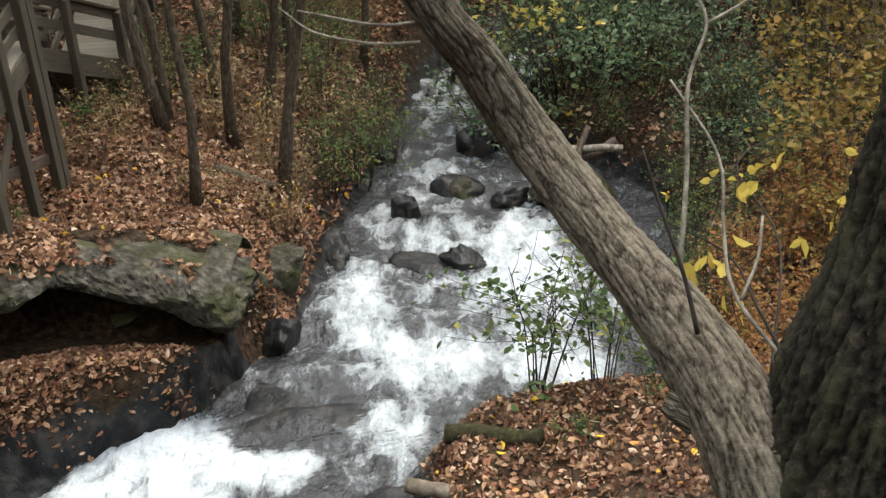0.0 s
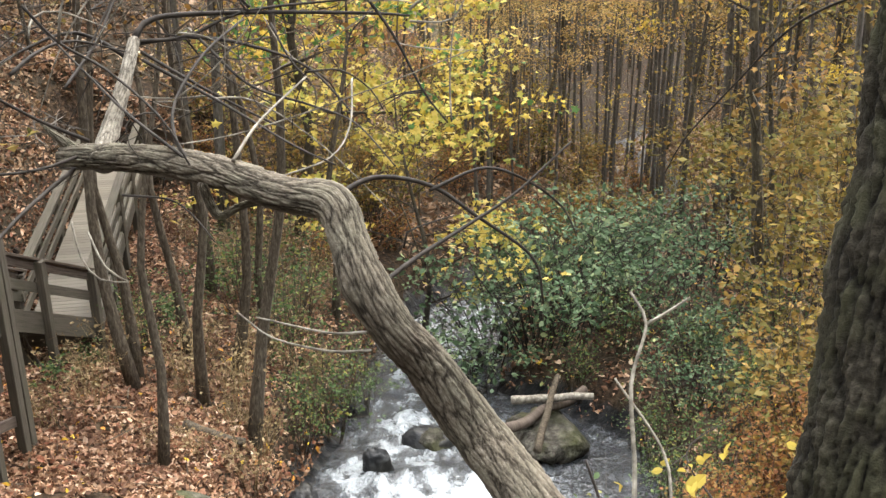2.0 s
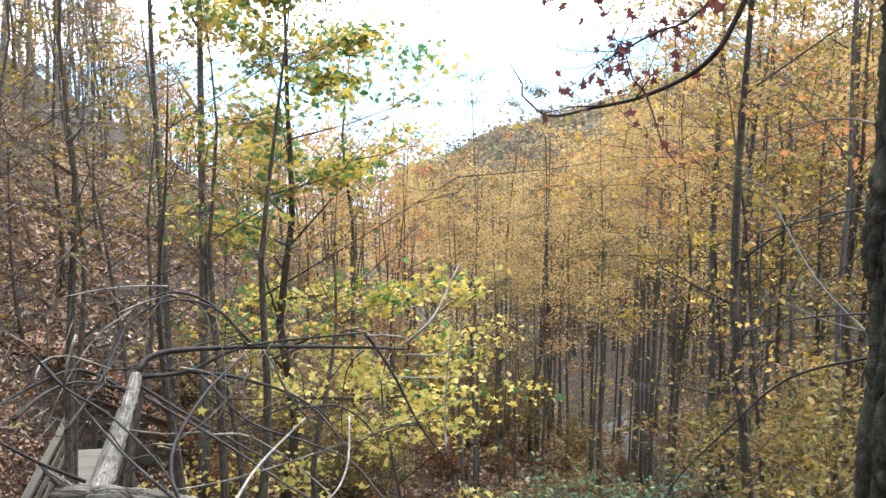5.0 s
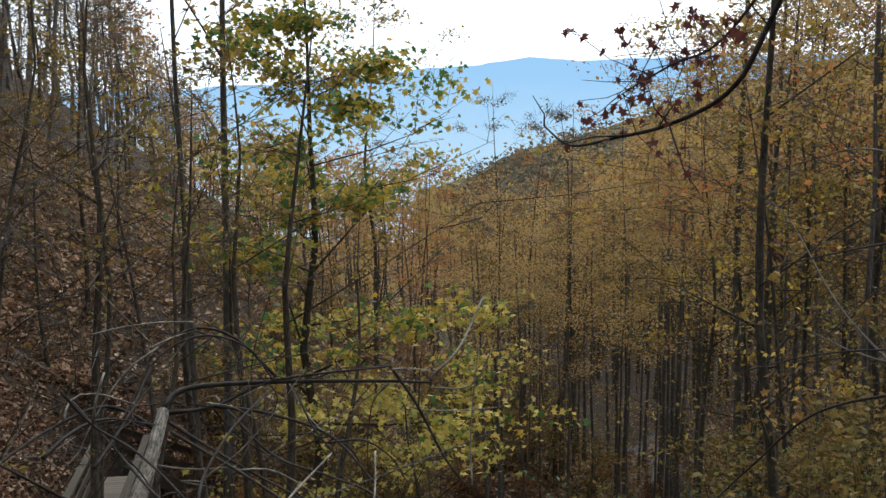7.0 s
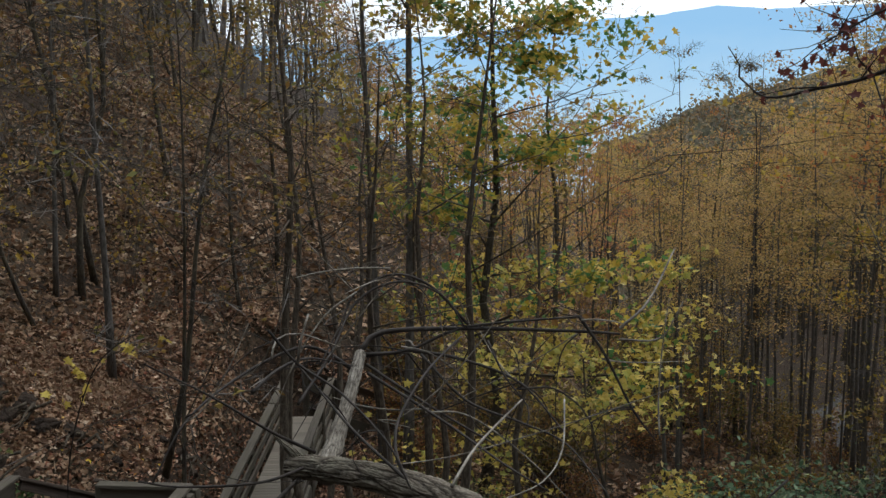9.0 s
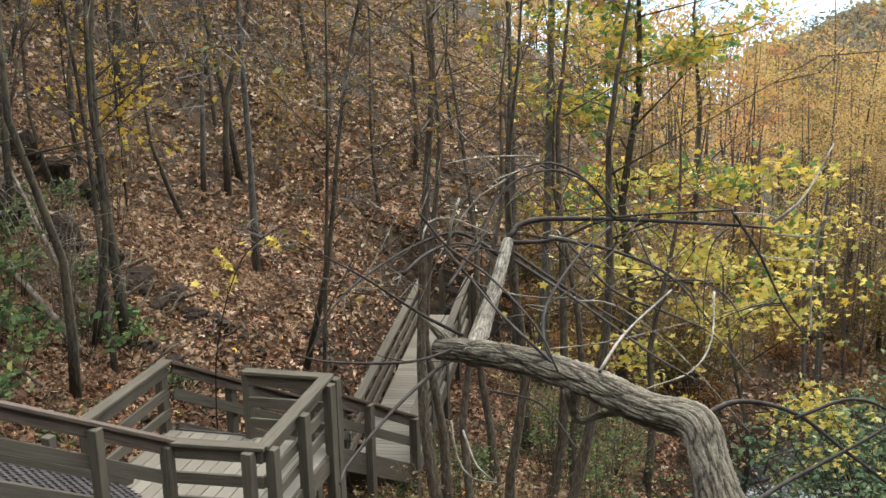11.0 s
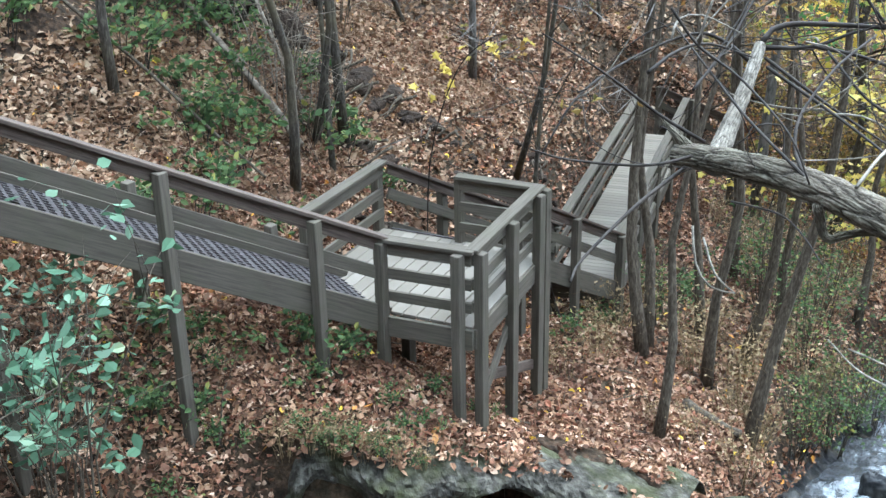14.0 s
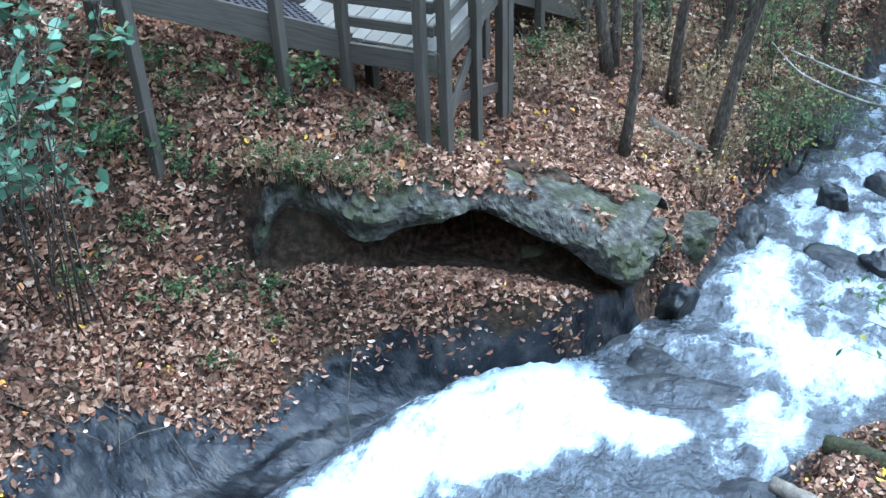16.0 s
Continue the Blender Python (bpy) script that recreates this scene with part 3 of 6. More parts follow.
ground.data.attributes.new("wet", "FLOAT", "POINT").data.foreach_set("value", wet.astype(np.float32))
tagged(ground, "leaf-strewn brown forest ground sloping to a stream", "ground", kind="structure")

# water: one sheet between the banks, with steps and waves
FOAM = [(0.9, 15.0, 0.9, 1.2, 0.75), (1.6, 13.6, 0.9, 1.3, 0.8), (-0.55, 9.8, 0.45, 0.8, 0.9), (-0.3, 11.6, 0.8, 0.9, 0.9), (-1.25, 13.7, 0.45, 1.0, 1.1), (0.9, 11.6, 1.0, 0.7, 0.8),
        (-1.2, 12.3, 0.6, 0.7, 0.8), (-0.2, 17.8, 0.5, 1.2, 0.7), (1.5, 16.0, 0.6, 1.5, 0.6), (-0.8, 16.4, 0.5, 0.8, 0.6), (1.8, 11.5, 0.6, 1.0, 0.7), (0.1, 20.8, 0.6, 2.5, 0.6), (0.6, 13.4, 0.9, 0.8, 0.5), (-0.3, 15.4, 0.8, 0.6, 0.45), (-2.3, 11.35, 0.8, 0.12, 0.5)]
sv = np.arange(-6, 26.5, 0.06)
su = np.linspace(0, 1, 84)
SV, SU = np.meshgrid(sv, su, indexing="ij")
WL, WR = np.maximum(bank_l(SV) - 0.25, np.interp(SV, [3, 6.5, 8.4, 9.6, 10.5, 11.2, 11.8], [-5.75, -5.3, -4.75, -4.3, -3.7, -3.1, -9])), bank_r(SV) + 0.25
WX = WL + (WR - WL) * SU
foam = np.zeros_like(WX)
for fx, fy, ax, ay, k in FOAM:
    foam += 0.9 * k * np.exp(-((WX + 0.3 * ripple(WX, SV, 0.5) + 0.1 * ripple(WX, SV, 0.16) - fx) / ax) ** 2 - ((SV + 0.3 * ripple(SV, WX, 0.45) - fy) / ay) ** 2)
CHUTE_X, CHUTE_Y = [-5.4, -5.05, -4.5, -4.1, -3.45, -2.75, -2.3, -1.35, -1.7, -2.2, -3.0, -3.7, -4.0], [4.5, 6.5, 8.36, 9.5, 10.4, 10.3, 9.75, 9.45, 8.85, 8.75, 7.95, 7.0, 4.5]
chute = inside(CHUTE_X, CHUTE_Y, WX, SV) + 0.16 * ripple(WX, SV, 0.4) + 0.1 * ripple(WX + 5, SV, 0.14)
foam += 1.25 * smooth(-0.22, 0.34, chute)
foam += 0.35 * (SV > 22)
foam = np.clip(foam, 0, 1.3)
lumps = np.array([noise.fractal(Vector((a * 1.6, b * 1.1, 0)), 0.6, 2.1, 5) for a, b in zip(WX.ravel(), SV.ravel())]).reshape(WX.shape)
chop = np.array([noise.turbulence(Vector((a * 5, b * 3.2, 4)), 3, False) for a, b in zip(WX.ravel(), SV.ravel())]).reshape(WX.shape)
steps = 0.10 * ripple(WX * 0.6, SV * 1.6, 1.4) + 0.07 * lumps + 0.11 * chop * np.clip(foam, 0.06, 1) + 0.06 * foam
WZ = bed(SV) + 0.02 + steps * smooth(0, 0.06, SU) * smooth(0, 0.06, 1 - SU) - 0.1 * (1 - smooth(0, 0.05, SU) * smooth(0, 0.05, 1 - SU))
i, j = np.meshgrid(np.arange(len(sv) - 1), np.arange(len(su) - 1), indexing="ij")
w = len(su)
quads = np.stack([i * w + j, i * w + j + 1, (i + 1) * w + j + 1, (i + 1) * w + j], -1).reshape(-1, 4)
M_WATER = bpy.data.materials.new("white_water")
M_WATER.use_nodes = True
n, l = M_WATER.node_tree.nodes, M_WATER.node_tree.links
bs = n["Principled BSDF"]
at = n.new("ShaderNodeAttribute")
at.attribute_name = "foam"
tc, mp = n.new("ShaderNodeTexCoord"), n.new("ShaderNodeMapping")
mp.inputs["Scale"].default_value = (1.0, 0.55, 1.0)
l.new(tc.outputs["Object"], mp.inputs[0])
t1, t2 = n.new("ShaderNodeTexNoise"), n.new("ShaderNodeTexNoise")
t1.inputs["Scale"].default_value, t1.inputs["Detail"].default_value, t1.inputs["Roughness"].default_value, t1.inputs["Distortion"].default_value = 2.6, 10, 0.68, 0.35
t2.inputs["Scale"].default_value, t2.inputs["Detail"].default_value = 14, 6
l.new(mp.outputs[0], t1.inputs["Vector"])
l.new(mp.outputs[0], t2.inputs["Vector"])
ad = n.new("ShaderNodeMath")
ad.operation = "MULTIPLY_ADD"
ad.inputs[1].default_value = 0.31
l.new(at.outputs["Fac"], ad.inputs[0])
l.new(t1.outputs["Fac"], ad.inputs[2])
rp = n.new("ShaderNodeValToRGB")
ramp_fill(rp, [(0.52, (0, 0, 0)), (0.62, (0.1,) * 3), (0.72, (0.5,) * 3), (0.86, (1, 1, 1))])
l.new(ad.outputs[0], rp.inputs[0])
mx = n.new("ShaderNodeMixRGB")
mx.inputs[1].default_value, mx.inputs[2].default_value = (0.03, 0.031, 0.034, 1), (0.5, 0.54, 0.57, 1)
l.new(rp.outputs[0], mx.inputs[0])
l.new(mx.outputs[0], bs.inputs["Base Color"])
mr = n.new("ShaderNodeMapRange")
mr.inputs[3].default_value, mr.inputs[4].default_value = 0.16, 0.75
l.new(rp.outputs[0], mr.inputs[0])
l.new(mr.outputs[0], bs.inputs["Roughness"])
bp = n.new("ShaderNodeBump")
bp.inputs["Strength"].default_value, bp.inputs["Distance"].default_value = 1.0, 0.09
l.new(t2.outputs["Fac"], bp.inputs["Height"])
l.new(bp.outputs[0], bs.inputs["Normal"])
water = solid("water", np.stack([WX, SV, WZ], -1).reshape(-1, 3), quads, M_WATER, smooth=True)
water.data.attributes.new("foam", "FLOAT", "POINT").data.foreach_set("value", foam.ravel().astype(np.float32))
tagged(water, "white foaming stream tumbling over dark wet rock", "water", kind="structure")

# ---- rocks ----
def slab_top(x, y):
    """Height of the big slab's top, and how near its rim (1 is the rim, above it is off the rock)."""
    x, y = np.asarray(x, float), np.asarray(y, float)
    q, run = lip(x, y)
    on = (run > LIP_RUN[3] + 0.15) & (run < LIP_RUN[11]) & (q < 1.3)
    return mound(x, y) + 0.045, np.where(on, 1 - q, 2.0)


def slab():
    """The overhanging rock, swept along its lip: top, rounded edge, broken face and hollow underside."""
    runs = np.arange(LIP_RUN[3] + 0.15, LIP_RUN[11] + 0.2, 0.025)
    px, py = np.interp(runs, LIP_RUN, LIP_X), np.interp(runs, LIP_RUN, LIP_Y)
    soft = np.ones(25) / 25
    px, py = (np.convolve(np.pad(c, 12, mode="edge"), soft, "valid") for c in (px, py))
    jut = 0.1 * np.sin(runs * 2.6 + 1) + 0.04 * np.sin(runs * 6.1)
    tx, ty = np.gradient(px), np.gradient(py)
    ln = np.hypot(tx, ty)
    nx, ny = -ty / ln, tx / ln
    px, py = px + nx * jut, py + ny * jut
    tall = (1 + 0.1 * np.sin(runs * 3.7)) * np.interp(runs, LIP_RUN[3:12], [0.45, 0.75, 0.8, 0.4, 0.52, 0.66, 0.7, 0.6, 0.3])
    # (distance behind the lip, height above the top, share of the face's height)
    outline = [(1.75, -0.5, 0), (1.55, -0.2, 0), (1.35, -0.02, 0), (1.1, 0.0, 0), (0.9, 0.0, 0), (0.75, 0.01, 0), (0.6, 0.015, 0), (0.48, 0.015, 0), (0.36, 0.01, 0), (0.26, 0.0, 0), (0.17, -0.01, 0), (0.1, -0.03, 0), (0.05, -0.06, 0), (0.01, -0.1, 0),
               (-0.02, -0.06, 0.12), (-0.02, -0.06, 0.24), (0.02, -0.05, 0.36), (0.07, -0.04, 0.48), (0.1, -0.02, 0.6), (0.16, 0, 0.72), (0.2, 0, 0.82), (0.28, 0, 0.92), (0.38, 0, 1.0), (0.5, 0, 0.95), (0.8, 0, 0.85), (1.1, -0.05, 0.9), (1.45, -0.3, 1.1), (1.7, -0.4, 1.2)]
    verts = []
    for m in range(len(runs)):
        shut = smooth(0, 0.5, (runs[m] - runs[0])) * smooth(0, 0.5, runs[-1] - runs[m])
        for back, up, share in outline:
            back = back * (0.25 + 0.75 * shut)
            x, y = px[m] + nx[m] * back, py[m] + ny[m] * back
            z = float(mound(np.array(px[m] + nx[m] * max(back, 0.12)), np.array(py[m] + ny[m] * max(back, 0.12)))) + up - share * tall[m] - 0.75 * (1 - shut)
            p = Vector((x, y, z * 1.9))
            c, c2 = noise.voronoi(p * 1.5)[0], noise.voronoi(p * 4.2)[0]
            out = 0.1 * (min(1.0, (c[1] - c[0]) * 1.7) - 0.5) + 0.05 * (min(1.0, (c2[1] - c2[0]) * 2) - 0.5) + 0.045 * noise.noise(p * 8) + 0.04 * math.floor(3 * noise.noise(p * 1.2 + Vector((0, 0, z * 2))))
            face = 1.0 if share else max(0.0, 1 - back / 0.35)
            verts.append((x - nx[m] * out * face, y - ny[m] * out * face, z + (0.25 * face + 0.22 * (back < 1.2)) * out))
    w = len(outline)
    faces = [[a * w + b, (a + 1) * w + b, (a + 1) * w + b + 1, a * w + b + 1] for a in range(len(runs) - 1) for b in range(w - 1)]
    faces += [list(range(w)), [(len(runs) - 1) * w + b for b in range(w)][::-1]]
    return solid("rock_slab", np.array(verts), faces, M_ROCK)


tagged(slab(), "grey mossy overhanging rock slab with fallen leaves on it", "rock")


def boulder(name, label, x, y, z, sx, sy, sz, turn, mat, seed, rough=0.25, sub=3, tilt=0):
    bm = bmesh.new()
    bmesh.ops.create_icosphere(bm, subdivisions=sub, radius=1)
    gr = np.random.default_rng(900 + seed)
    cuts = [(Vector(gr.normal(0, 1, 3)).normalized(), gr.uniform(0.5, 0.85)) for _ in range(11)]
    for v in bm.verts:
        d = v.co.copy() + Vector((seed * 7.3, seed * 3.1, 0))
        k = 1 + rough * noise.noise(d * 1.3) + rough * 0.5 * noise.noise(d * 3.1) + rough * 0.25 * noise.noise(d * 7.0)
        c = noise.voronoi(d * 1.2)[0]
        v.co *= k * (1 - 0.35 * rough * (c[1] - c[0] < 0.12))
        # broken faces
        for n, off in cuts:
            over = v.co.dot(n) - off
            if over > 0:
                v.co -= n * over * 0.85
        v.co.z = math.copysign(abs(v.co.z) ** 0.8, v.co.z)
        v.co = Vector((v.co.x * sx, v.co.y * sy, v.co.z * sz))
    me = bpy.data.meshes.new(name)
    bm.to_mesh(me)
    bm.free()
    me.materials.append(mat)
    me.polygons.foreach_set("use_smooth", np.ones(len(me.polygons), dtype=bool))
    ob = new(name, me)
    ob.matrix_world = pose(x, y, z, tilt, 0, turn)
    return tagged(ob, label, "rock") if label else ob


# dark rocks in and beside the water
for k, (x, y, dz, sx, sy, sz, turn) in enumerate([(-0.62, 16.4, 0.1, 0.42, 0.3, 0.34, 10), (-1.55, 10.2, -0.05, 1.2, 0.42, 0.11, 8), (-2.7, 11.0, -0.06, 1.1, 0.35, 0.12, 15), (-0.1, 14.3, -0.05, 0.9, 0.45, 0.14, -25), (-1.75, 14.9, 0.0, 0.45, 0.8, 0.3, 12),
                                                 (-1.1, 18.8, 0.05, 0.4, 0.4, 0.3, 0), (0.25, 9.1, 0.0, 0.5, 0.4, 0.4, 30), (-3.0, 11.75, 0.15, 0.5, 0.3, 0.3, 10), (-2.2, 12.1, 0.1, 0.4, 0.35, 0.35, 0), (0.7, 19.5, 0.1, 0.5, 0.5, 0.4, 0), (1.1, 17.0, 0.0, 0.5, 0.4, 0.3, 20), (0.35, 14.4, 0.05, 0.5, 0.45, 0.28, 10), (-0.6, 8.6, -0.05, 0.8, 0.5, 0.2, 0), (-2.0, 10.6, -0.06, 0.9, 0.5, 0.12, -35)]):
    boulder("wet_rock", "dark wet rock washed by the stream", x, y, float(bed(y)) + dz, sx * (1 if sz < 0.2 else 0.8), sy * (1 if sz < 0.2 else 0.8), sz, turn, M_WET, k + 1, 0.2 if sz < 0.2 else 0.45, 4)
for k, (x, y, dz, sx, sy, sz, turn) in enumerate([(-2.35, 13.2, 0.55, 0.5, 0.45, 0.4, 20), (-2.9, 12.7, 0.8, 0.5, 0.5, 0.35, 0), (-2.75, 15.6, 0.6, 0.6, 0.4, 0.3, 40), (0.3, 17.3, 0.05, 0.38, 0.34, 0.28, 0), (-7.2, 9.0, 1.95, 0.35, 0.25, 0.22, 15), (-6.9, 9.5, 1.75, 0.4, 0.3, 0.3, 60)]):
    boulder("mossy_boulder", "moss-grown brown boulder beside the stream", x, y, float(bed(y)) + dz, sx, sy, sz, turn, M_ROCK, k + 40, 0.45, 4)

# ---- wooden stairs, landing and boardwalk ----
DECK_Z, RAIL = -5.87, 0.95
CAPS = []


def floor_at(x, y):
    z = float(land(x, y))
    t, rim = slab_top(np.array(x), np.array(y))
    return max(z, float(t)) if rim < 1 else z


def post(x, y, top, parent, size=0.12, foot=None):
    z = floor_at(x, y) - 0.12 if foot is None else foot
    return beam("post", (x, y, z), (x, y, top), size, size, M_WOOD, parent, up=(0.2, 1, 0), bevel=0.008)


def railing(parent, a, b, za, zb, heights, cap=M_WOOD, out=(0, 0)):
    """Rail boards from a to b above the floor heights za and zb; heights: (height of the board's middle, its depth)."""
    d = Vector((b[0] - a[0], b[1] - a[1], 0)).normalized()
    for h, deep in heights:
        board_mat = M_WOOD_DARK if cap is M_WOOD_DARK and h > 0.7 else M_WOOD
        beam("rail_board", (a[0] + out[0], a[1] + out[1], za + h), (b[0] + out[0], b[1] + out[1], zb + h), 0.045, deep, board_mat, parent, bevel=0.005)
    if cap is not None:
        CAPS.append(0)
        za, zb = za + 0.004 * (len(CAPS) % 4), zb + 0.004 * (len(CAPS) % 4)
        beam("cap_rail", (a[0] - d.x * 0.04, a[1] - d.y * 0.04, za + RAIL), (b[0] + d.x * 0.04, b[1] + d.y * 0.04, zb + RAIL), 0.16, 0.045, cap, parent, bevel=0.006)


LAND = [(-7.36, 13.0), (-7.36, 11.04), (-6.09, 10.66), (-5.0, 10.72), (-5.04, 12.92)]
landing = thing("stair_landing", "weathered grey timber landing with railings on tall posts", "landing", pose(-6.2, 11.9, DECK_Z))


before = set(bpy.data.objects)
x = -7.36
while x < -5.1:
    y0 = 11.06 - (x + 7.36) * 0.29 if x < -6.12 else 10.72
    beam("deck_board", (x + 0.09, y0, DECK_Z - 0.02), (x + 0.09, 12.96, DECK_Z - 0.02), 0.172, 0.04, M_DECK, landing, bevel=0.004)
    x += 0.182
BOARDS3 = [(0.84, 0.15), (0.53, 0.14), (0.24, 0.13)]
railing(landing, (-6.09, 10.66), (-5.0, 10.72), DECK_Z, DECK_Z, BOARDS3)
railing(landing, (-5.0, 10.74), (-5.04, 12.92), DECK_Z, DECK_Z, BOARDS3)
railing(landing, (-7.36, 11.04), (-7.36, 13.0), DECK_Z, DECK_Z, BOARDS3)
railing(landing, (-6.15, 12.9), (-5.04, 12.92), DECK_Z, DECK_Z, BOARDS3)
beam("skirt", (-6.13, 10.63, DECK_Z - 0.15), (-4.97, 10.68, DECK_Z - 0.15), 0.05, 0.26, M_WOOD, landing)
beam("skirt", (-4.96, 10.7, DECK_Z - 0.15), (-5.0, 12.98, DECK_Z - 0.15), 0.05, 0.26, M_WOOD, landing)
beam("skirt", (-7.4, 11.0, DECK_Z - 0.15), (-7.4, 13.0, DECK_Z - 0.15), 0.05, 0.26, M_WOOD, landing)
beam("skirt", (-7.4, 13.0, DECK_Z - 0.15), (-5.0, 13.0, DECK_Z - 0.15), 0.05, 0.26, M_WOOD, landing)
for x, y in ((-6.1, 10.6), (-5.13, 10.62), (-4.91, 10.78), (-4.92, 11.75), (-4.95, 12.72), (-4.95, 12.94), (-7.42, 12.96), (-7.42, 11.1)):
    post(x, y, DECK_Z + RAIL - 0.02, landing, 0.125)
post(-6.17, 12.95, DECK_Z + RAIL - 0.02, landing, 0.11, DECK_Z - 0.3)
post(-6.4, 11.8, DECK_Z - 0.05, landing, 0.14)
beam("brace", (-4.97, 10.85, -7.0), (-4.98, 12.1, -6.1), 0.05, 0.14, M_WOOD, landing)
beam("brace", (-4.99, 10.85, -6.6), (-5.0, 12.9, -7.45), 0.05, 0.14, M_WOOD_DARK, landing)


def grating(parent, a, b, down, n_bars):
    """One open steel grating panel: a, b are its upper corners, down leads to its lower edge."""
    a, b, down = Vector(a), Vector(b), Vector(down)
    bm = bmesh.new()
    for k in range(4):
        box_bm(bm, a + down * k / 3.0, b + down * k / 3.0, 0.03, 0.035, bevel=0)
    for k in range(n_bars + 1):
        p = a + (b - a) * k / n_bars
        box_bm(bm, p, p + down, 0.022, 0.032, bevel=0)
    return part("tread", bm, M_STEEL, parent)


def flight(name, label, top, foot, z_top, z_foot, width_vec, far_height, boards, posts_at):
    """Stairs from top to foot (plan points of one side); width_vec leads to the other side."""
    ob = thing(name, label, "stairs", pose(top[0], top[1], z_top))
    t, f, w = Vector((*top, z_top)), Vector((*foot, z_foot)), Vector((*width_vec, 0))
    n = max(3, round((z_top - z_foot) / 0.18))
    for side in (Vector((0, 0, 0)), w):
        beam("stringer", t + side + Vector((0, 0, -0.09)), f + side + Vector((0, 0, -0.09)), 0.06, 0.33, M_WOOD, ob)
        if side.length == 0 or far_height > 0.9:
            railing(ob, (t + side)[:2], (f + side)[:2], z_top, z_foot, boards, M_WOOD_DARK)
        for k in posts_at:
            p = t.lerp(f, k) + side
            o = w.normalized() * (-0.08 if side.length == 0 else 0.08)
            post(p.x + o.x, p.y + o.y, p.z + (RAIL if side.length == 0 else far_height) - 0.02, ob, 0.125)
    run = (f - t) / n
    for k in range(n):
        p = t + run * k + Vector((0, 0, -0.03))
        grating(ob, p + w * 0.03, p + w * 0.97, run * 0.94, 12)
    return ob


u1 = Vector((-1.41, -2.01)).normalized()
wid1 = Vector((u1.y, -u1.x)) * 1.22
s1 = flight("stair_flight", "weathered timber stairs with open steel treads", (-6.09 - 1.41 * 2.5, 10.66 - 2.01 * 2.5), (-6.09, 10.66), DECK_Z + 1.32 * 2.5, DECK_Z, wid1, 0.42, [(0.86, 0.14), (0.5, 0.15)], (0.05, 0.3, 0.592, 0.858))
s2 = flight("stair_flight", "weathered timber stairs dropping towards the boardwalk", (-6.2, 13.05), (-5.2, 17.25), DECK_Z, -8.25, (-1.1, 0.0), RAIL, [(0.86, 0.14), (0.5, 0.15)], (0.3, 0.65, 0.98))
boardwalk = thing("boardwalk", "long grey timber boardwalk with railings among trees", "boardwalk", pose(-5.7, 17.3, -8.25))
ax = Vector((-0.12, 1.0, 0)).normalized()
p0 = Vector((-5.2, 17.25, -8.25))
side = Vector((-1.1, -0.13, 0))
k = 0.0
while k < 8.4:
    a = p0 + ax * (k + 0.07) + Vector((0, 0, -0.02))
    beam("deck_board", a, a + side, 0.135, 0.04, M_DECK, boardwalk, bevel=0.004)
    k += 0.142
for o in (Vector((0, 0, 0)), side):
    a, b = p0 + o, p0 + o + ax * 8.4
    railing(boardwalk, a[:2], b[:2], -8.25, -8.25, [(0.86, 0.14), (0.55, 0.14), (0.26, 0.14)])
    beam("skirt", a + Vector((0, 0, -0.17)), b + Vector((0, 0, -0.17)), 0.05, 0.28, M_WOOD, boardwalk)
    for m in (0.05, 2.1, 4.2, 6.3, 8.35):
        q = p0 + o * 1.07 + ax * m
        post(q.x, q.y, -8.25 + RAIL - 0.02, boardwalk, 0.12, min(floor_at(q.x, q.y) - 0.12, -8.6))
beam("skirt", p0 + Vector((0.03, -0.03, -0.17)), p0 + side + Vector((0, -0.03, -0.17)), 0.05, 0.28, M_WOOD, boardwalk)
s3 = flight("stair_flight", "far weathered stairs beyond the boardwalk", (-6.15, 25.7), (-4.2, 28.0), -8.25, -9.9, (-0.85, 0.7), RAIL, [(0.86, 0.14), (0.5, 0.15)], (0.0, 0.5, 1.0))
made = [o for o in bpy.data.objects if o not in before and o.parent is not None]
for o in made:
    o.matrix_parent_inverse = Matrix.Translation(-o.parent.location)

# ---- fallen leaves and sticks on the ground ----
def strew(name, label, count, xr, yr, size, seed, shape="oval", keep=0.55, mat=M_LITTER, edge=0.12, far=0.0, under=False):
    g = np.random.default_rng(seed)
    x, y = g.uniform(*xr, count), g.uniform(*yr, count)
    dl, dr = bank_l(y) - x, x - bank_r(y)
    d = np.maximum(dl, dr)
    thick = ripple(x * 1.3 + 2, y * 1.3, 1.1)
    bank = (y < 12.3) & (x < -2)
    leafy = np.where(bank, shore(x, y) + 0.4 * thick + g.normal(0, 0.16, count) > 0.0, d > edge) & ((x > -12.3) | (y > 19) | (thick + g.normal(0, 0.3, count) > 0.1))
    ok = leafy & (thick + g.normal(0, 0.35, count) > -keep) & (np.hypot(x, y) > far)
    x, y = x[ok], y[ok]
    z = land(x, y)
    t, rim = slab_top(x, y)
    on = (rim < 0.97) & (t > z)
    if under:
        x, y, z, t, rim = (q[rim > 0.88] for q in (x, y, z, t, rim))
        on = np.zeros(len(x), bool)
    bare = on & ((rim + 0.25 * ripple(x, y, 0.4) + g.normal(0, 0.08, len(x)) > 0.8) | (t < -7.55) & (ripple(x * 1.2, y * 1.2 + 4, 0.5) + g.normal(0, 0.12, len(x)) > -0.2))
    z = np.where(on, t, z)
    c = np.stack([x, y, z + g.uniform(0.005, 0.045, len(x))], 1)[~bare]
    v, f = leaf_cards(c, size, 0.6, 0.0, shape, flat=0.42, seed=seed)
    return tagged(solid(name, v, f, mat), label, "leaves", kind="stuff")


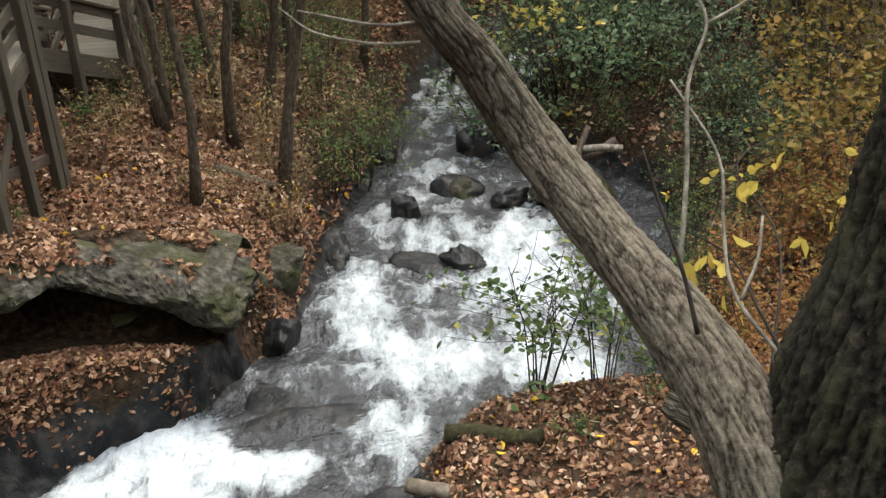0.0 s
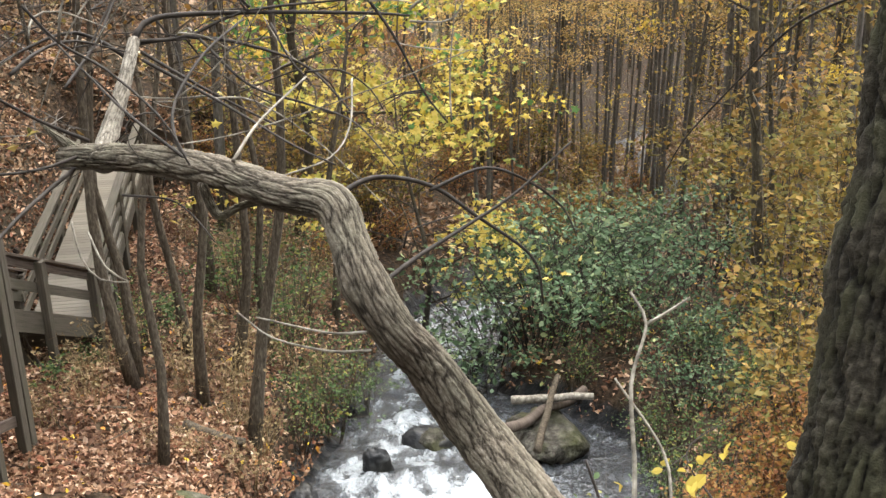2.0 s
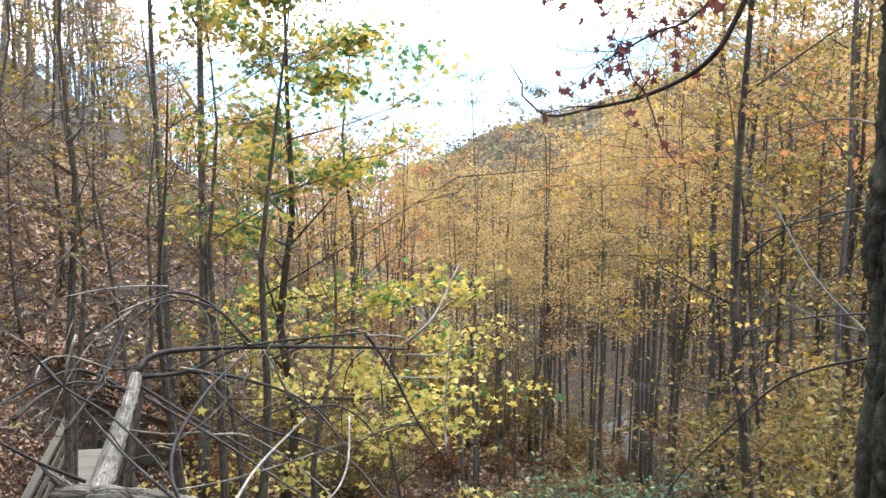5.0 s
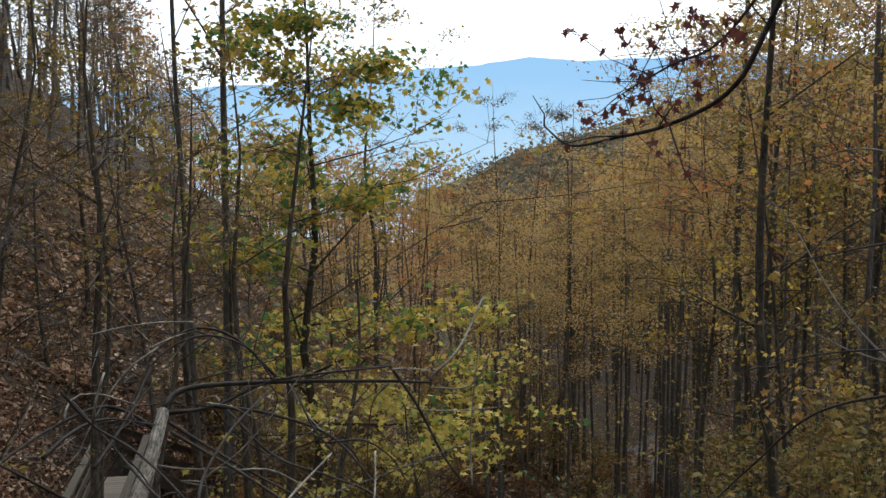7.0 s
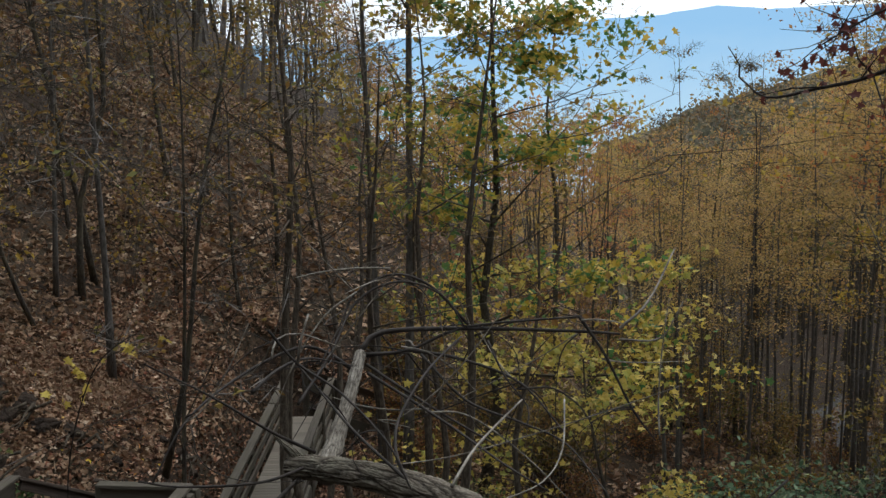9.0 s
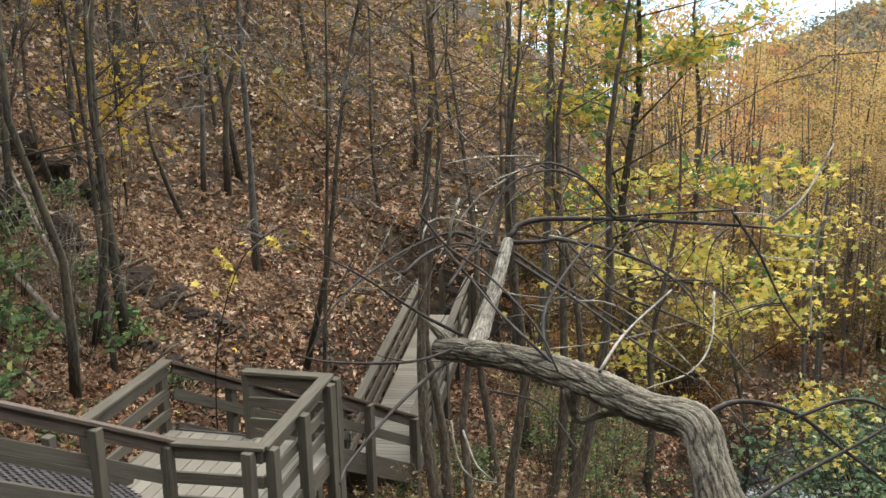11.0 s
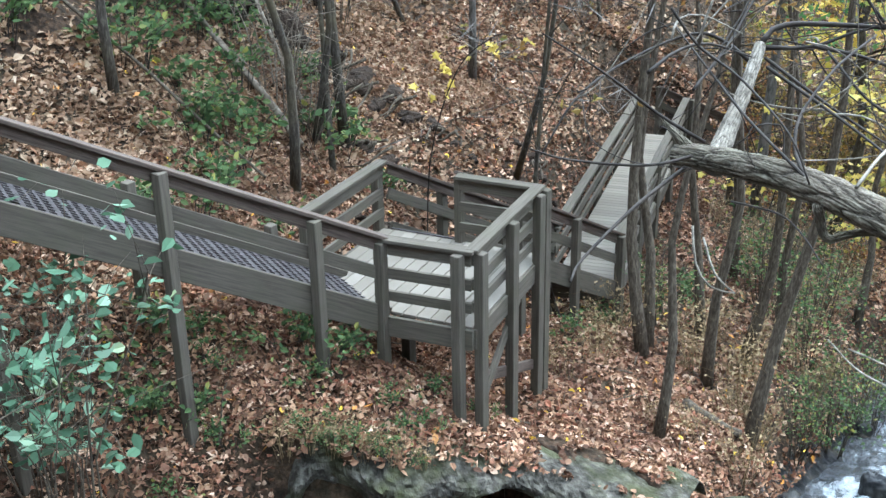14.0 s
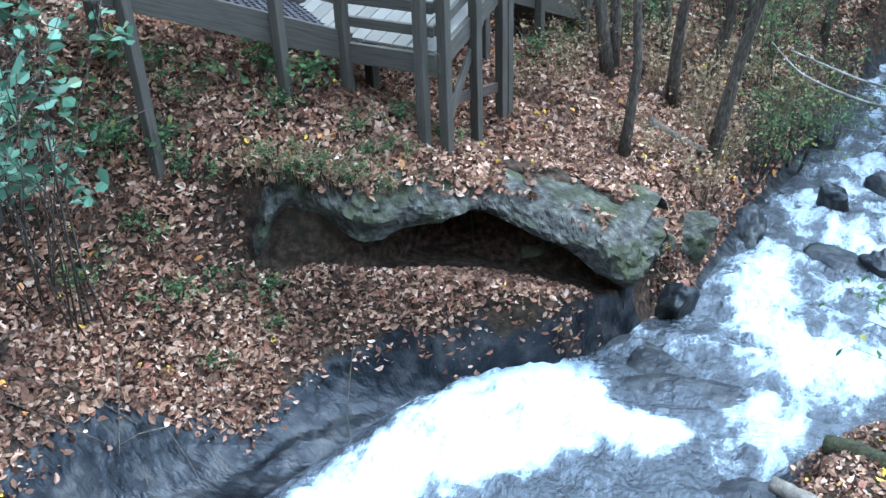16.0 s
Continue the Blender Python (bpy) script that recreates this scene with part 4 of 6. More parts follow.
strew("leaf_litter", "brown and tan fallen leaves on the stream bank", 80000, (-10.5, -1.4), (4.5, 15.5), 0.08, 21, "broad", keep=0.7)
strew("leaf_litter", "curled brown leaves among the litter of the bank", 34000, (-10.5, -1.4), (4.5, 15.5), 0.095, 27, "broad", keep=0.5)
strew("leaf_litter", "rusty fallen leaves under the bank trees", 46000, (-11, -0.8), (15.5, 28), 0.095, 22, "broad")
strew("leaf_litter", "brown fallen leaves on the near bank", 48000, (-0.6, 9), (5, 12), 0.075, 23, "broad", edge=0.25, keep=0.25)
strew("leaf_litter", "rusty fallen leaves beyond the stream", 30000, (0.8, 16), (12, 30), 0.105, 24)
strew("leaf_litter", "tan fallen leaves on the valley floor", 52000, (-12, 20), (26, 56), 0.2, 30, keep=1.2, mat=M_TAN_LITTER, edge=-9)
strew("leaf_litter", "tan fallen leaves on the hillside", 150000, (-34, -8), (9, 44), 0.15, 25, keep=0.7, mat=M_TAN_LITTER)
strew("leaf_litter", "dry brown leaves thick on the slope above the stairs", 90000, (-17, -9), (6, 21), 0.09, 28, keep=0.5, mat=M_TAN_LITTER)
M_PALE_LITTER = material("pale_fallen_leaves", [(0.0, (0.4, 0.27, 0.17)), (0.4, (0.5, 0.36, 0.24)), (0.7, (0.6, 0.26, 0.05)), (0.85, (0.75, 0.55, 0.06)), (1.0, (0.55, 0.12, 0.05))], spread="island", scale=20, bump=0, rough=0.6, see_through=0.2)
strew("bright_leaves", "bright yellow, red and pale leaves among the litter", 4200, (-12, 8), (4.5, 20), 0.1, 26, "broad", mat=M_PALE_LITTER)

strew("leaf_litter", "damp red-brown leaves drifted under the rock slab", 14000, (-7.6, -3.0), (6.4, 11.2), 0.078, 29, "broad", keep=1.4, under=True)

g = np.random.default_rng(77)
sticks = []
for k in range(420):
    x, y = g.uniform(-11, 7), g.uniform(5, 20)
    if bank_l(y) - 0.3 < x < bank_r(y) + 0.3 or slab_top(np.array(x), np.array(y))[1] < 1.05:
        continue
    a, ln = g.uniform(0, 6.28), g.uniform(0.3, 1.3)
    p = []
    for t in (0, 0.5, 1):
        px, py = x + math.cos(a) * ln * t + g.normal(0, 0.03), y + math.sin(a) * ln * t + g.normal(0, 0.03)
        p.append((px, py, float(land(px, py)) + 0.03 + 0.05 * g.uniform()))
    sticks.append(tube(p, [g.uniform(0.006, 0.016), 0.004], 4, 0.4))
v, f, uv = join(sticks)
tagged(solid("fallen_sticks", v, f, M_STEM_TAN, uv=uv), "thin dead sticks lying in the leaves", "sticks", kind="stuff")


def log(name, label, a, b, r0, r1, mat, lift=0.0, category="log", sag=0.0):
    pts = [np.array(a) * (1 - t) + np.array(b) * t + np.array([0, 0, lift - sag * 4 * t * (1 - t)]) for t in np.linspace(0, 1, 5)]
    g2 = np.random.default_rng(int(abs(a[0] * 100)))
    pts = [p + g2.normal(0, 0.02, 3) for p in pts]
    v, f, uv = tube(pts, [r0, r1], 18, 0.08, bark_relief(r0 * 0.14, 1.6 / r0))
    ob = solid(name, v, f, mat, smooth=True, uv=uv)
    return tagged(ob, label, category)


def bark_relief(depth, scale, along_scale=0.2):
    def f(ang, along, r):
        p = Vector((math.cos(ang) * r * scale, math.sin(ang) * r * scale, along * scale * along_scale))
        c = noise.voronoi(p)[0]
        return depth * (min(1.0, (c[1] - c[0]) * 2.2) - 0.6) + depth * 1.2 * noise.noise(p * 0.35)
    return f


def cells(p):
    """Distance between the two nearest cell borders of a jittered lattice, and each cell's own chance."""
    base = np.floor(p).astype(np.int64)
    f1, f2, own = np.full(len(p), 9.0), np.full(len(p), 9.0), np.zeros(len(p))
    for o in np.ndindex(3, 3, 3):
        c = base + np.array(o) - 1
        h = (c[:, 0] * 73856093) ^ (c[:, 1] * 19349663) ^ (c[:, 2] * 83492791)
        j = np.stack([((h * m) % 9973) / 9973.0 for m in (7919, 6271, 4513)], 1)
        d = np.linalg.norm(c + j - p, axis=1)
        closer = d < f1
        f2 = np.where(closer, f1, np.minimum(f2, d))
        own = np.where(closer, j[:, 0], own)
        f1 = np.where(closer, d, f1)
    return np.clip(f2 - f1, 0, 1), own


def furrowed(points, radii, segs, step, plate, long, depth, band=None, coarse=0.2):
    """A limb with deep furrows between long bark plates; band: the heights between which it is built finely."""
    p, r = spline(points, radii, step)
    if band:
        keep, last = [], -1e9
        for k in range(len(p)):
            if band[0] < p[k, 2] < band[1] or k - last >= coarse / step or k == len(p) - 1:
                keep.append(k)
                last = k
        p, r = p[keep], r[keep]
    n = len(p)
    tan = np.gradient(p, axis=0)
    tan /= np.linalg.norm(tan, axis=1)[:, None]
    along = np.concatenate([[0], np.cumsum(np.linalg.norm(np.diff(p, axis=0), axis=1))])
    ang = np.linspace(0, 2 * np.pi, segs, endpoint=False)
    a = np.cross(tan[0], np.array([0.31, 0.17, 0.3]))
    ca, sa = np.cos(ang)[:, None], np.sin(ang)[:, None]
    ring = []
    for i in range(n):
        a = a - tan[i] * np.dot(a, tan[i])
        a /= np.linalg.norm(a)
        ring.append(ca * a + sa * np.cross(tan[i], a))
    ring = np.array(ring)
    R = np.repeat(r, segs)
    A, S = np.tile(ang, n), np.repeat(along, segs)
    sway = 0.3 * np.sin(S / long * 1.1 + 3 * np.sin(A * 2)) + 0.15 * np.sin(S / long * 3.1 + 5 * np.cos(A))
    q = np.stack([np.cos(A) * R / plate + sway, np.sin(A) * R / plate + 0.7 * sway, S / long], 1)
    e1, own = cells(q)
    e2, _ = cells(q * np.array([2.1, 2.1, 2.9]) + 31)
    e3, _ = cells(q * np.array([5.0, 5.0, 9.0]) + 77)
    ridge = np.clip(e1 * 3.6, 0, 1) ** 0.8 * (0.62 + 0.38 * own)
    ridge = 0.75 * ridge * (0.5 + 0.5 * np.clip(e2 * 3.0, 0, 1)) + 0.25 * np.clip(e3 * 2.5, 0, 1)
    bulge = 0.05 * R * (np.sin(S * 7 + 2 * A) + np.sin(S * 15 - A + 1)) * 0.6
    rad = R + depth * (ridge - 0.7) + bulge
    v = np.repeat(p, segs, axis=0) + ring.reshape(-1, 3) * rad[:, None]
    i, j = np.meshgrid(np.arange(n - 1), np.arange(segs), indexing="ij")
    k = (j + 1) % segs
    f = np.stack([i * segs + j, i * segs + k, (i + 1) * segs + k, (i + 1) * segs + j], -1).reshape(-1, 4).tolist()
    f += [list(range(segs))[::-1], [(n - 1) * segs + x for x in range(segs)]]
    return v, f, ridge


def bark_plates(name, furrow, plate, lichen, amount):
    """Dark furrows, grey plates and lichen blotches, following the relief of the bark."""
    m = material(name, [(0.3, plate[0]), (0.5, plate[1]), (0.72, plate[2])], scale=60, detail=8, bump=0.7, bump_scale=220, distance=0.004, rough=0.92, blotch=amount, blotch_scale=9, blotch_colour=lichen)
    n, l = m.node_tree.nodes, m.node_tree.links
    bs = n["Principled BSDF"]
    was = bs.inputs["Base Color"].links[0].from_socket
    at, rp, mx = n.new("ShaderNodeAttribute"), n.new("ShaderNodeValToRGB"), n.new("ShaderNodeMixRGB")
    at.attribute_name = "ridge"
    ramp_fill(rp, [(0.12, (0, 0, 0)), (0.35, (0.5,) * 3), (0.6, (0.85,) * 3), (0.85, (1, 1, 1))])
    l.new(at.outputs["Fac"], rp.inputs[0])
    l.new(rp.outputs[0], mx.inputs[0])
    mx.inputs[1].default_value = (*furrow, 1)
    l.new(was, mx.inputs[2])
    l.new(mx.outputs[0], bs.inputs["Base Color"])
    return m


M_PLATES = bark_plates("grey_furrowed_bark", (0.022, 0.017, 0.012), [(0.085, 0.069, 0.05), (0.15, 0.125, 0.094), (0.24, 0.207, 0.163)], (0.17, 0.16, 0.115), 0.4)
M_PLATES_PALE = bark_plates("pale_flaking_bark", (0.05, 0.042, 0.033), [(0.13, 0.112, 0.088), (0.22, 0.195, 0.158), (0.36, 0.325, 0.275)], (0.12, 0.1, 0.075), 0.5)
# bark of the same tree's trunk, with its backlit shade put into the colour
M_PLATES_SHADED = bark_plates("shaded_furrowed_bark", (0.006, 0.005, 0.004), [(0.016, 0.013, 0.009), (0.037, 0.031, 0.022), (0.08, 0.07, 0.05)], (0.06, 0.06, 0.03), 0.5)


def gz(x, y, up=0.0):
    return (x, y, float(land(x, y)) + up)


log("fallen_log", "pale barkless log lying on the near bank", (-0.36, 8.25, -8.62), (1.5, 7.55, -8.55), 0.085, 0.075, M_BRUSH)
log("mossy_log", "moss-covered log at the water's edge", gz(0.05, 9.0, 0.04), gz(1.0, 8.55, 0.06), 0.11, 0.09, M_MOSS)
log("fallen_log", "short grey log on the leafy bank", gz(-3.35, 14.7, 0.06), gz(-2.55, 14.75, 0.06), 0.1, 0.07, M_STEM_TAN)
log("fallen_log", "pale fallen trunk leaning down the hillside", (-13.3, 16.0, -3.0), (-9.6, 14.55, -5.4), 0.045, 0.06, M_BRUSH)
log("fallen_log", "thin dead trunk propped against the slope", gz(-12.6, 16.9, 1.4), gz(-10.2, 15.6, 0.1), 0.025, 0.04, M_BRUSH)
log("fallen_log", "bare dead trunk lying up the hillside", gz(-15.2, 16.6, 1.6), gz(-13.0, 15.4, 0.3), 0.05, 0.08, M_STEM_TAN, lift=0.2)
log("fallen_log", "dead grey branch fallen across the hillside", gz(-12.9, 12.6, 0.5), gz(-9.4, 13.2, 0.35), 0.03, 0.02, M_STEM_TAN)
log("fallen_log", "grey driftwood log wedged in the debris", (1.7, 17.3, -9.95), (3.1, 17.0, -9.75), 0.08, 0.06, M_BARE)
log("fallen_log", "reddish wet log across the stream bank", (1.5, 16.6, -10.1), (3.0, 17.6, -9.95), 0.1, 0.08, M_WOOD_DARK)
log("fallen_log", "broken grey branch on the debris heap", (2.0, 16.1, -10.2), (2.5, 17.5, -9.6), 0.07, 0.05, M_STEM_TAN)
boulder("debris_mound", "brown heap of stones and soil in the stream", 2.3, 16.9, -10.55, 0.7, 0.8, 0.42, 20, M_ROCK, 61, 0.3, 4)
boulder("debris_mound", "dark heap of stones at the stream edge", 0.3, 17.5, -10.95, 0.6, 0.5, 0.4, 0, M_WET, 62, 0.3, 3)
# near-black clods: dark earth, and the shade of undercuts painted as earth
M_SHADED_EARTH = material("shaded_earth", [(0.3, (0.012, 0.009, 0.007)), (0.7, (0.05, 0.035, 0.025))], scale=6, bump=1, bump_scale=10, distance=0.08, rough=1)
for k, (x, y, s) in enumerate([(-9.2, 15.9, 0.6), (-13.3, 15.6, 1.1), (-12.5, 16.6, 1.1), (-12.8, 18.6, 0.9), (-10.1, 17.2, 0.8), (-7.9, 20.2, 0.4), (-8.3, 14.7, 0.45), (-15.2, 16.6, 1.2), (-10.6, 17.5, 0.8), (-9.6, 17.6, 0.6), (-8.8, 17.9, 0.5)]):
    hollow = thing("root_hollow", "dark earth clods with bare roots, painted as a shaded hollow in the slope", "roots", pose(x, y, float(land(x, y))))
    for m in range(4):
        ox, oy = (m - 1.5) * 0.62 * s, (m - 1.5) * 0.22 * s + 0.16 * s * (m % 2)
        clod = boulder("earth", "", ox, oy, float(land(x + ox, y + oy) - land(x, y)) - (0.1 if s < 0.9 else -0.08) * s, s * (0.55 - 0.07 * (m % 2)), s * 0.36, s * (0.27 if s < 0.9 else 0.42), -35 + 50 * m, M_SHADED_EARTH, 70 + 7 * k + m, 0.8, 3)
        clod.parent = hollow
    g3 = np.random.default_rng(700 + k)
    for m in range(9):
        a = g3.uniform(2.6, 5.4)
        p = [np.array([g3.normal(0, 0.5 * s), g3.normal(0, 0.2 * s), 0.35 * s])]
        for q in range(3):
            p.append(p[-1] + np.array([math.cos(a) * 0.45 * s, math.sin(a) * 0.4 * s, -0.12 * s]) + g3.normal(0, 0.1 * s, 3))
        v, f, uv = tube(p, [0.03, 0.008], 6, 0.1)
        solid("root", v, f, M_STEM_TAN, hollow, smooth=True, uv=uv)

# ---- leaning tree close by ----


lean = thing("leaning_tree", "grey furrowed tree with a bent leaning limb and bare twigs", "tree", pose(1.0, 1.75, -7.8))
T0 = Matrix.Translation(-lean.location)


def limb(name, pts, radii, segs, step, mat, rough=None, label=""):
    v, f, uv = tube(pts, radii, segs, step, rough)
    ob = solid(name, v, f, mat, lean, label, smooth=True, uv=uv)
    ob.matrix_parent_inverse = T0
    return ob


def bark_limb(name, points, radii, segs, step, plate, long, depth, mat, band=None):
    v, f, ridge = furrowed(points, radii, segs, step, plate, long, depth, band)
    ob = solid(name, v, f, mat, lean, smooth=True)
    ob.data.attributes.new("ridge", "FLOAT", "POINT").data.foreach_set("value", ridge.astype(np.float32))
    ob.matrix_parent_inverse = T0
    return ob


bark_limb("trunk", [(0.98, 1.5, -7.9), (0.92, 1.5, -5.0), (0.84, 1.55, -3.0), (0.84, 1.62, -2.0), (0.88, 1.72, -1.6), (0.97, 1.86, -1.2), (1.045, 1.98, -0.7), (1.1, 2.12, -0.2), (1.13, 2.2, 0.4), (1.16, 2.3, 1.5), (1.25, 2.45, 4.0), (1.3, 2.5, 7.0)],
          [0.3, 0.26, 0.25, 0.235, 0.215, 0.188, 0.175, 0.165, 0.16, 0.15, 0.13, 0.08], 170, 0.009, 0.034, 0.24, 0.03, M_PLATES_SHADED, (-2.2, 0.8))
bark_limb("leaning_limb", [(0.86, 1.54, -2.35), (0.75, 1.57, -1.95), (0.68, 1.68, -1.77), (0.61, 1.82, -1.675), (0.545, 1.96, -1.615), (0.48, 2.08, -1.58), (0.39, 2.25, -1.53), (0.22, 2.46, -1.39), (0.09, 2.5, -1.2), (0.0, 2.47, -1.07), (-0.06, 2.5, -0.97), (-0.1, 2.57, -0.88), (-0.14, 2.64, -0.815), (-0.26, 2.71, -0.81), (-0.42, 2.83, -0.8), (-0.62, 2.97, -0.8), (-0.81, 3.1, -0.83), (-0.94, 3.17, -0.85)],
          [0.17, 0.15, 0.12, 0.1, 0.09, 0.082, 0.074, 0.067, 0.06, 0.055, 0.062, 0.05, 0.052, 0.046, 0.044, 0.042, 0.041, 0.038], 140, 0.0065, 0.019, 0.14, 0.009, M_PLATES)
stub = bark_limb("broken_stub", [(-0.81, 3.08, -0.84), (-0.81, 3.2, -0.79), (-0.8, 3.33, -0.72), (-0.8, 3.58, -0.605)], [0.04, 0.03, 0.024, 0.019], 70, 0.006, 0.011, 0.09, 0.0035, M_PLATES_PALE)
tagged(stub, "pale weathered stub losing its bark")
limb("torn_end", [(-0.9, 3.16, -0.83), (-0.95, 3.17, -0.79), (-1.0, 3.18, -0.745)], [0.022, 0.012, 0.003], 10, 0.02, M_BARK)
limb("collar", [(0.6, 1.85, -1.7), (0.53, 1.84, -1.7), (0.48, 1.86, -1.69)], [0.05, 0.055, 0.03], 20, 0.02, M_BARK, bark_relief(0.006, 40))
limb("fork", [(-0.49, 2.83, -0.82), (-0.46, 2.86, -0.92), (-0.38, 2.83, -0.88), (-0.2, 2.8, -0.84)], [0.014, 0.009], 12, 0.02, M_BARK)
TWIGS = [
    ([(-0.8, 3.58, -0.6), (-0.74, 3.65, -0.55), (-0.46, 3.74, -0.555), (-0.08, 3.82, -0.58), (0.06, 3.87, -0.6)], 0.013, 0.005),
    ([(-0.8, 3.58, -0.61), (-0.65, 3.65, -0.61), (-0.46, 3.74, -0.55), (-0.08, 3.83, -0.53)], 0.009, 0.005),
    ([(-0.46, 3.75, -0.54), (-0.58, 3.71, -0.4), (-0.7, 3.65, -0.35), (-0.81, 3.56, -0.4), (-0.84, 3.48, -0.48), (-0.88, 3.34, -0.58)], 0.006, 0.004),
    ([(-0.08, 3.83, -0.53), (0.01, 3.8, -0.66), (0.1, 3.75, -0.83), (0.18, 3.71, -0.93)], 0.007, 0.004),
    ([(-0.81, 3.5, -0.64), (-0.9, 3.5, -0.58), (-0.98, 3.43, -0.55), (-1.12, 3.26, -0.6), (-1.19, 2.98, -0.65), (-1.25, 2.85, -0.79)], 0.008, 0.004),
    ([(-0.78, 3.57, -0.64), (-0.55, 3.47, -0.75), (-0.32, 3.36, -0.84)], 0.007, 0.004),
    ([(-0.65, 3.65, -0.61), (-0.47, 3.62, -0.63), (-0.27, 3.62, -0.71), (-0.12, 3.48, -0.83)], 0.008, 0.004),
    ([(-0.51, 2.86, -0.78), (-0.57, 2.95, -0.74), (-0.59, 3.08, -0.67), (-0.54, 3.32, -0.59), (-0.47, 3.65, -0.56)], 0.007, 0.005),
    ([(-0.51, 2.86, -0.78), (-0.71, 3.04, -0.69), (-0.86, 3.24, -0.63), (-1.04, 3.42, -0.52)], 0.006, 0.004),
    ([(-0.14, 2.64, -0.8), (-0.04, 2.72, -0.775), (0.1, 2.78, -0.82), (0.22, 2.79, -0.91), (0.37, 2.78, -1.03), (0.4, 2.77, -1.16)], 0.009, 0.004),
    ([(-0.03, 2.49, -0.97), (0.06, 2.61, -0.95), (0.19, 2.74, -0.92), (0.33, 2.85, -0.87), (0.49, 2.97, -0.77)], 0.008, 0.004),
    ([(0.1, 2.77, -0.83), (0.25, 2.88, -0.81), (0.38, 2.95, -0.88), (0.48, 3.01, -0.98), (0.51, 2.97, -1.04)], 0.006, 0.003),
    ([(-0.86, 3.15, -0.83), (-0.97, 2.96, -0.82), (-1.15, 2.81, -0.78), (-1.22, 2.69, -0.72)], 0.006, 0.004),
    ([(-0.86, 3.16, -0.8), (-0.98, 3.11, -0.72), (-1.12, 3.0, -0.58), (-1.26, 2.87, -0.45)], 0.007, 0.003),
    ([(-0.9, 3.14, -0.87), (-0.96, 2.82, -0.89), (-1.02, 2.55, -0.95), (-1.01, 2.43, -0.96)], 0.008, 0.004),
    ([(0.51, 1.8, -1.46), (0.482, 1.86, -1.36), (0.437, 1.93, -1.25), (0.4, 2.0, -1.15)], 0.0065, 0.004),
    ([(1.05, 2.2, -0.2), (1.0, 2.72, -0.4), (0.96, 3.09, -0.65), (0.92, 3.45, -0.92), (0.9, 3.61, -1.09)], 0.0045, 0.0025),
    ([(1.05, 2.2, -0.12), (1.01, 2.75, -0.26), (0.97, 3.36, -0.46)], 0.0035, 0.002),
    ([(1.05, 2.25, 0.1), (1.08, 2.98, -0.05), (1.08, 3.8, -0.24)], 0.0035, 0.002),
    ([(-0.38, 3.64, -0.57), (-0.32, 3.57, -0.67), (-0.24, 3.5, -0.75), (-0.24, 3.44, -0.8)], 0.0045, 0.0025),
    ([(-0.27, 3.52, -0.7), (-0.16, 3.57, -0.71), (-0.07, 3.56, -0.77), (-0.03, 3.5, -0.82)], 0.0045, 0.0025),
    ([(0.03, 2.7, -0.96), (0.04, 2.71, -0.92), (0.13, 2.77, -0.91), (0.17, 2.82, -0.92)], 0.0035, 0.002),
    ([(-0.73, 2.95, -0.89), (-0.59, 2.88, -0.88), (-0.51, 2.78, -0.89), (-0.44, 2.67, -0.92)], 0.004, 0.0025),
    ([(-0.6, 3.6, -0.61), (-0.44, 3.49, -0.73), (-0.25, 3.39, -0.77), (-0.11, 3.29, -0.8), (0.01, 3.06, -0.86)], 0.006, 0.003),
    ([(-0.76, 3.5, -0.65), (-0.51, 3.36, -0.75), (-0.29, 3.16, -0.82), (-0.15, 2.96, -0.82)], 0.007, 0.003),
    ([(-0.95, 3.03, -0.39), (-0.87, 3.04, -0.49), (-0.74, 3.0, -0.56), (-0.58, 2.85, -0.65), (-0.51, 2.8, -0.76)], 0.005, 0.004),
    ([(-0.99, 2.98, -0.56), (-0.95, 3.11, -0.53), (-0.89, 3.24, -0.53), (-0.8, 3.45, -0.61)], 0.007, 0.004),
    ([(-0.89, 3.1, -0.63), (-0.85, 3.35, -0.55), (-0.8, 3.55, -0.42), (-0.67, 3.63, -0.37), (-0.54, 3.7, -0.43), (-0.46, 3.69, -0.54)], 0.006, 0.004),
]
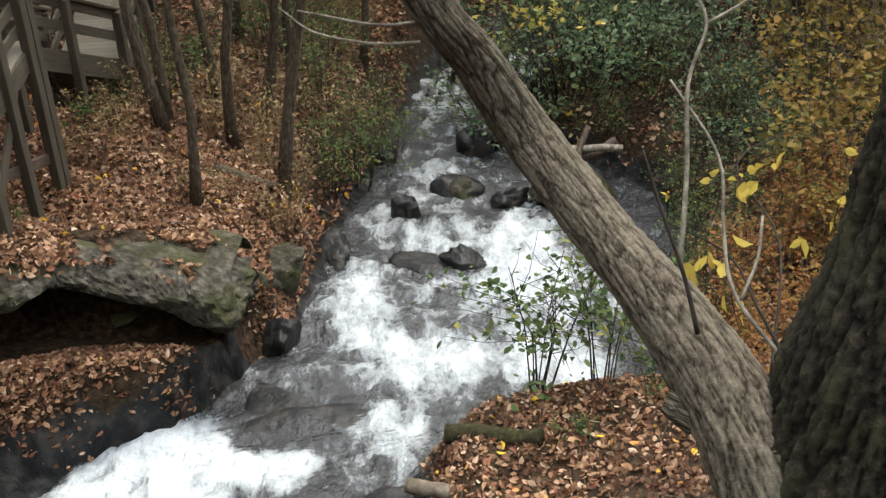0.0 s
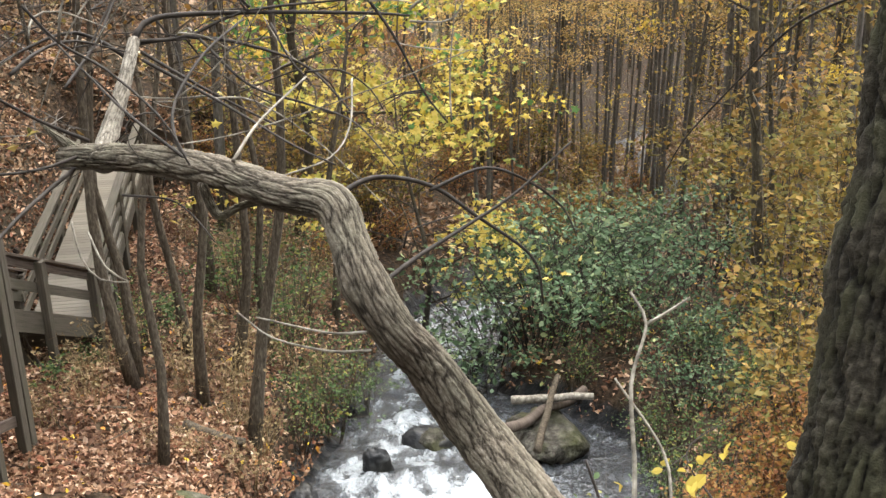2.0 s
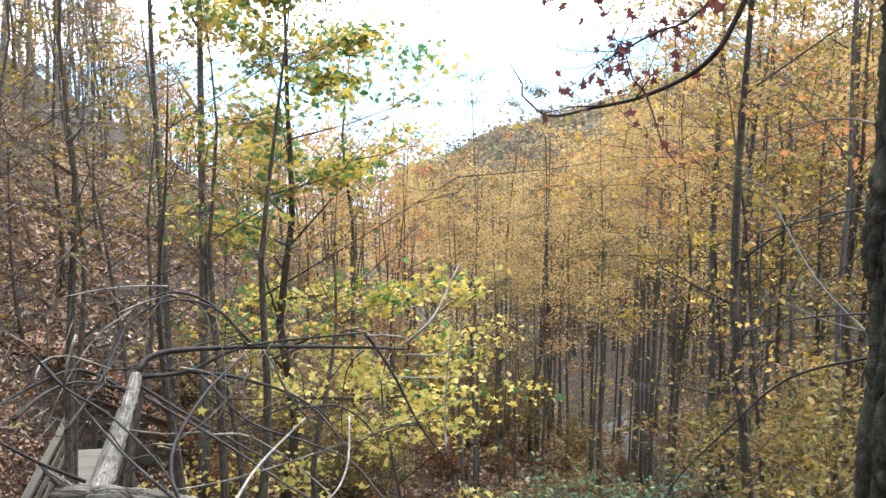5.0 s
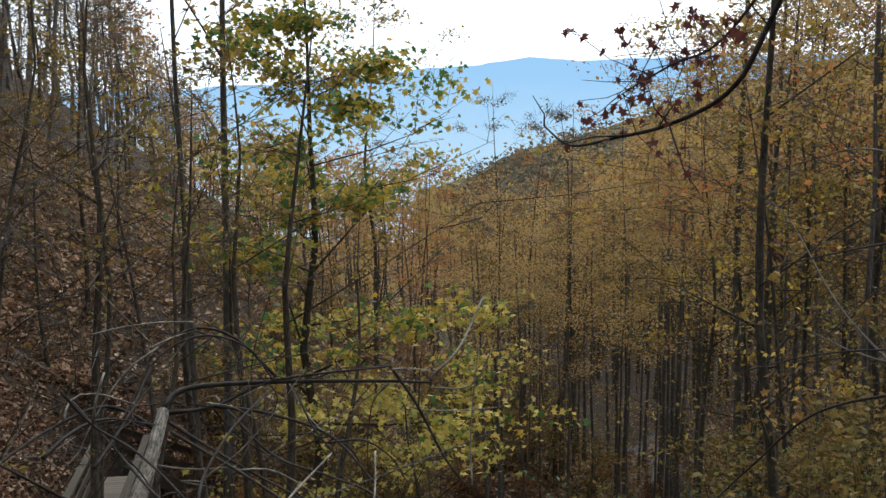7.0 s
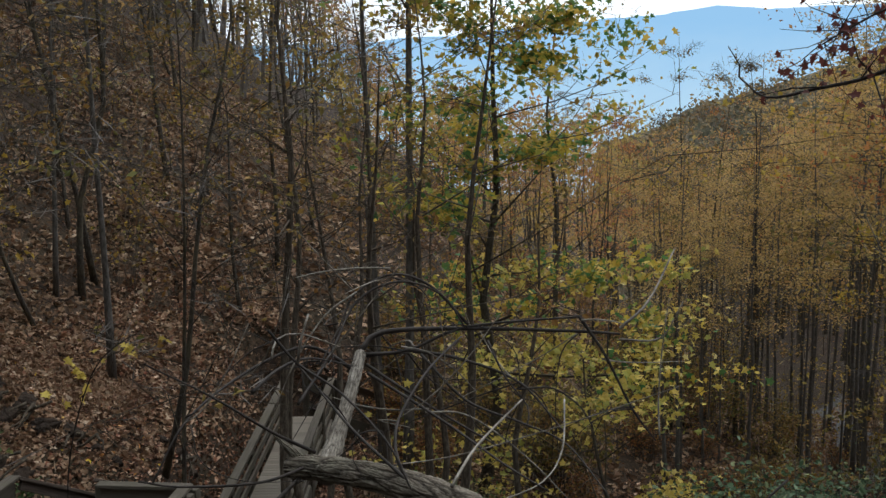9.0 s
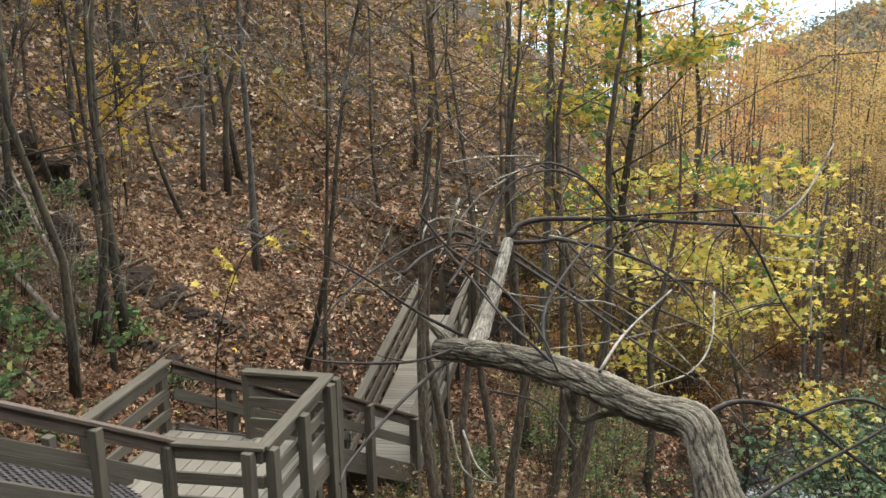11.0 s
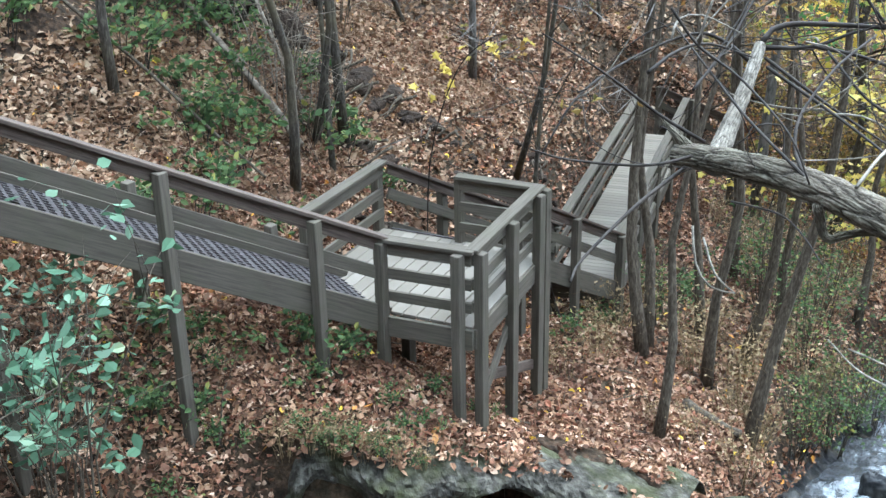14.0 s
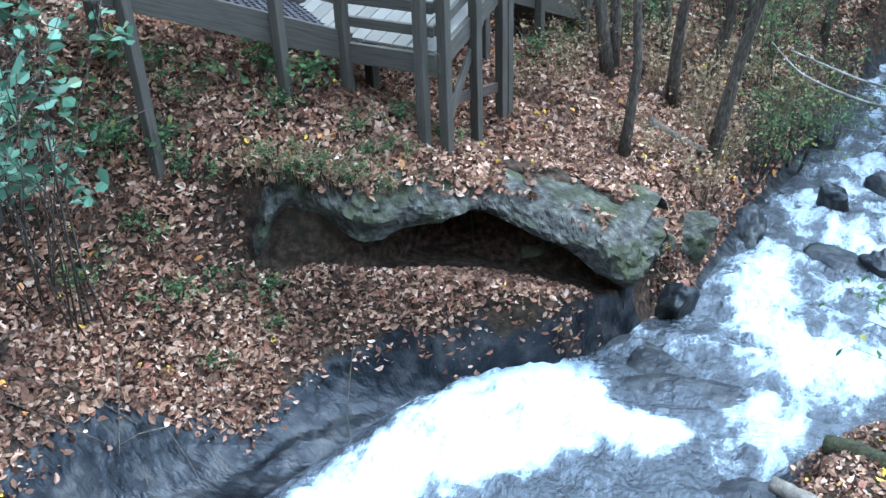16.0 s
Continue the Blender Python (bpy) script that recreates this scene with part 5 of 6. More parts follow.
PALE = [
    ([(-0.12, 3.42, -0.7), (-0.12, 3.19, -0.78), (-0.17, 3.06, -0.83), (-0.28, 2.85, -0.81)], 0.0035, 0.002),
    ([(-0.72, 2.45, -0.77), (-0.7, 2.42, -0.85), (-0.66, 2.41, -0.9), (-0.61, 2.46, -0.93)], 0.003, 0.002),
    ([(-0.71, 2.53, -0.83), (-0.66, 2.46, -0.89), (-0.61, 2.46, -0.93)], 0.003, 0.002),
    ([(-0.4, 2.8, -0.75), (-0.35, 2.98, -0.7), (-0.24, 3.22, -0.64)], 0.005, 0.003),
    ([(-0.87, 3.04, -0.49), (-0.86, 3.05, -0.42), (-0.84, 3.07, -0.35)], 0.0045, 0.003),
    ([(-0.94, 3.02, -0.47), (-0.94, 3.08, -0.43), (-0.89, 3.15, -0.43), (-0.8, 3.27, -0.5)], 0.0035, 0.002),
    ([(-0.06, 2.45, -1.07), (-0.16, 2.53, -1.11), (-0.36, 2.71, -1.15)], 0.004, 0.002),
    ([(-0.05, 2.43, -1.11), (-0.16, 2.51, -1.15), (-0.32, 2.69, -1.2), (-0.42, 2.8, -1.18)], 0.004, 0.002),
    ([(0.55, 2.17, -1.58), (0.58, 2.35, -1.41), (0.59, 2.49, -1.25), (0.64, 2.59, -1.14), (0.61, 2.66, -1.08)], 0.007, 0.0035),
    ([(0.64, 2.59, -1.14), (0.7, 2.62, -1.12), (0.76, 2.64, -1.09)], 0.005, 0.003),
    ([(0.75, 1.88, -1.63), (0.65, 2.05, -1.55), (0.65, 2.22, -1.48), (0.65, 2.35, -1.37), (0.56, 2.55, -1.27)], 0.0055, 0.003),
    ([(0.66, 2.03, -1.55), (0.71, 2.12, -1.5), (0.73, 2.2, -1.44)], 0.005, 0.003),
    ([(0.06, 3.87, -0.58), (0.16, 3.95, -0.5), (0.26, 4.15, -0.35)], 0.006, 0.003),
    ([(0.06, 3.87, -0.62), (0.2, 3.9, -0.62), (0.28, 3.95, -0.5)], 0.004, 0.002),
]
g = np.random.default_rng(33)
for k in range(62):
    src = TWIGS[int(g.integers(0, 9))][0]
    a = np.array(src[int(g.integers(1, len(src)))]) + g.normal(0, 0.01, 3)
    d = g.normal(0, 1, 3) * np.array([1, 0.5, 0.5])
    d /= np.linalg.norm(d)
    ln = g.uniform(0.14, 0.42)
    curl = g.normal(0, 0.55, 3) + np.array([0, 0, -0.35 if k % 2 else 0.4])
    pts = [tuple(a + d * ln * t + curl * ln * t * t) for t in (0, 0.35, 0.7, 1.0)]
    (PALE if k % 3 == 0 else TWIGS).append((pts, 0.0022 + 0.0014 * (k % 2), 0.0014))
for pts, r0, r1 in TWIGS:
    limb("twig", pts, [r0 * 0.85, r1 * 0.7], 8, 0.03, M_TWIG)
for pts, r0, r1 in PALE:
    limb("pale_twig", pts, [r0, r1], 8, 0.03, M_BARE, None, "pale bare twig")

# ---- trees ----
def tree_shape(seed, height, r0, first, limbs, reach, twigs, wander=0.25, thin=5, lite=False):
    """Trunk with limbs and twigs as tubes, and the places of the outer shoots."""
    g = np.random.default_rng(seed)
    n = 7
    pts = [(0, 0, -0.3)]
    for k in range(1, n):
        pts.append((g.normal(0, wander) + pts[-1][0] * 1.05, g.normal(0, wander) + pts[-1][1] * 1.05, height * k / (n - 1)))
    rad = [r0 * 1.3] + [r0 * (1 - 0.93 * (k / (n - 1)) ** 1.05) for k in range(1, n)]
    tubes = [tube(pts, rad, 4 if lite else 6, height / (7 if lite else 12))]
    cp, cr = spline(pts, rad, height / 24)
    tips = []
    for k in range(limbs):
        q = first + (0.97 - first) * ((k + g.uniform(0, 0.9)) / limbs) ** 0.9
        i = min(len(cp) - 1, int(q * len(cp)))
        az = k * 2.4 + g.uniform(-0.6, 0.6)
        ln = reach * (1.15 - 0.7 * (q - first) / (1 - first)) * g.uniform(0.45, 1.25)
        rise = g.uniform(0.1, 1.0)
        d = np.array([math.cos(az), math.sin(az), rise])
        a = cp[i]
        b = a + d * ln * 0.5 + g.normal(0, 0.09 * ln, 3)
        c = a + d * ln + g.normal(0, 0.14 * ln, 3) - np.array([0, 0, 0.12 * ln])
        if not lite or k % 2:
            tubes.append(tube([a, b, c], [cr[i] * 0.42, cr[i] * 0.22, 0.006], 3 if lite else thin, ln if lite else ln / 3))
        for m in range(twigs):
            t = g.uniform(0.25, 1.0)
            s = a * (1 - t) * (1 - t) + 2 * (2 * b - (a + c) / 2) * t * (1 - t) + c * t * t
            e = s + (g.normal(0, 0.34, 3) * np.array([1, 1, 0.5]) + d * 0.3) * ln * 0.6
            if not lite and m % 3 < 2:
                tubes.append(tube([s, (s + e) / 2 + g.normal(0, 0.05 * ln, 3), e], [max(0.009, cr[i] * 0.14), 0.0035], 3, ln))
            tips.append((s, e))
        tips.append((b, c))
    return tubes, tips


def shoots(tips, count, scatter, seed, clump=1.0, layered=0.45):
    g = np.random.default_rng(seed + 99)
    weight = g.uniform(0, 1, len(tips)) ** clump
    k = g.choice(len(tips), count, p=weight / weight.sum())
    t = g.uniform(0.2, 1.1, count)[:, None]
    a, b = np.array([p[0] for p in tips])[k], np.array([p[1] for p in tips])[k]
    return a + (b - a) * t + g.normal(0, scatter, (count, 3)) * np.array([1, 1, layered])


def grow(name, label, seed, height, r0, first, limbs, reach, twigs, bark, leaf, count, size, scatter, shape="oval", wander=0.2, droop=0.4, thin=3, category="tree", group="", fine=0, clump=4.5):
    ob = thing(name, label, category, group=group)
    tubes, tips = tree_shape(seed, height, r0, first, limbs, reach, twigs, wander, thin=thin)
    v, f, uv = join(tubes)
    solid("trunk", v, f, bark, ob, smooth=True, uv=uv)
    if count:
        v, f = leaf_cards(shoots(tips, count, scatter, seed, clump), size, 0.4, droop, shape, flat=0.45, seed=seed)
        solid("crown", v, f, leaf, ob)
    if fine:
        v, f = leaf_cards(shoots(tips, fine, 0.12, seed + 5), 0.55, 0.5, -0.15, "sliver", seed=seed + 5)
        tagged(solid("twig_spray", v, f, M_HAZED_STEM, ob), kind="stuff")
    return ob


def place(ob, x, y, turn=0.0, scale=1.0, lean=(0, 0), first=False, z=None):
    m = pose(x, y, floor_at(x, y) if z is None else z, lean[0], lean[1], 0) @ pose(0, 0, 0, 0, 0, turn) @ Matrix.Diagonal((scale, scale, scale, 1))
    if first:
        ob.matrix_world = m
        return ob
    return copy_thing(ob, m @ Matrix.Diagonal((1 / ob.scale[0],) * 3 + (1,)))


M_FAR_GOLD = leaf_material("far_gold_leaf", [(0.0, (0.2, 0.16, 0.07)), (0.35, (0.4, 0.28, 0.1)), (0.7, (0.52, 0.36, 0.13)), (1.0, (0.48, 0.25, 0.11))], 0.5, (0.4, 0.22, 0.08), 0.11)
M_FAR_RUST = leaf_material("far_rust_leaf", [(0.0, (0.22, 0.12, 0.07)), (0.5, (0.46, 0.22, 0.1)), (1.0, (0.5, 0.32, 0.13))], 0.5, (0.42, 0.36, 0.09), 0.13)
WOOD_G = "trees of the wood"
KINDS = {
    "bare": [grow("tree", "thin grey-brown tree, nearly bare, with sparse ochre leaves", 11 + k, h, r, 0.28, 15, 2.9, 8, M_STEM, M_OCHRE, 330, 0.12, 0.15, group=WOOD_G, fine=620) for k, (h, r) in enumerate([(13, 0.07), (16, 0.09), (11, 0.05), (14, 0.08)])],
    "yellow": [grow("tree", "slim tree with yellow autumn leaves", 31 + k, h, r, 0.3, 14, 4.2, 7, M_STEM, M_YELLOW, 1100, 0.125, 0.3, group=WOOD_G, fine=350) for k, (h, r) in enumerate([(14, 0.09), (17, 0.1), (12, 0.07)])],
    "orange": [grow("tree", "slim tree with rusty orange leaves", 41 + k, h, r, 0.35, 14, 3.9, 7, M_STEM, M_ORANGE, 1000, 0.125, 0.3, group=WOOD_G, fine=350) for k, (h, r) in enumerate([(15, 0.09), (18, 0.11)])],
    "ochre": [grow("tree", "tree with dense ochre and gold leaves", 51 + k, h, r, 0.2, 15, 4.2, 8, M_STEM, M_OCHRE, 1800, 0.125, 0.32, group=WOOD_G) for k, (h, r) in enumerate([(13, 0.085), (9, 0.06), (17, 0.11)])],
    "pole": [grow("tree", "tall straight dark trunk with few limbs", 61 + k, h, r, 0.42, 13, 4.0, 6, M_POLE, M_FAR_GOLD, 1250, 0.15, 0.4, group=WOOD_G, wander=0.08, fine=160) for k, (h, r) in enumerate([(20, 0.11), (18, 0.08), (22, 0.14)])],
}
USED = set()


def plant(kind, x, y, turn, scale, lean=(0, 0), which=None):
    ob = KINDS[kind][int(rng.integers(0, len(KINDS[kind]))) if which is None else which]
    fresh = ob.name not in USED
    USED.add(ob.name)
    return place(ob, x, y, turn, scale, lean, first=fresh)


def clear_of(x, y):
    """Nothing of the wood grows in the stream, on the walkway or close by."""
    if bank_l(y) - 0.8 < x < bank_r(y) + 0.8:
        return False
    if math.hypot(x, y) < 19.5 or (-9.5 < x < -3.2 and 9 < y < 27):
        return False
    return True


HEIGHT = {"bare": 13.5, "yellow": 14.5, "orange": 16.5, "ochre": 14.0, "pole": 20.0}
TOP_AZ, TOP_EL = [-50, -20, -14, -11, -7, -3, 2, 5, 8, 11, 14, 18], [25, 22, 7, 0.5, -1.2, -2.0, -2.8, -4.2, -3.0, -0.8, 4, 15]


def shorter(x, y, tall):
    """The wood is younger and lower where it opens towards the valley."""
    az, d = math.degrees(math.atan2(x, y)), math.hypot(x, y)
    top = math.tan(radians(float(np.interp(az, TOP_AZ, TOP_EL)))) * d
    return max(0.25, (top - float(land(x, y))) / tall)


spots = []
tries = 0
while len(spots) < 200 and tries < 6000:
    tries += 1
    az, d = rng.uniform(-50, 27), 19 + 46 * rng.uniform(0, 1) ** 1.1
    x, y = d * math.sin(radians(az)), d * math.cos(radians(az))
    gap = 1.2 if d < 40 else 1.7
    if not clear_of(x, y) or any((x - a) ** 2 + (y - b) ** 2 < gap * gap for a, b in spots):
        continue
    if -12 < az < 15 and d < 31:
        continue
    spots.append((x, y))
    c = rng.uniform()
    if az < -14:
        kind = "bare" if c < 0.66 else "pole" if c < 0.82 else "yellow" if c < 0.88 else "ochre"
    elif az < 3:
        kind = "bare" if c < 0.34 else "orange" if c < 0.66 else "yellow" if c < 0.78 else "pole"
    else:
        kind = "ochre" if c < 0.36 else "yellow" if c < 0.52 else "pole" if c < 0.8 else "orange"
    plant(kind, x, y, rng.uniform(0, 360), min(rng.uniform(0.75, 1.12), rng.uniform(0.8, 1.0) * shorter(x, y, HEIGHT[kind])), (rng.normal(0, 2.5), rng.normal(0, 2.5)))

# unseen trees added up the slope and beside the viewpoint, to shade the gorge
for k in range(46):
    if k < 26:
        x, y = rng.uniform(-34, -15), rng.uniform(-6, 17)
    else:
        x, y = rng.uniform(7, 24), rng.uniform(-8, 14)
    if math.hypot(x, y) > 12 and (x > 0 or y < 8 or x < -19):
        plant("ochre" if k % 3 else "yellow", x, y, rng.uniform(0, 360), rng.uniform(0.9, 1.25), (rng.normal(0, 2), rng.normal(0, 2)))

# close-set thin poles in the valley
for k in range(62):
    az, d = rng.uniform(3, 14.5), rng.uniform(29, 52)
    x, y = d * math.sin(radians(az)), d * math.cos(radians(az))
    if y < 34 and bank_l(y) - 0.5 < x < bank_r(y) + 0.5:
        continue
    plant("pole", x, y, rng.uniform(0, 360), min(0.8, rng.uniform(0.75, 0.95) * shorter(x, y, 20)), (rng.normal(0, 1), rng.normal(0, 1)))

# the trunks that stand out one by one
for kind, which, x, y, sc, turn, lx, ly in [
        ("pole", 1, -4.75, 24.3, 1.1, 20, 0, 0), ("pole", 0, -4.2, 24.2, 1.05, 130, 0, 0.5), ("pole", 2, 9.1, 31.6, 1.0, 10, 0, 0), ("pole", 0, 9.7, 31.8, 1.1, 70, 0, 1), ("pole", 1, 10.6, 33.5, 1.1, 200, 0, -1), ("pole", 2, 11.5, 27.8, 1.0, 90, 0, 0),
        ("bare", 1, 2.7, 41.5, 0.8, 40, 0, 0), ("bare", 3, 4.6, 37.5, 0.9, 140, 0, 0), ("pole", 2, 4.9, 38.2, 0.58, 60, 0, 3), ("bare", 0, 3.7, 39, 0.9, 10, 0, 0),
        ("yellow", 1, -1.0, 30.0, 0.8, 200, 0, 0), ("yellow", 0, 8.3, 27.4, 1.1, 20, 0, 0), ("yellow", 2, 10.0, 28.8, 1.2, 110, 0, 0), ("orange", 0, 7.6, 30.2, 0.9, 250, 0, 0),
        ("bare", 3, -9.42, 13.97, 0.9, 0, 0, 1), ("bare", 1, -9.53, 15.75, 0.9, 90, 0, 1), ("bare", 2, -9.25, 14.9, 1.0, 200, 0, 6), ("bare", 0, -9.8, 15.2, 0.9, 270, 0, 5), ("bare", 1, -11.86, 16.41, 0.8, 20, 0, 0), ("bare", 0, -11.3, 12.4, 1.0, 80, 0, 4),
        ("bare", 3, -11.2, 23.4, 0.9, 160, 0, 2), ("bare", 2, -5.85, 16.4, 1.0, 310, 0, -1), ("bare", 2, -7.9, 19.2, 1.1, 30, 0, 1)]:
    plant(kind, x, y, turn, sc, (lx, ly), which)
BANK_G = "trees on the stream bank"
bank = [grow("bank_tree", "slender brown tree rising from the stream bank", 81 + k, h, r, 0.5, 11, 2.4, 6, M_STEM_TAN, M_OCHRE, 160, 0.1, 0.15, wander=w, group=BANK_G) for k, (h, r, w) in enumerate([(9, 0.085, 0.2), (11, 0.104, 0.16)])]
for k, (x, y, which, turn, lx, ly) in enumerate([(-3.45, 13.5, 0, 0, 0, 0), (-2.45, 15.1, 1, 40, 0, 4), (-4.2, 15.5, 1, 130, 0, -1), (-3.25, 15.7, 0, 220, 0, 2), (-3.0, 17.2, 1, 300, 0, 3), (-3.75, 17.4, 0, 80, 0, -2), (-2.6, 18.7, 0, 170, 0, 2), (-4.3, 15.9, 0, 20, 0, -4), (-1.6, 21.5, 0, 20, 0, 2), (-3.9, 20.5, 1, 250, 0, 0)]):
    place(bank[which], x, y, turn, 0.95 + 0.03 * (k % 4), (lx, ly), first=k < 2 and which == k)

# the gold and green maple in the middle
maple = grow("maple_tree", "young maple with gold and green lobed leaves", 201, 14.2, 0.13, 0.2, 26, 3.3, 9, M_STEM, M_MAPLE, 8500, 0.165, 0.32, "maple", wander=0.22, clump=2.2)
place(maple, -2.7, 25.6, 30, 1.0, first=True)
maple2 = grow("maple_tree", "low spreading maple with yellow lobed leaves", 207, 7.0, 0.08, 0.2, 20, 3.9, 9, M_STEM, M_BRIGHT, 2600, 0.15, 0.3, "maple", wander=0.3, clump=2.0)
place(maple2, 0.2, 24.0, 0, 1.0, first=True, z=-12.2)

# far wood down the valley, past counting
def far_wood(name, label, bark, leaf, count, az, dist, seed, size, leaves, fine=0, low=1.0):
    g = np.random.default_rng(seed)
    where = []
    tubes, tips = tree_shape(seed, 15, 0.13, 0.28, 14, 3.4, 3, 0.2, lite=True)
    tv, tf, tuv = join(tubes)
    lv, lf = leaf_cards(shoots(tips, leaves, 0.6, seed), size, 0.4, 0.2, seed=seed)
    tf, lf = [np.array(q) for q in tf], np.array(lf)
    V, F, LV, LF = [], [], [], []
    for k in range(count):
        a, d = radians(g.uniform(*az)), g.uniform(*dist)
        x, y = d * math.sin(a), d * math.cos(a)
        if bank_l(y) - 1 < x < bank_r(y) + 1 and y < 90:
            continue
        t, s = g.uniform(0, 6.28), low * min(g.uniform(0.75, 1.2), g.uniform(0.75, 1.0) * shorter(x, y, 15.5))
        R = np.array([[math.cos(t), -math.sin(t), 0], [math.sin(t), math.cos(t), 0], [0, 0, 1]]) * s
        o = np.array([x, y, float(land(x, y))])
        F += [(q + sum(map(len, V))).tolist() for q in tf] if len(V) == 0 else [(q + k0).tolist() for q in tf for k0 in (len(V) * len(tv),)]
        where.append((R, o))
        V.append(tv @ R.T + o)
        LF.append(lf + len(LV) * len(lv))
        LV.append(lv @ R.T + o)
    tagged(solid(name + "_trunks", np.vstack(V), F, bark), "many thin trunks of " + label, "woods", kind="stuff")
    if fine:
        sv2, sf = leaf_cards(shoots(tips, fine, 0.3, seed + 7), 1.1, 0.5, -0.1, "sliver", seed=seed + 7)
        big = np.vstack([sv2 @ q.T + w0 for q, w0 in where])
        tagged(solid(name + "_twigs", big, np.vstack([sf + k * len(sv2) for k in range(len(where))]), bark), "fine bare twigs of " + label, "woods", kind="stuff")
    tagged(solid(name + "_crowns", np.vstack(LV), np.vstack(LF), leaf), label, "woods", kind="stuff")


far_wood("distant_wood", "far bare wood with ochre leaves on the hillside", M_HAZED_STEM, M_OCHRE, 230, (-50, -11), (42, 110), 301, 0.26, 150, 260)
far_wood("distant_wood", "far yellow autumn wood in the valley", M_STEM, M_FAR_GOLD, 120, (-14, 30), (62, 190), 302, 0.36, 520, 40)
far_wood("distant_wood", "far rusty autumn wood in the valley", M_STEM, M_FAR_RUST, 90, (-16, 22), (58, 180), 303, 0.42, 360, 40)
far_wood("distant_wood", "far ochre wood on the valley side", M_STEM, M_OCHRE, 120, (3, 32), (58, 170), 304, 0.4, 360)
far_wood("valley_undergrowth", "low tangled undergrowth between the valley trunks", M_STEM_TAN, M_RUSTY, 170, (-12, 24), (30, 75), 305, 0.2, 130, 60, low=0.22)

# ---- shrubs and undergrowth ----
def bush(name, label, seed, stems, height, spread, bark, leaf, count, size, shape="oval", r0=0.012, scatter=0.12, low=0.25, twigs=5, group="", category="shrub"):
    g = np.random.default_rng(seed)
    ob = thing(name, label, category, group=group)
    tubes, tips = [], []
    for k in range(stems):
        a = g.uniform(0, 6.28)
        q = spread * math.sqrt(g.uniform(0, 1))
        h = height * g.uniform(0.6, 1.1)
        b = np.array([math.cos(a) * q * 0.25, math.sin(a) * q * 0.25, -0.15])
        m = np.array([math.cos(a) * q * 0.5, math.sin(a) * q * 0.5, h * 0.55]) + g.normal(0, 0.06 * height, 3)
        e = np.array([math.cos(a) * q, math.sin(a) * q, h]) + g.normal(0, 0.06 * height, 3)
        tubes.append(tube([b, m, e], [r0 * g.uniform(0.7, 1.3), r0 * 0.3], 4, height / 4))
        for t in range(twigs):
            u = g.uniform(low, 1)
            s = b * (1 - u) ** 2 + 2 * (2 * m - (b + e) / 2) * u * (1 - u) + e * u * u
            n = s + g.normal(0, 0.2, 3) * height * np.array([1, 1, 0.6]) + np.array([0, 0, 0.05 * height])
            tubes.append(tube([s, (s + n) / 2 + g.normal(0, 0.02 * height, 3), n], [r0 * 0.45, r0 * 0.2], 3, height))
            tips.append((s, n))
    if count:
        v, f, uv = join(tubes)
        tagged(solid("stem", v, f, bark, ob, smooth=True, uv=uv), kind="stuff")
    else:
        for m, (v, f, uv) in enumerate(tubes):
            solid("twig" if m % (twigs + 1) else "branch", v, f, bark, ob, smooth=True, uv=uv)
    if count:
        v, f = leaf_cards(shoots(tips, count, scatter, seed, 2.0), size, 0.4, 0.3, shape, flat=0.5, seed=seed)
        tagged(solid("foliage", v, f, leaf, ob), kind="stuff")
    return ob


def single(ob, x, y, turn=0, scale=1.0, z=None):
    return place(ob, x, y, turn, scale, first=True, z=z)


# broad green thicket in the bend of the stream
thick = bush("green_thicket", "dense green-leaved thicket on dark stems in the stream bend", 401, 30, 2.1, 2.2, M_TWIG, M_THICKET, 900, 0.12, "broad", scatter=0.2, low=0.5, r0=0.016, group="green thicket")
single(thick, 1.3, 20.6, 0, 1.0)
for x, y, s, t in ((2.6, 20.2, 1.05, 60), (3.7, 21.2, 1.1, 140), (2.0, 22.0, 1.1, 200), (4.7, 20.8, 0.9, 280), (3.2, 23.0, 1.15, 320), (5.2, 18.4, 0.75, 20), (4.6, 16.6, 0.6, 100), (6.3, 22.6, 0.9, 90), (5.4, 25.2, 0.9, 190)):
    place(thick, x, y, t, s)
leafy = bush("stream_shrub", "arching shrub with small green and yellow leaves", 411, 16, 2.1, 1.1, M_STEM_TAN, M_GREEN, 620, 0.075, scatter=0.14, low=0.3, group="shrubs by the stream")
single(leafy, -1.5, 17.6, 0, 1.0)
for x, y, s, t in ((-1.0, 18.9, 0.95, 70), (-2.2, 18.3, 0.95, 150), (-1.9, 16.4, 0.75, 250), (3.9, 14.6, 0.7, 30), (5.0, 15.2, 0.8, 200), (-3.1, 19.6, 1.0, 20), (-4.4, 17.3, 0.7, 110), (-2.3, 20.4, 1.0, 320), (6.2, 14.4, 0.7, 250), (3.5, 12.3, 0.6, 15), (4.3, 13.5, 0.7, 75), (4.0, 16.3, 0.75, 135), (4.8, 17.8, 0.8, 195), (3.0, 18.7, 0.7, 255), (4.0, 19.2, 0.8, 315), (5.7, 16.0, 0.75, 45), (6.4, 18.2, 0.85, 165), (3.3, 10.9, 0.5, 285)):
    place(leafy, x, y, t, s)
near = bush("bank_sapling", "spindly sapling with oval green leaves on the bank", 421, 7, 2.0, 0.75, M_TWIG, M_GREEN, 340, 0.095, "broad", scatter=0.1, low=0.35, r0=0.013, twigs=8)
single(near, 1.05, 9.75, 0, 1.0)
place(near, 1.75, 9.65, 130, 0.9)
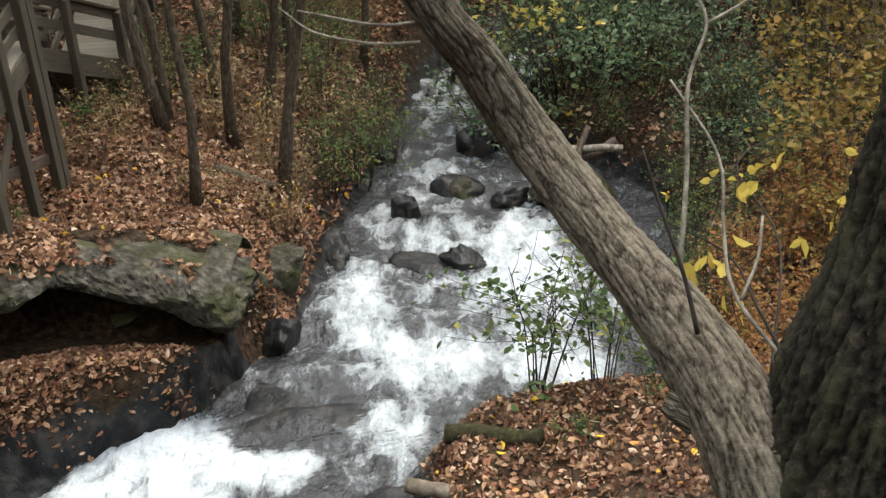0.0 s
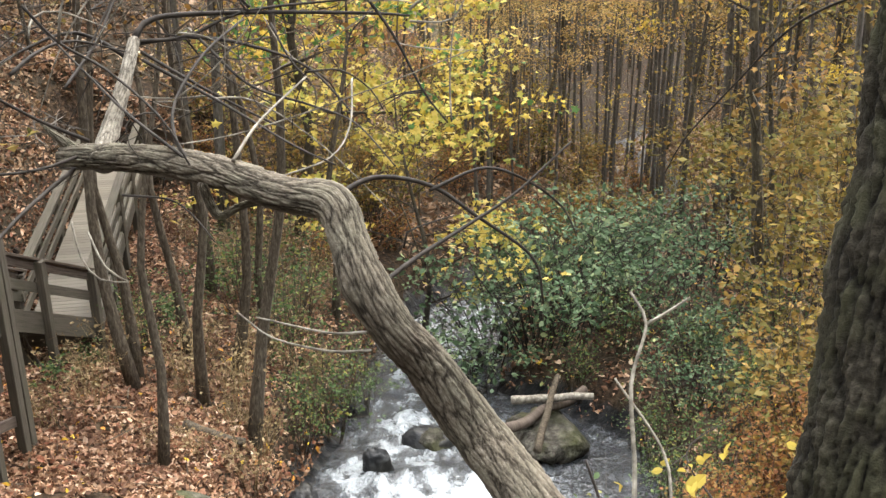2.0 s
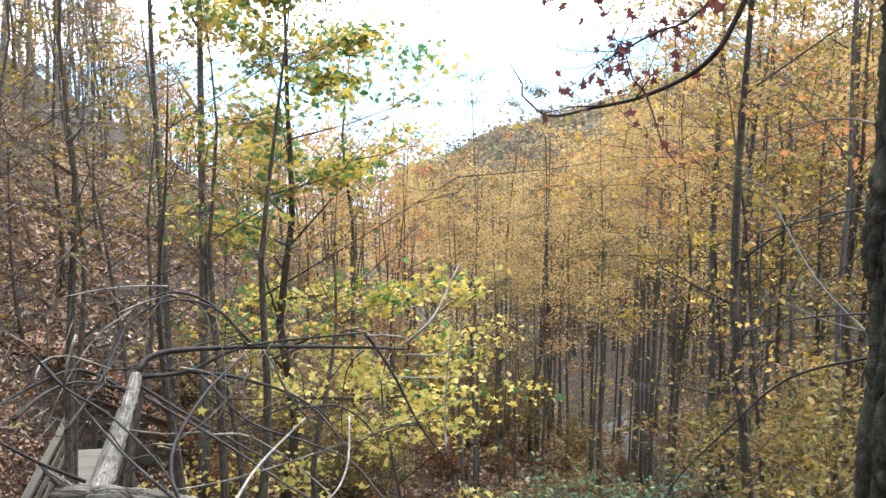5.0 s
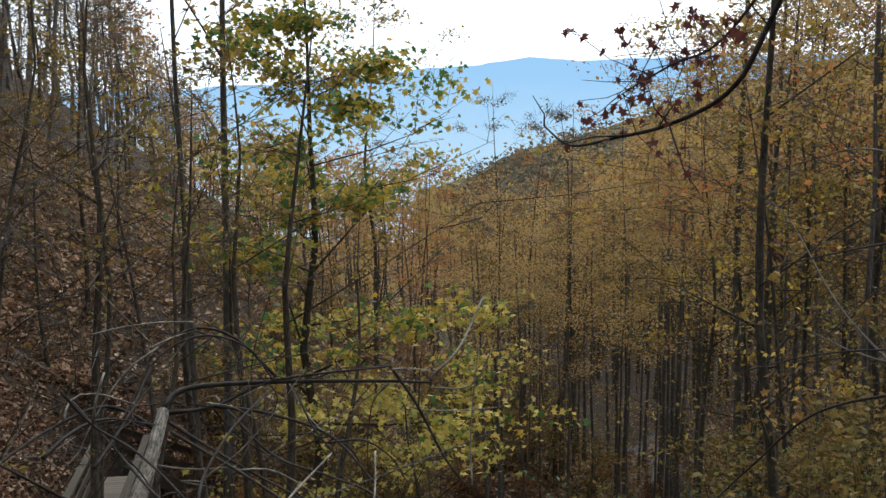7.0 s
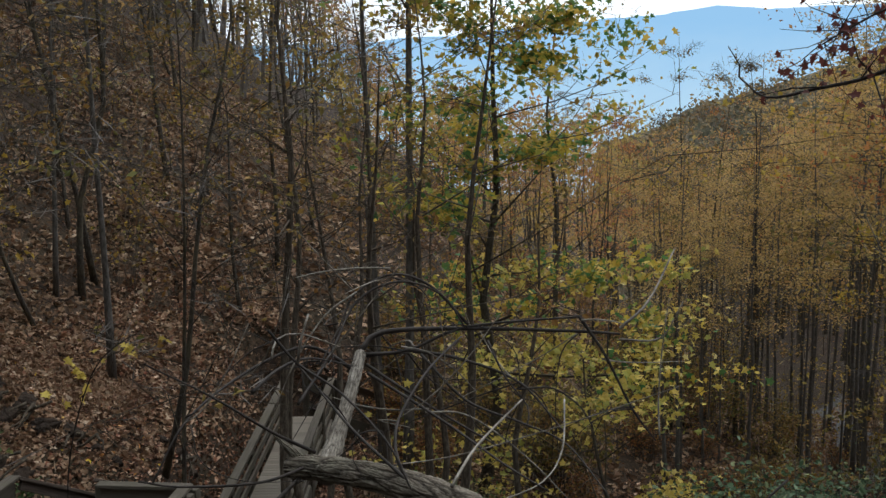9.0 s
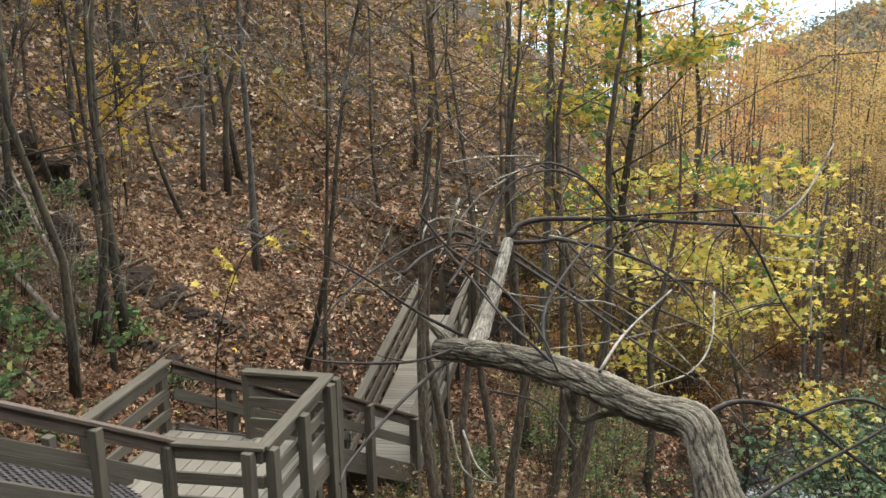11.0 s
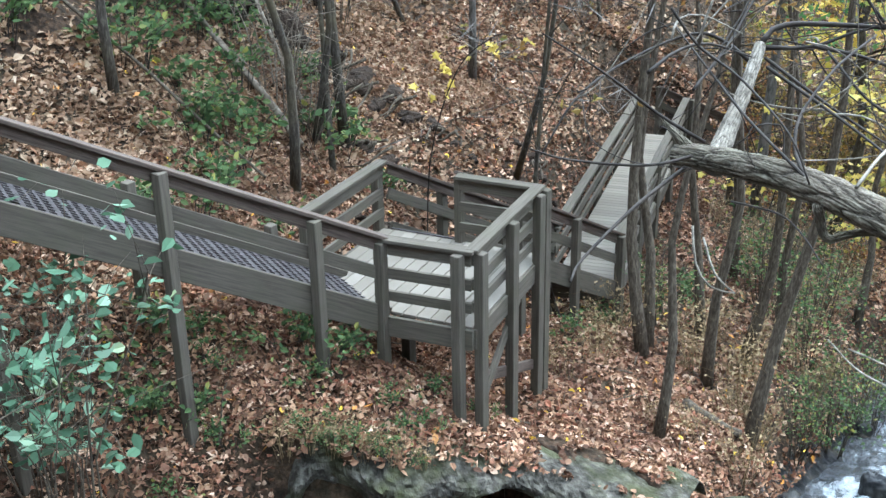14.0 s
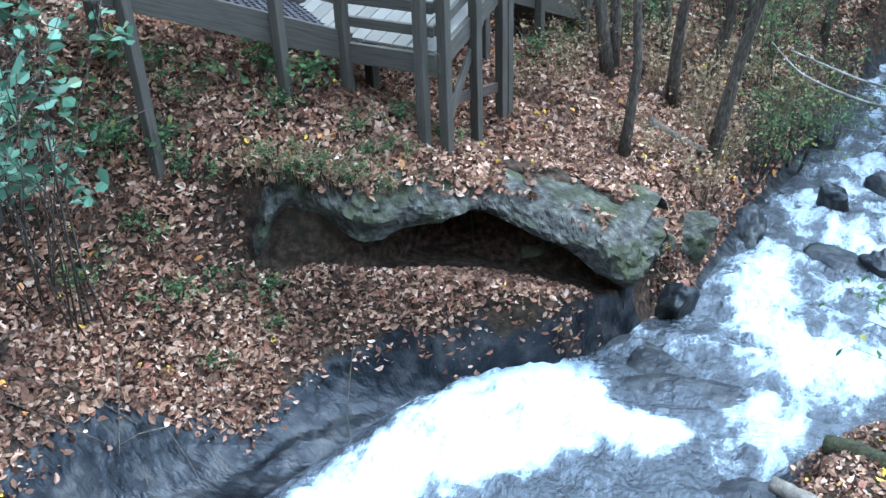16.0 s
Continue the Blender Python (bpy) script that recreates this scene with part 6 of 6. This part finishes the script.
teal = bush("broadleaf_shrub", "tall shrub with broad bluish-green leaves beside the stairs", 431, 7, 3.35, 0.95, M_STEM_TAN, M_TEAL, 150, 0.16, "broad", scatter=0.09, low=0.88, r0=0.015, twigs=7, group="shrubs by the stairs")
single(teal, -7.3, 6.75, 0, 1.0, z=-7.3)
place(teal, -8.35, 7.25, 160, 0.95, z=-7.25)
teal2 = bush("broadleaf_shrub", "low shrub with broad green leaves on the slope", 432, 8, 1.9, 0.8, M_STEM_TAN, M_TEAL, 130, 0.15, "broad", scatter=0.09, low=0.7, r0=0.012, twigs=6, group="shrubs by the stairs")
single(teal2, -7.75, 6.75, 0, 1.0, z=-7.1)
place(teal2, -8.3, 7.1, 120, 0.85, z=-6.8)
low = bush("ground_shrub", "low trailing green shrub among fallen leaves", 441, 10, 0.5, 0.5, M_TWIG, M_GREEN, 130, 0.075, "broad", scatter=0.08, low=0.3, r0=0.005, twigs=3, group="low shrubs")
single(low, -6.5, 10.0, 0, 1.0)
for x, y, s, t in ((-6.9, 9.8, 1.1, 50), (-7.8, 9.4, 0.8, 130), (-8.5, 8.0, 1.0, 250), (-9.6, 12.0, 1.5, 20), (-10.4, 12.9, 1.6, 80), (-10.9, 13.6, 1.5, 160), (-9.9, 12.6, 1.2, 270), (-11.6, 13.2, 1.6, 10), (-5.2, 14.6, 0.9, 60),
                   (-8.0, 8.4, 1.1, 300), (-6.4, 8.6, 0.7, 10), (1.3, 8.6, 0.5, 0), (2.3, 9.4, 0.8, 90), (-5.1, 17.0, 1.2, 190), (-4.5, 18.4, 1.3, 10), (-9.4, 11.4, 1.3, 40), (-8.6, 15.4, 1.0, 70), (-5.5, 10.5, 0.6, 30), (-6.3, 10.3, 0.6, 140), (-5.0, 11.0, 0.5, 190), (-5.95, 9.35, 0.55, 15), (-5.45, 9.75, 0.6, 95), (-5.25, 10.15, 0.5, 170), (-6.35, 9.25, 0.6, 230), (-5.75, 10.0, 0.5, 310), (-6.5, 9.6, 0.7, 75), (-5.6, 9.5, 0.45, 140), (-7.6, 8.6, 1.0, 20), (-8.3, 8.9, 1.2, 60), (-12.2, 13.9, 1.7, 110), (-10.2, 14.2, 1.3, 150), (-13, 15, 1.8, 200), (-8.9, 12.9, 1.1, 250)):
    place(low, x, y, t, s)
brush = [bush("brushwood", "thin tan brushwood with a few yellow leaves", 451 + k, 10, h, 0.9, M_BRUSH, M_YELLOW, 110, 0.09, scatter=0.2, low=0.2, r0=0.009, twigs=5, group="brushwood of the wood floor") for k, h in enumerate((2.2, 3.4))]
dry = bush("dry_weeds", "brown withered weeds on the bank", 461, 16, 0.9, 0.6, M_DRY, M_DRY, 120, 0.06, scatter=0.1, low=0.3, r0=0.005, twigs=3, group="withered weeds")
ochre = bush("autumn_shrub", "shrub with ochre and rusty leaves", 471, 14, 2.8, 1.3, M_STEM_TAN, M_OCHRE, 1150, 0.115, scatter=0.2, low=0.15, r0=0.012, group="autumn shrubs")
rust = bush("autumn_shrub", "low shrub with russet brown leaves", 472, 12, 1.5, 1.0, M_STEM_TAN, M_RUSTY, 900, 0.08, scatter=0.18, low=0.2, r0=0.009, group="autumn shrubs")
dead = bush("dead_brush", "tangle of pale dead branches on the slope", 481, 13, 2.3, 1.3, M_BRUSH, M_YELLOW, 0, 0.1, r0=0.016, twigs=9, low=0.2, group="dead brush")
single(dead, -10.4, 15.3, 0, 1.0)
for x, y, s, t in ((-9.9, 15.0, 0.7, 70), (-12.3, 15.6, 0.9, 220)):
    place(dead, x, y, t, s)
gq = np.random.default_rng(95)
for k in range(22):
    x = gq.uniform(-15, -9.2)
    place(low, x, gq.uniform(11.2, 18.5) - 0.35 * (x + 12), gq.uniform(0, 360), gq.uniform(1.0, 1.9))
for x, y, sc, t in ((-7.0, 7.7, 0.7, 40), (-6.75, 8.2, 0.6, 100), (-7.35, 8.05, 0.7, 160), (-6.45, 7.7, 0.45, 220), (-7.7, 7.3, 0.8, 280), (-6.2, 8.4, 0.5, 340), (-7.95, 8.35, 0.8, 60), (-7.1, 8.75, 0.7, 190), (-7.5, 9.3, 0.6, 250), (-6.25, 9.15, 0.45, 20), (-5.95, 9.3, 0.5, 130), (-5.55, 9.5, 0.4, 220), (-5.2, 9.65, 0.35, 310)):
    place(low, x, y, t, sc)
first = {"a": True, "b": True, "c": True, "d": True, "e": True}


def sow(key, ob, x, y, turn, s):
    place(ob, x, y, turn, s, first=first[key])
    first[key] = False


g = np.random.default_rng(90)
count = 0
while count < 115:
    az, d = g.uniform(-50, 24), g.uniform(14, 52)
    x, y = d * math.sin(radians(az)), d * math.cos(radians(az))
    if bank_l(y) - 1.2 < x < bank_r(y) + 1.5 or (-9.3 < x < -3.3 and 8 < y < 27) or (x > -10 and y < 16 and x < 2) or (x < -9.2 and d < 20):
        continue
    k = int(g.integers(0, 2))
    sow("ab"[k], brush[k], x, y, g.uniform(0, 360), g.uniform(0.7, 1.25))
    count += 1
for k in range(36):
    az, d = g.uniform(2, 15), g.uniform(30, 62)
    x, y = d * math.sin(radians(az)), d * math.cos(radians(az))
    if y > 33.5 or x > bank_r(y) + 1 or x < bank_l(y) - 1:
        sow("ab"[k % 2], brush[k % 2], x, y, g.uniform(0, 360), g.uniform(0.8, 1.3))
# rusty undergrowth on the valley floor
for k in range(70):
    az, d = g.uniform(-11, 12), g.uniform(24, 46)
    x, y = d * math.sin(radians(az)), d * math.cos(radians(az))
    if y > 27 or x > bank_r(y) + 1 or x < bank_l(y) - 0.8:
        sow("dee"[k % 3], (ochre, rust, rust)[k % 3], x, y, g.uniform(0, 360), g.uniform(0.6, 1.1))
# withered tufts hanging over the lip of the rock
for x, y, sc in ((-6.3, 9.12, 0.5), (-6.05, 9.22, 0.55), (-5.75, 9.36, 0.5), (-5.45, 9.5, 0.45), (-6.5, 8.95, 0.6), (-5.15, 9.7, 0.4)):
    sow("c", dry, x, y, sc * 999 % 360, sc)
count = 0
while count < 34:
    x, y = g.uniform(-6.5, -1.6), g.uniform(13.2, 24)
    if x > bank_l(y) - 0.25 or (-6.8 < x < -4.9 and 12.5 < y < 26):
        continue
    sow("c", dry, x, y, g.uniform(0, 360), g.uniform(0.6, 1.3))
    count += 1
for x, y, s in ((5.6, 13.6, 1.0), (7.0, 14.5, 1.2), (6.4, 16.8, 1.2), (8.2, 17.0, 1.3), (7.6, 20, 1.4), (9.6, 19.5, 1.4), (8.8, 23, 1.4), (5.0, 11.6, 0.7), (10.5, 24, 1.5), (7.6, 12.4, 1.0), (9.4, 15.6, 1.4), (11.5, 21, 1.6), (8.0, 27, 1.4), (12.5, 27, 1.5)):
    sow("d", ochre, x, y, s * 777 % 360, s)
for x, y, s in ((4.6, 12.4, 1.0), (5.4, 12.8, 1.1), (3.8, 11.8, 0.8), (6.2, 13.0, 1.0), (4.9, 13.9, 0.9), (3.4, 10.6, 0.7), (4.2, 10.2, 0.8), (5.6, 10.8, 0.9), (6.9, 12.0, 1.0), (3.0, 9.2, 0.6)):
    sow("e", rust, x, y, s * 977 % 360, s)


# ---- leaves close to the camera ----
def sprig(name, label, stem, r, leaf, leaves, size, spread, seed, bark=M_TWIG, category="branch", shape="maple", side=0.2):
    """A twig with side shoots and lobed leaves."""
    g = np.random.default_rng(seed)
    ob = thing(name, label, category, pose(*stem[0]))
    off = Matrix.Translation(-ob.location)
    p, _ = spline(stem, [r, r * 0.3], 0.05)
    pieces, tips = [tube(stem, [r, r * 0.3], 7, 0.05)], []
    for k in range(max(4, leaves // 4)):
        s = p[int(g.integers(int(len(p) * 0.5), len(p)))]
        e = s + g.normal(0, side, 3) * spread
        pieces.append(tube([s, (s + e) / 2 + g.normal(0, 0.02, 3), e], [r * 0.35, r * 0.15], 5, 0.15))
        tips.append((s, e))
    for k, (v, f, uv) in enumerate(pieces):
        o = solid("twig" if k else "branch_stem", v, f, bark, ob, smooth=True, uv=uv)
        o.matrix_parent_inverse = off
    spots2 = shoots(tips, leaves, 0.02, seed)
    for k in range(leaves):
        v, f = leaf_cards(spots2[k:k + 1], size, 0.35, 0.5, shape, seed=seed * 100 + k)
        o = solid("leaf", v, f, leaf, ob)
        o.matrix_parent_inverse = off
    return ob


sprig("oak_branch", "dark drooping oak branch with russet leaves", [(1.75, 4.6, 1.4), (1.47, 4.77, 0.63), (1.33, 4.81, 0.38), (1.14, 5.07, 0.24), (0.93, 5.21, 0.18), (0.74, 5.34, 0.14), (0.63, 5.45, 0.23)], 0.014, M_RUSSET, 26, 0.045, 0.8, 501)
sprig("oak_branch", "oak branch with dark red-brown hanging leaves", [(1.75, 5.1, 1.1), (1.4, 5.15, 0.62), (1.19, 5.2, 0.51), (1.01, 5.2, 0.41), (0.92, 5.22, 0.35)], 0.008, M_RUSSET, 130, 0.05, 1.0, 502)
for k, stem in enumerate([[(1.12, 2.2, -0.3), (1.35, 3.5, -0.3), (1.5, 4.6, -0.1), (1.45, 5.4, 0.0)], [(1.15, 2.3, 0.2), (1.45, 3.6, 0.2), (1.6, 4.6, 0.1), (1.4, 5.4, -0.1)], [(1.12, 2.2, -0.2), (1.5, 3.8, -0.5), (1.75, 5.2, -0.7), (1.7, 6.2, -0.9)], [(1.15, 2.3, 0.0), (1.7, 4.0, -0.3), (2.0, 5.6, -0.9), (2.1, 6.6, -1.3)]]):
    sprig("maple_branch", "slender branch with yellow and orange lobed leaves", stem, 0.0045, (M_OCHRE, M_ORANGE, M_YELLOW, M_OCHRE)[k], 60, 0.032, 1.6, 510 + k, M_STEM)
sprig("vine_sprig", "thin sprig with bright yellow-green leaves beside the trunk", [(0.78, 1.95, -1.7), (0.72, 2.1, -1.62), (0.68, 2.25, -1.58), (0.52, 2.33, -1.53)], 0.005, M_BRIGHT, 14, 0.05, 0.6, 520, shape="broad")
sprig("vine_sprig", "thin sprig with yellow leaves against the trunk", [(0.8, 2.0, -1.62), (0.9, 2.2, -1.55), (0.98, 2.35, -1.46)], 0.004, M_BRIGHT, 11, 0.046, 0.6, 521, shape="broad")
sprig("vine_sprig", "thin sprig with pale yellow leaves behind the trunk", [(0.75, 2.0, -1.75), (0.85, 2.4, -1.65), (0.8, 2.7, -1.6), (1.0, 2.9, -1.6)], 0.004, M_BRIGHT, 16, 0.046, 0.7, 522, shape="broad")
yl = sprig("yellow_sapling", "sapling spray with lemon-yellow leaves above the landing", [(-7.2, 14.0, -6.9), (-6.9, 13.6, -5.0), (-6.3, 13.2, -3.6), (-5.7, 13.0, -3.05), (-5.4, 12.95, -3.0)], 0.012, M_BRIGHT, 34, 0.13, 1.4, 530, category="sapling")
sprig("yellow_sapling", "sapling with yellow leaves high on the slope", [gz(-11.5, 19.5), gz(-11.4, 19.3, 2.0), gz(-11.2, 19.0, 3.4)], 0.02, M_YELLOW, 220, 0.14, 3.5, 531, category="sapling")
sprig("yellow_sapling", "sapling with gold leaves on the slope", [gz(-13.5, 21.0), gz(-13.4, 20.8, 2.2), gz(-13.0, 20.5, 4.4)], 0.02, M_YELLOW, 220, 0.14, 3.5, 532, category="sapling")

# ---- distance ----
def ridge(name, label, radius, az0, az1, profile, low, mat, wobble, seed):
    g = np.random.default_rng(seed)
    az = np.radians(np.linspace(az0, az1, 240))
    el = np.interp(np.degrees(az), [p[0] for p in profile], [p[1] for p in profile])
    el = el + wobble * (np.sin(np.degrees(az) * 1.3 + 1) + 0.5 * np.sin(np.degrees(az) * 3.7) + 0.3 * np.sin(np.degrees(az) * 9.1)) / 2
    top = radius * np.tan(np.radians(el))
    rows = []
    for t in np.linspace(0, 1, 14):
        r = radius * (1 - 0.35 * (1 - t))
        rows.append(np.stack([r * np.sin(az), r * np.cos(az), low + (top - low) * t ** 0.8], 1))
    v = np.vstack(rows)
    w = len(az)
    f = [[a * w + b, a * w + b + 1, (a + 1) * w + b + 1, (a + 1) * w + b] for a in range(13) for b in range(w - 1)]
    return tagged(solid(name, v, f, mat, smooth=True), label, "hill", kind="structure")


# far slopes glow by themselves; air haze is put into the blue, paler below
def haze_glow(name, low, high, strength, z0, z1):
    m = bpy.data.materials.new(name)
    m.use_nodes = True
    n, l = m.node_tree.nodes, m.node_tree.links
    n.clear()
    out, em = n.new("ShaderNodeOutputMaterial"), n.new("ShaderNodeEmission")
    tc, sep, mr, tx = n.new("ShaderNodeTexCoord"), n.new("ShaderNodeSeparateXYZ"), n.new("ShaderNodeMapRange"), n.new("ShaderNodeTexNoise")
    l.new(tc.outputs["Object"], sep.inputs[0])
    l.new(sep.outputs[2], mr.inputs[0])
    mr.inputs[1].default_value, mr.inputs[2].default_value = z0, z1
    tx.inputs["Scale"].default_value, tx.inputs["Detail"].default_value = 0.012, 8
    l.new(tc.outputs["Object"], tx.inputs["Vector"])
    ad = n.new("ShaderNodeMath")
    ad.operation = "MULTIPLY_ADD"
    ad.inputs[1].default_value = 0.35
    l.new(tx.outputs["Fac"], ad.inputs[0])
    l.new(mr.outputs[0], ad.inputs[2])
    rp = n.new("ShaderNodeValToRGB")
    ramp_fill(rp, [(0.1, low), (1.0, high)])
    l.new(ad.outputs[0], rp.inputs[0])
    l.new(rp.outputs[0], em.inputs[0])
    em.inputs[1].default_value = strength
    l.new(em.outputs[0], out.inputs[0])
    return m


M_FAR = haze_glow("blue_haze", (0.5, 0.68, 0.82), (0.32, 0.55, 0.8), 1.25, -150, 80)
M_SPUR = material("wooded_hill", [(0.3, (0.05, 0.05, 0.035)), (0.5, (0.12, 0.105, 0.07)), (0.7, (0.2, 0.145, 0.09))], scale=0.15, detail=8, bump=1.0, bump_scale=0.2, distance=3.0, rough=1.0)
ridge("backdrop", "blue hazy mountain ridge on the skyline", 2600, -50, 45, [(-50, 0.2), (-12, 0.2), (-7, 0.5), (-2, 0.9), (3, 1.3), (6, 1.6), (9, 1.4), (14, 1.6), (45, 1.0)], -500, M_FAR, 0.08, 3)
ridge("wooded_spur", "wooded brown hill spur in the middle distance", 420, 0, 50, [(0, -5), (3, -4), (4.4, -3.2), (8.5, -2.1), (10.7, -1.4), (16, 0.4), (24, 2.0), (50, 3)], -110, M_SPUR, 0.12, 5)
g = np.random.default_rng(12)
az = np.radians(g.uniform(1, 30, 2600))
t = g.uniform(0.4, 1.0, 2600)
el = np.interp(np.degrees(az), [0, 3, 4.4, 8.5, 10.7, 16, 24], [-5, -4, -3.2, -2.1, -1.4, 0.4, 2.0])
r = 420 * (1 - 0.35 * (1 - t))
cz = -110 + (420 * np.tan(np.radians(el)) + 110) * t ** 0.8
cc = np.stack([r * np.sin(az), r * np.cos(az), cz + 0.4], 1)
pts = np.repeat(cc, 13, axis=0) + g.normal(0, 1, (2600 * 13, 3)) * np.array([3.0, 3.0, 1.5])
v, f = leaf_cards(pts, 1.7, 0.4, 0.2, seed=5)
far = solid("far_woods", v, f, leaf_material("far_crowns", [(0.0, (0.06, 0.07, 0.05)), (0.4, (0.14, 0.13, 0.08)), (0.7, (0.26, 0.17, 0.09)), (1.0, (0.24, 0.22, 0.1))], 0.2))
tagged(far, "bare and rusty tree crowns on a far hill", "woods", kind="stuff")
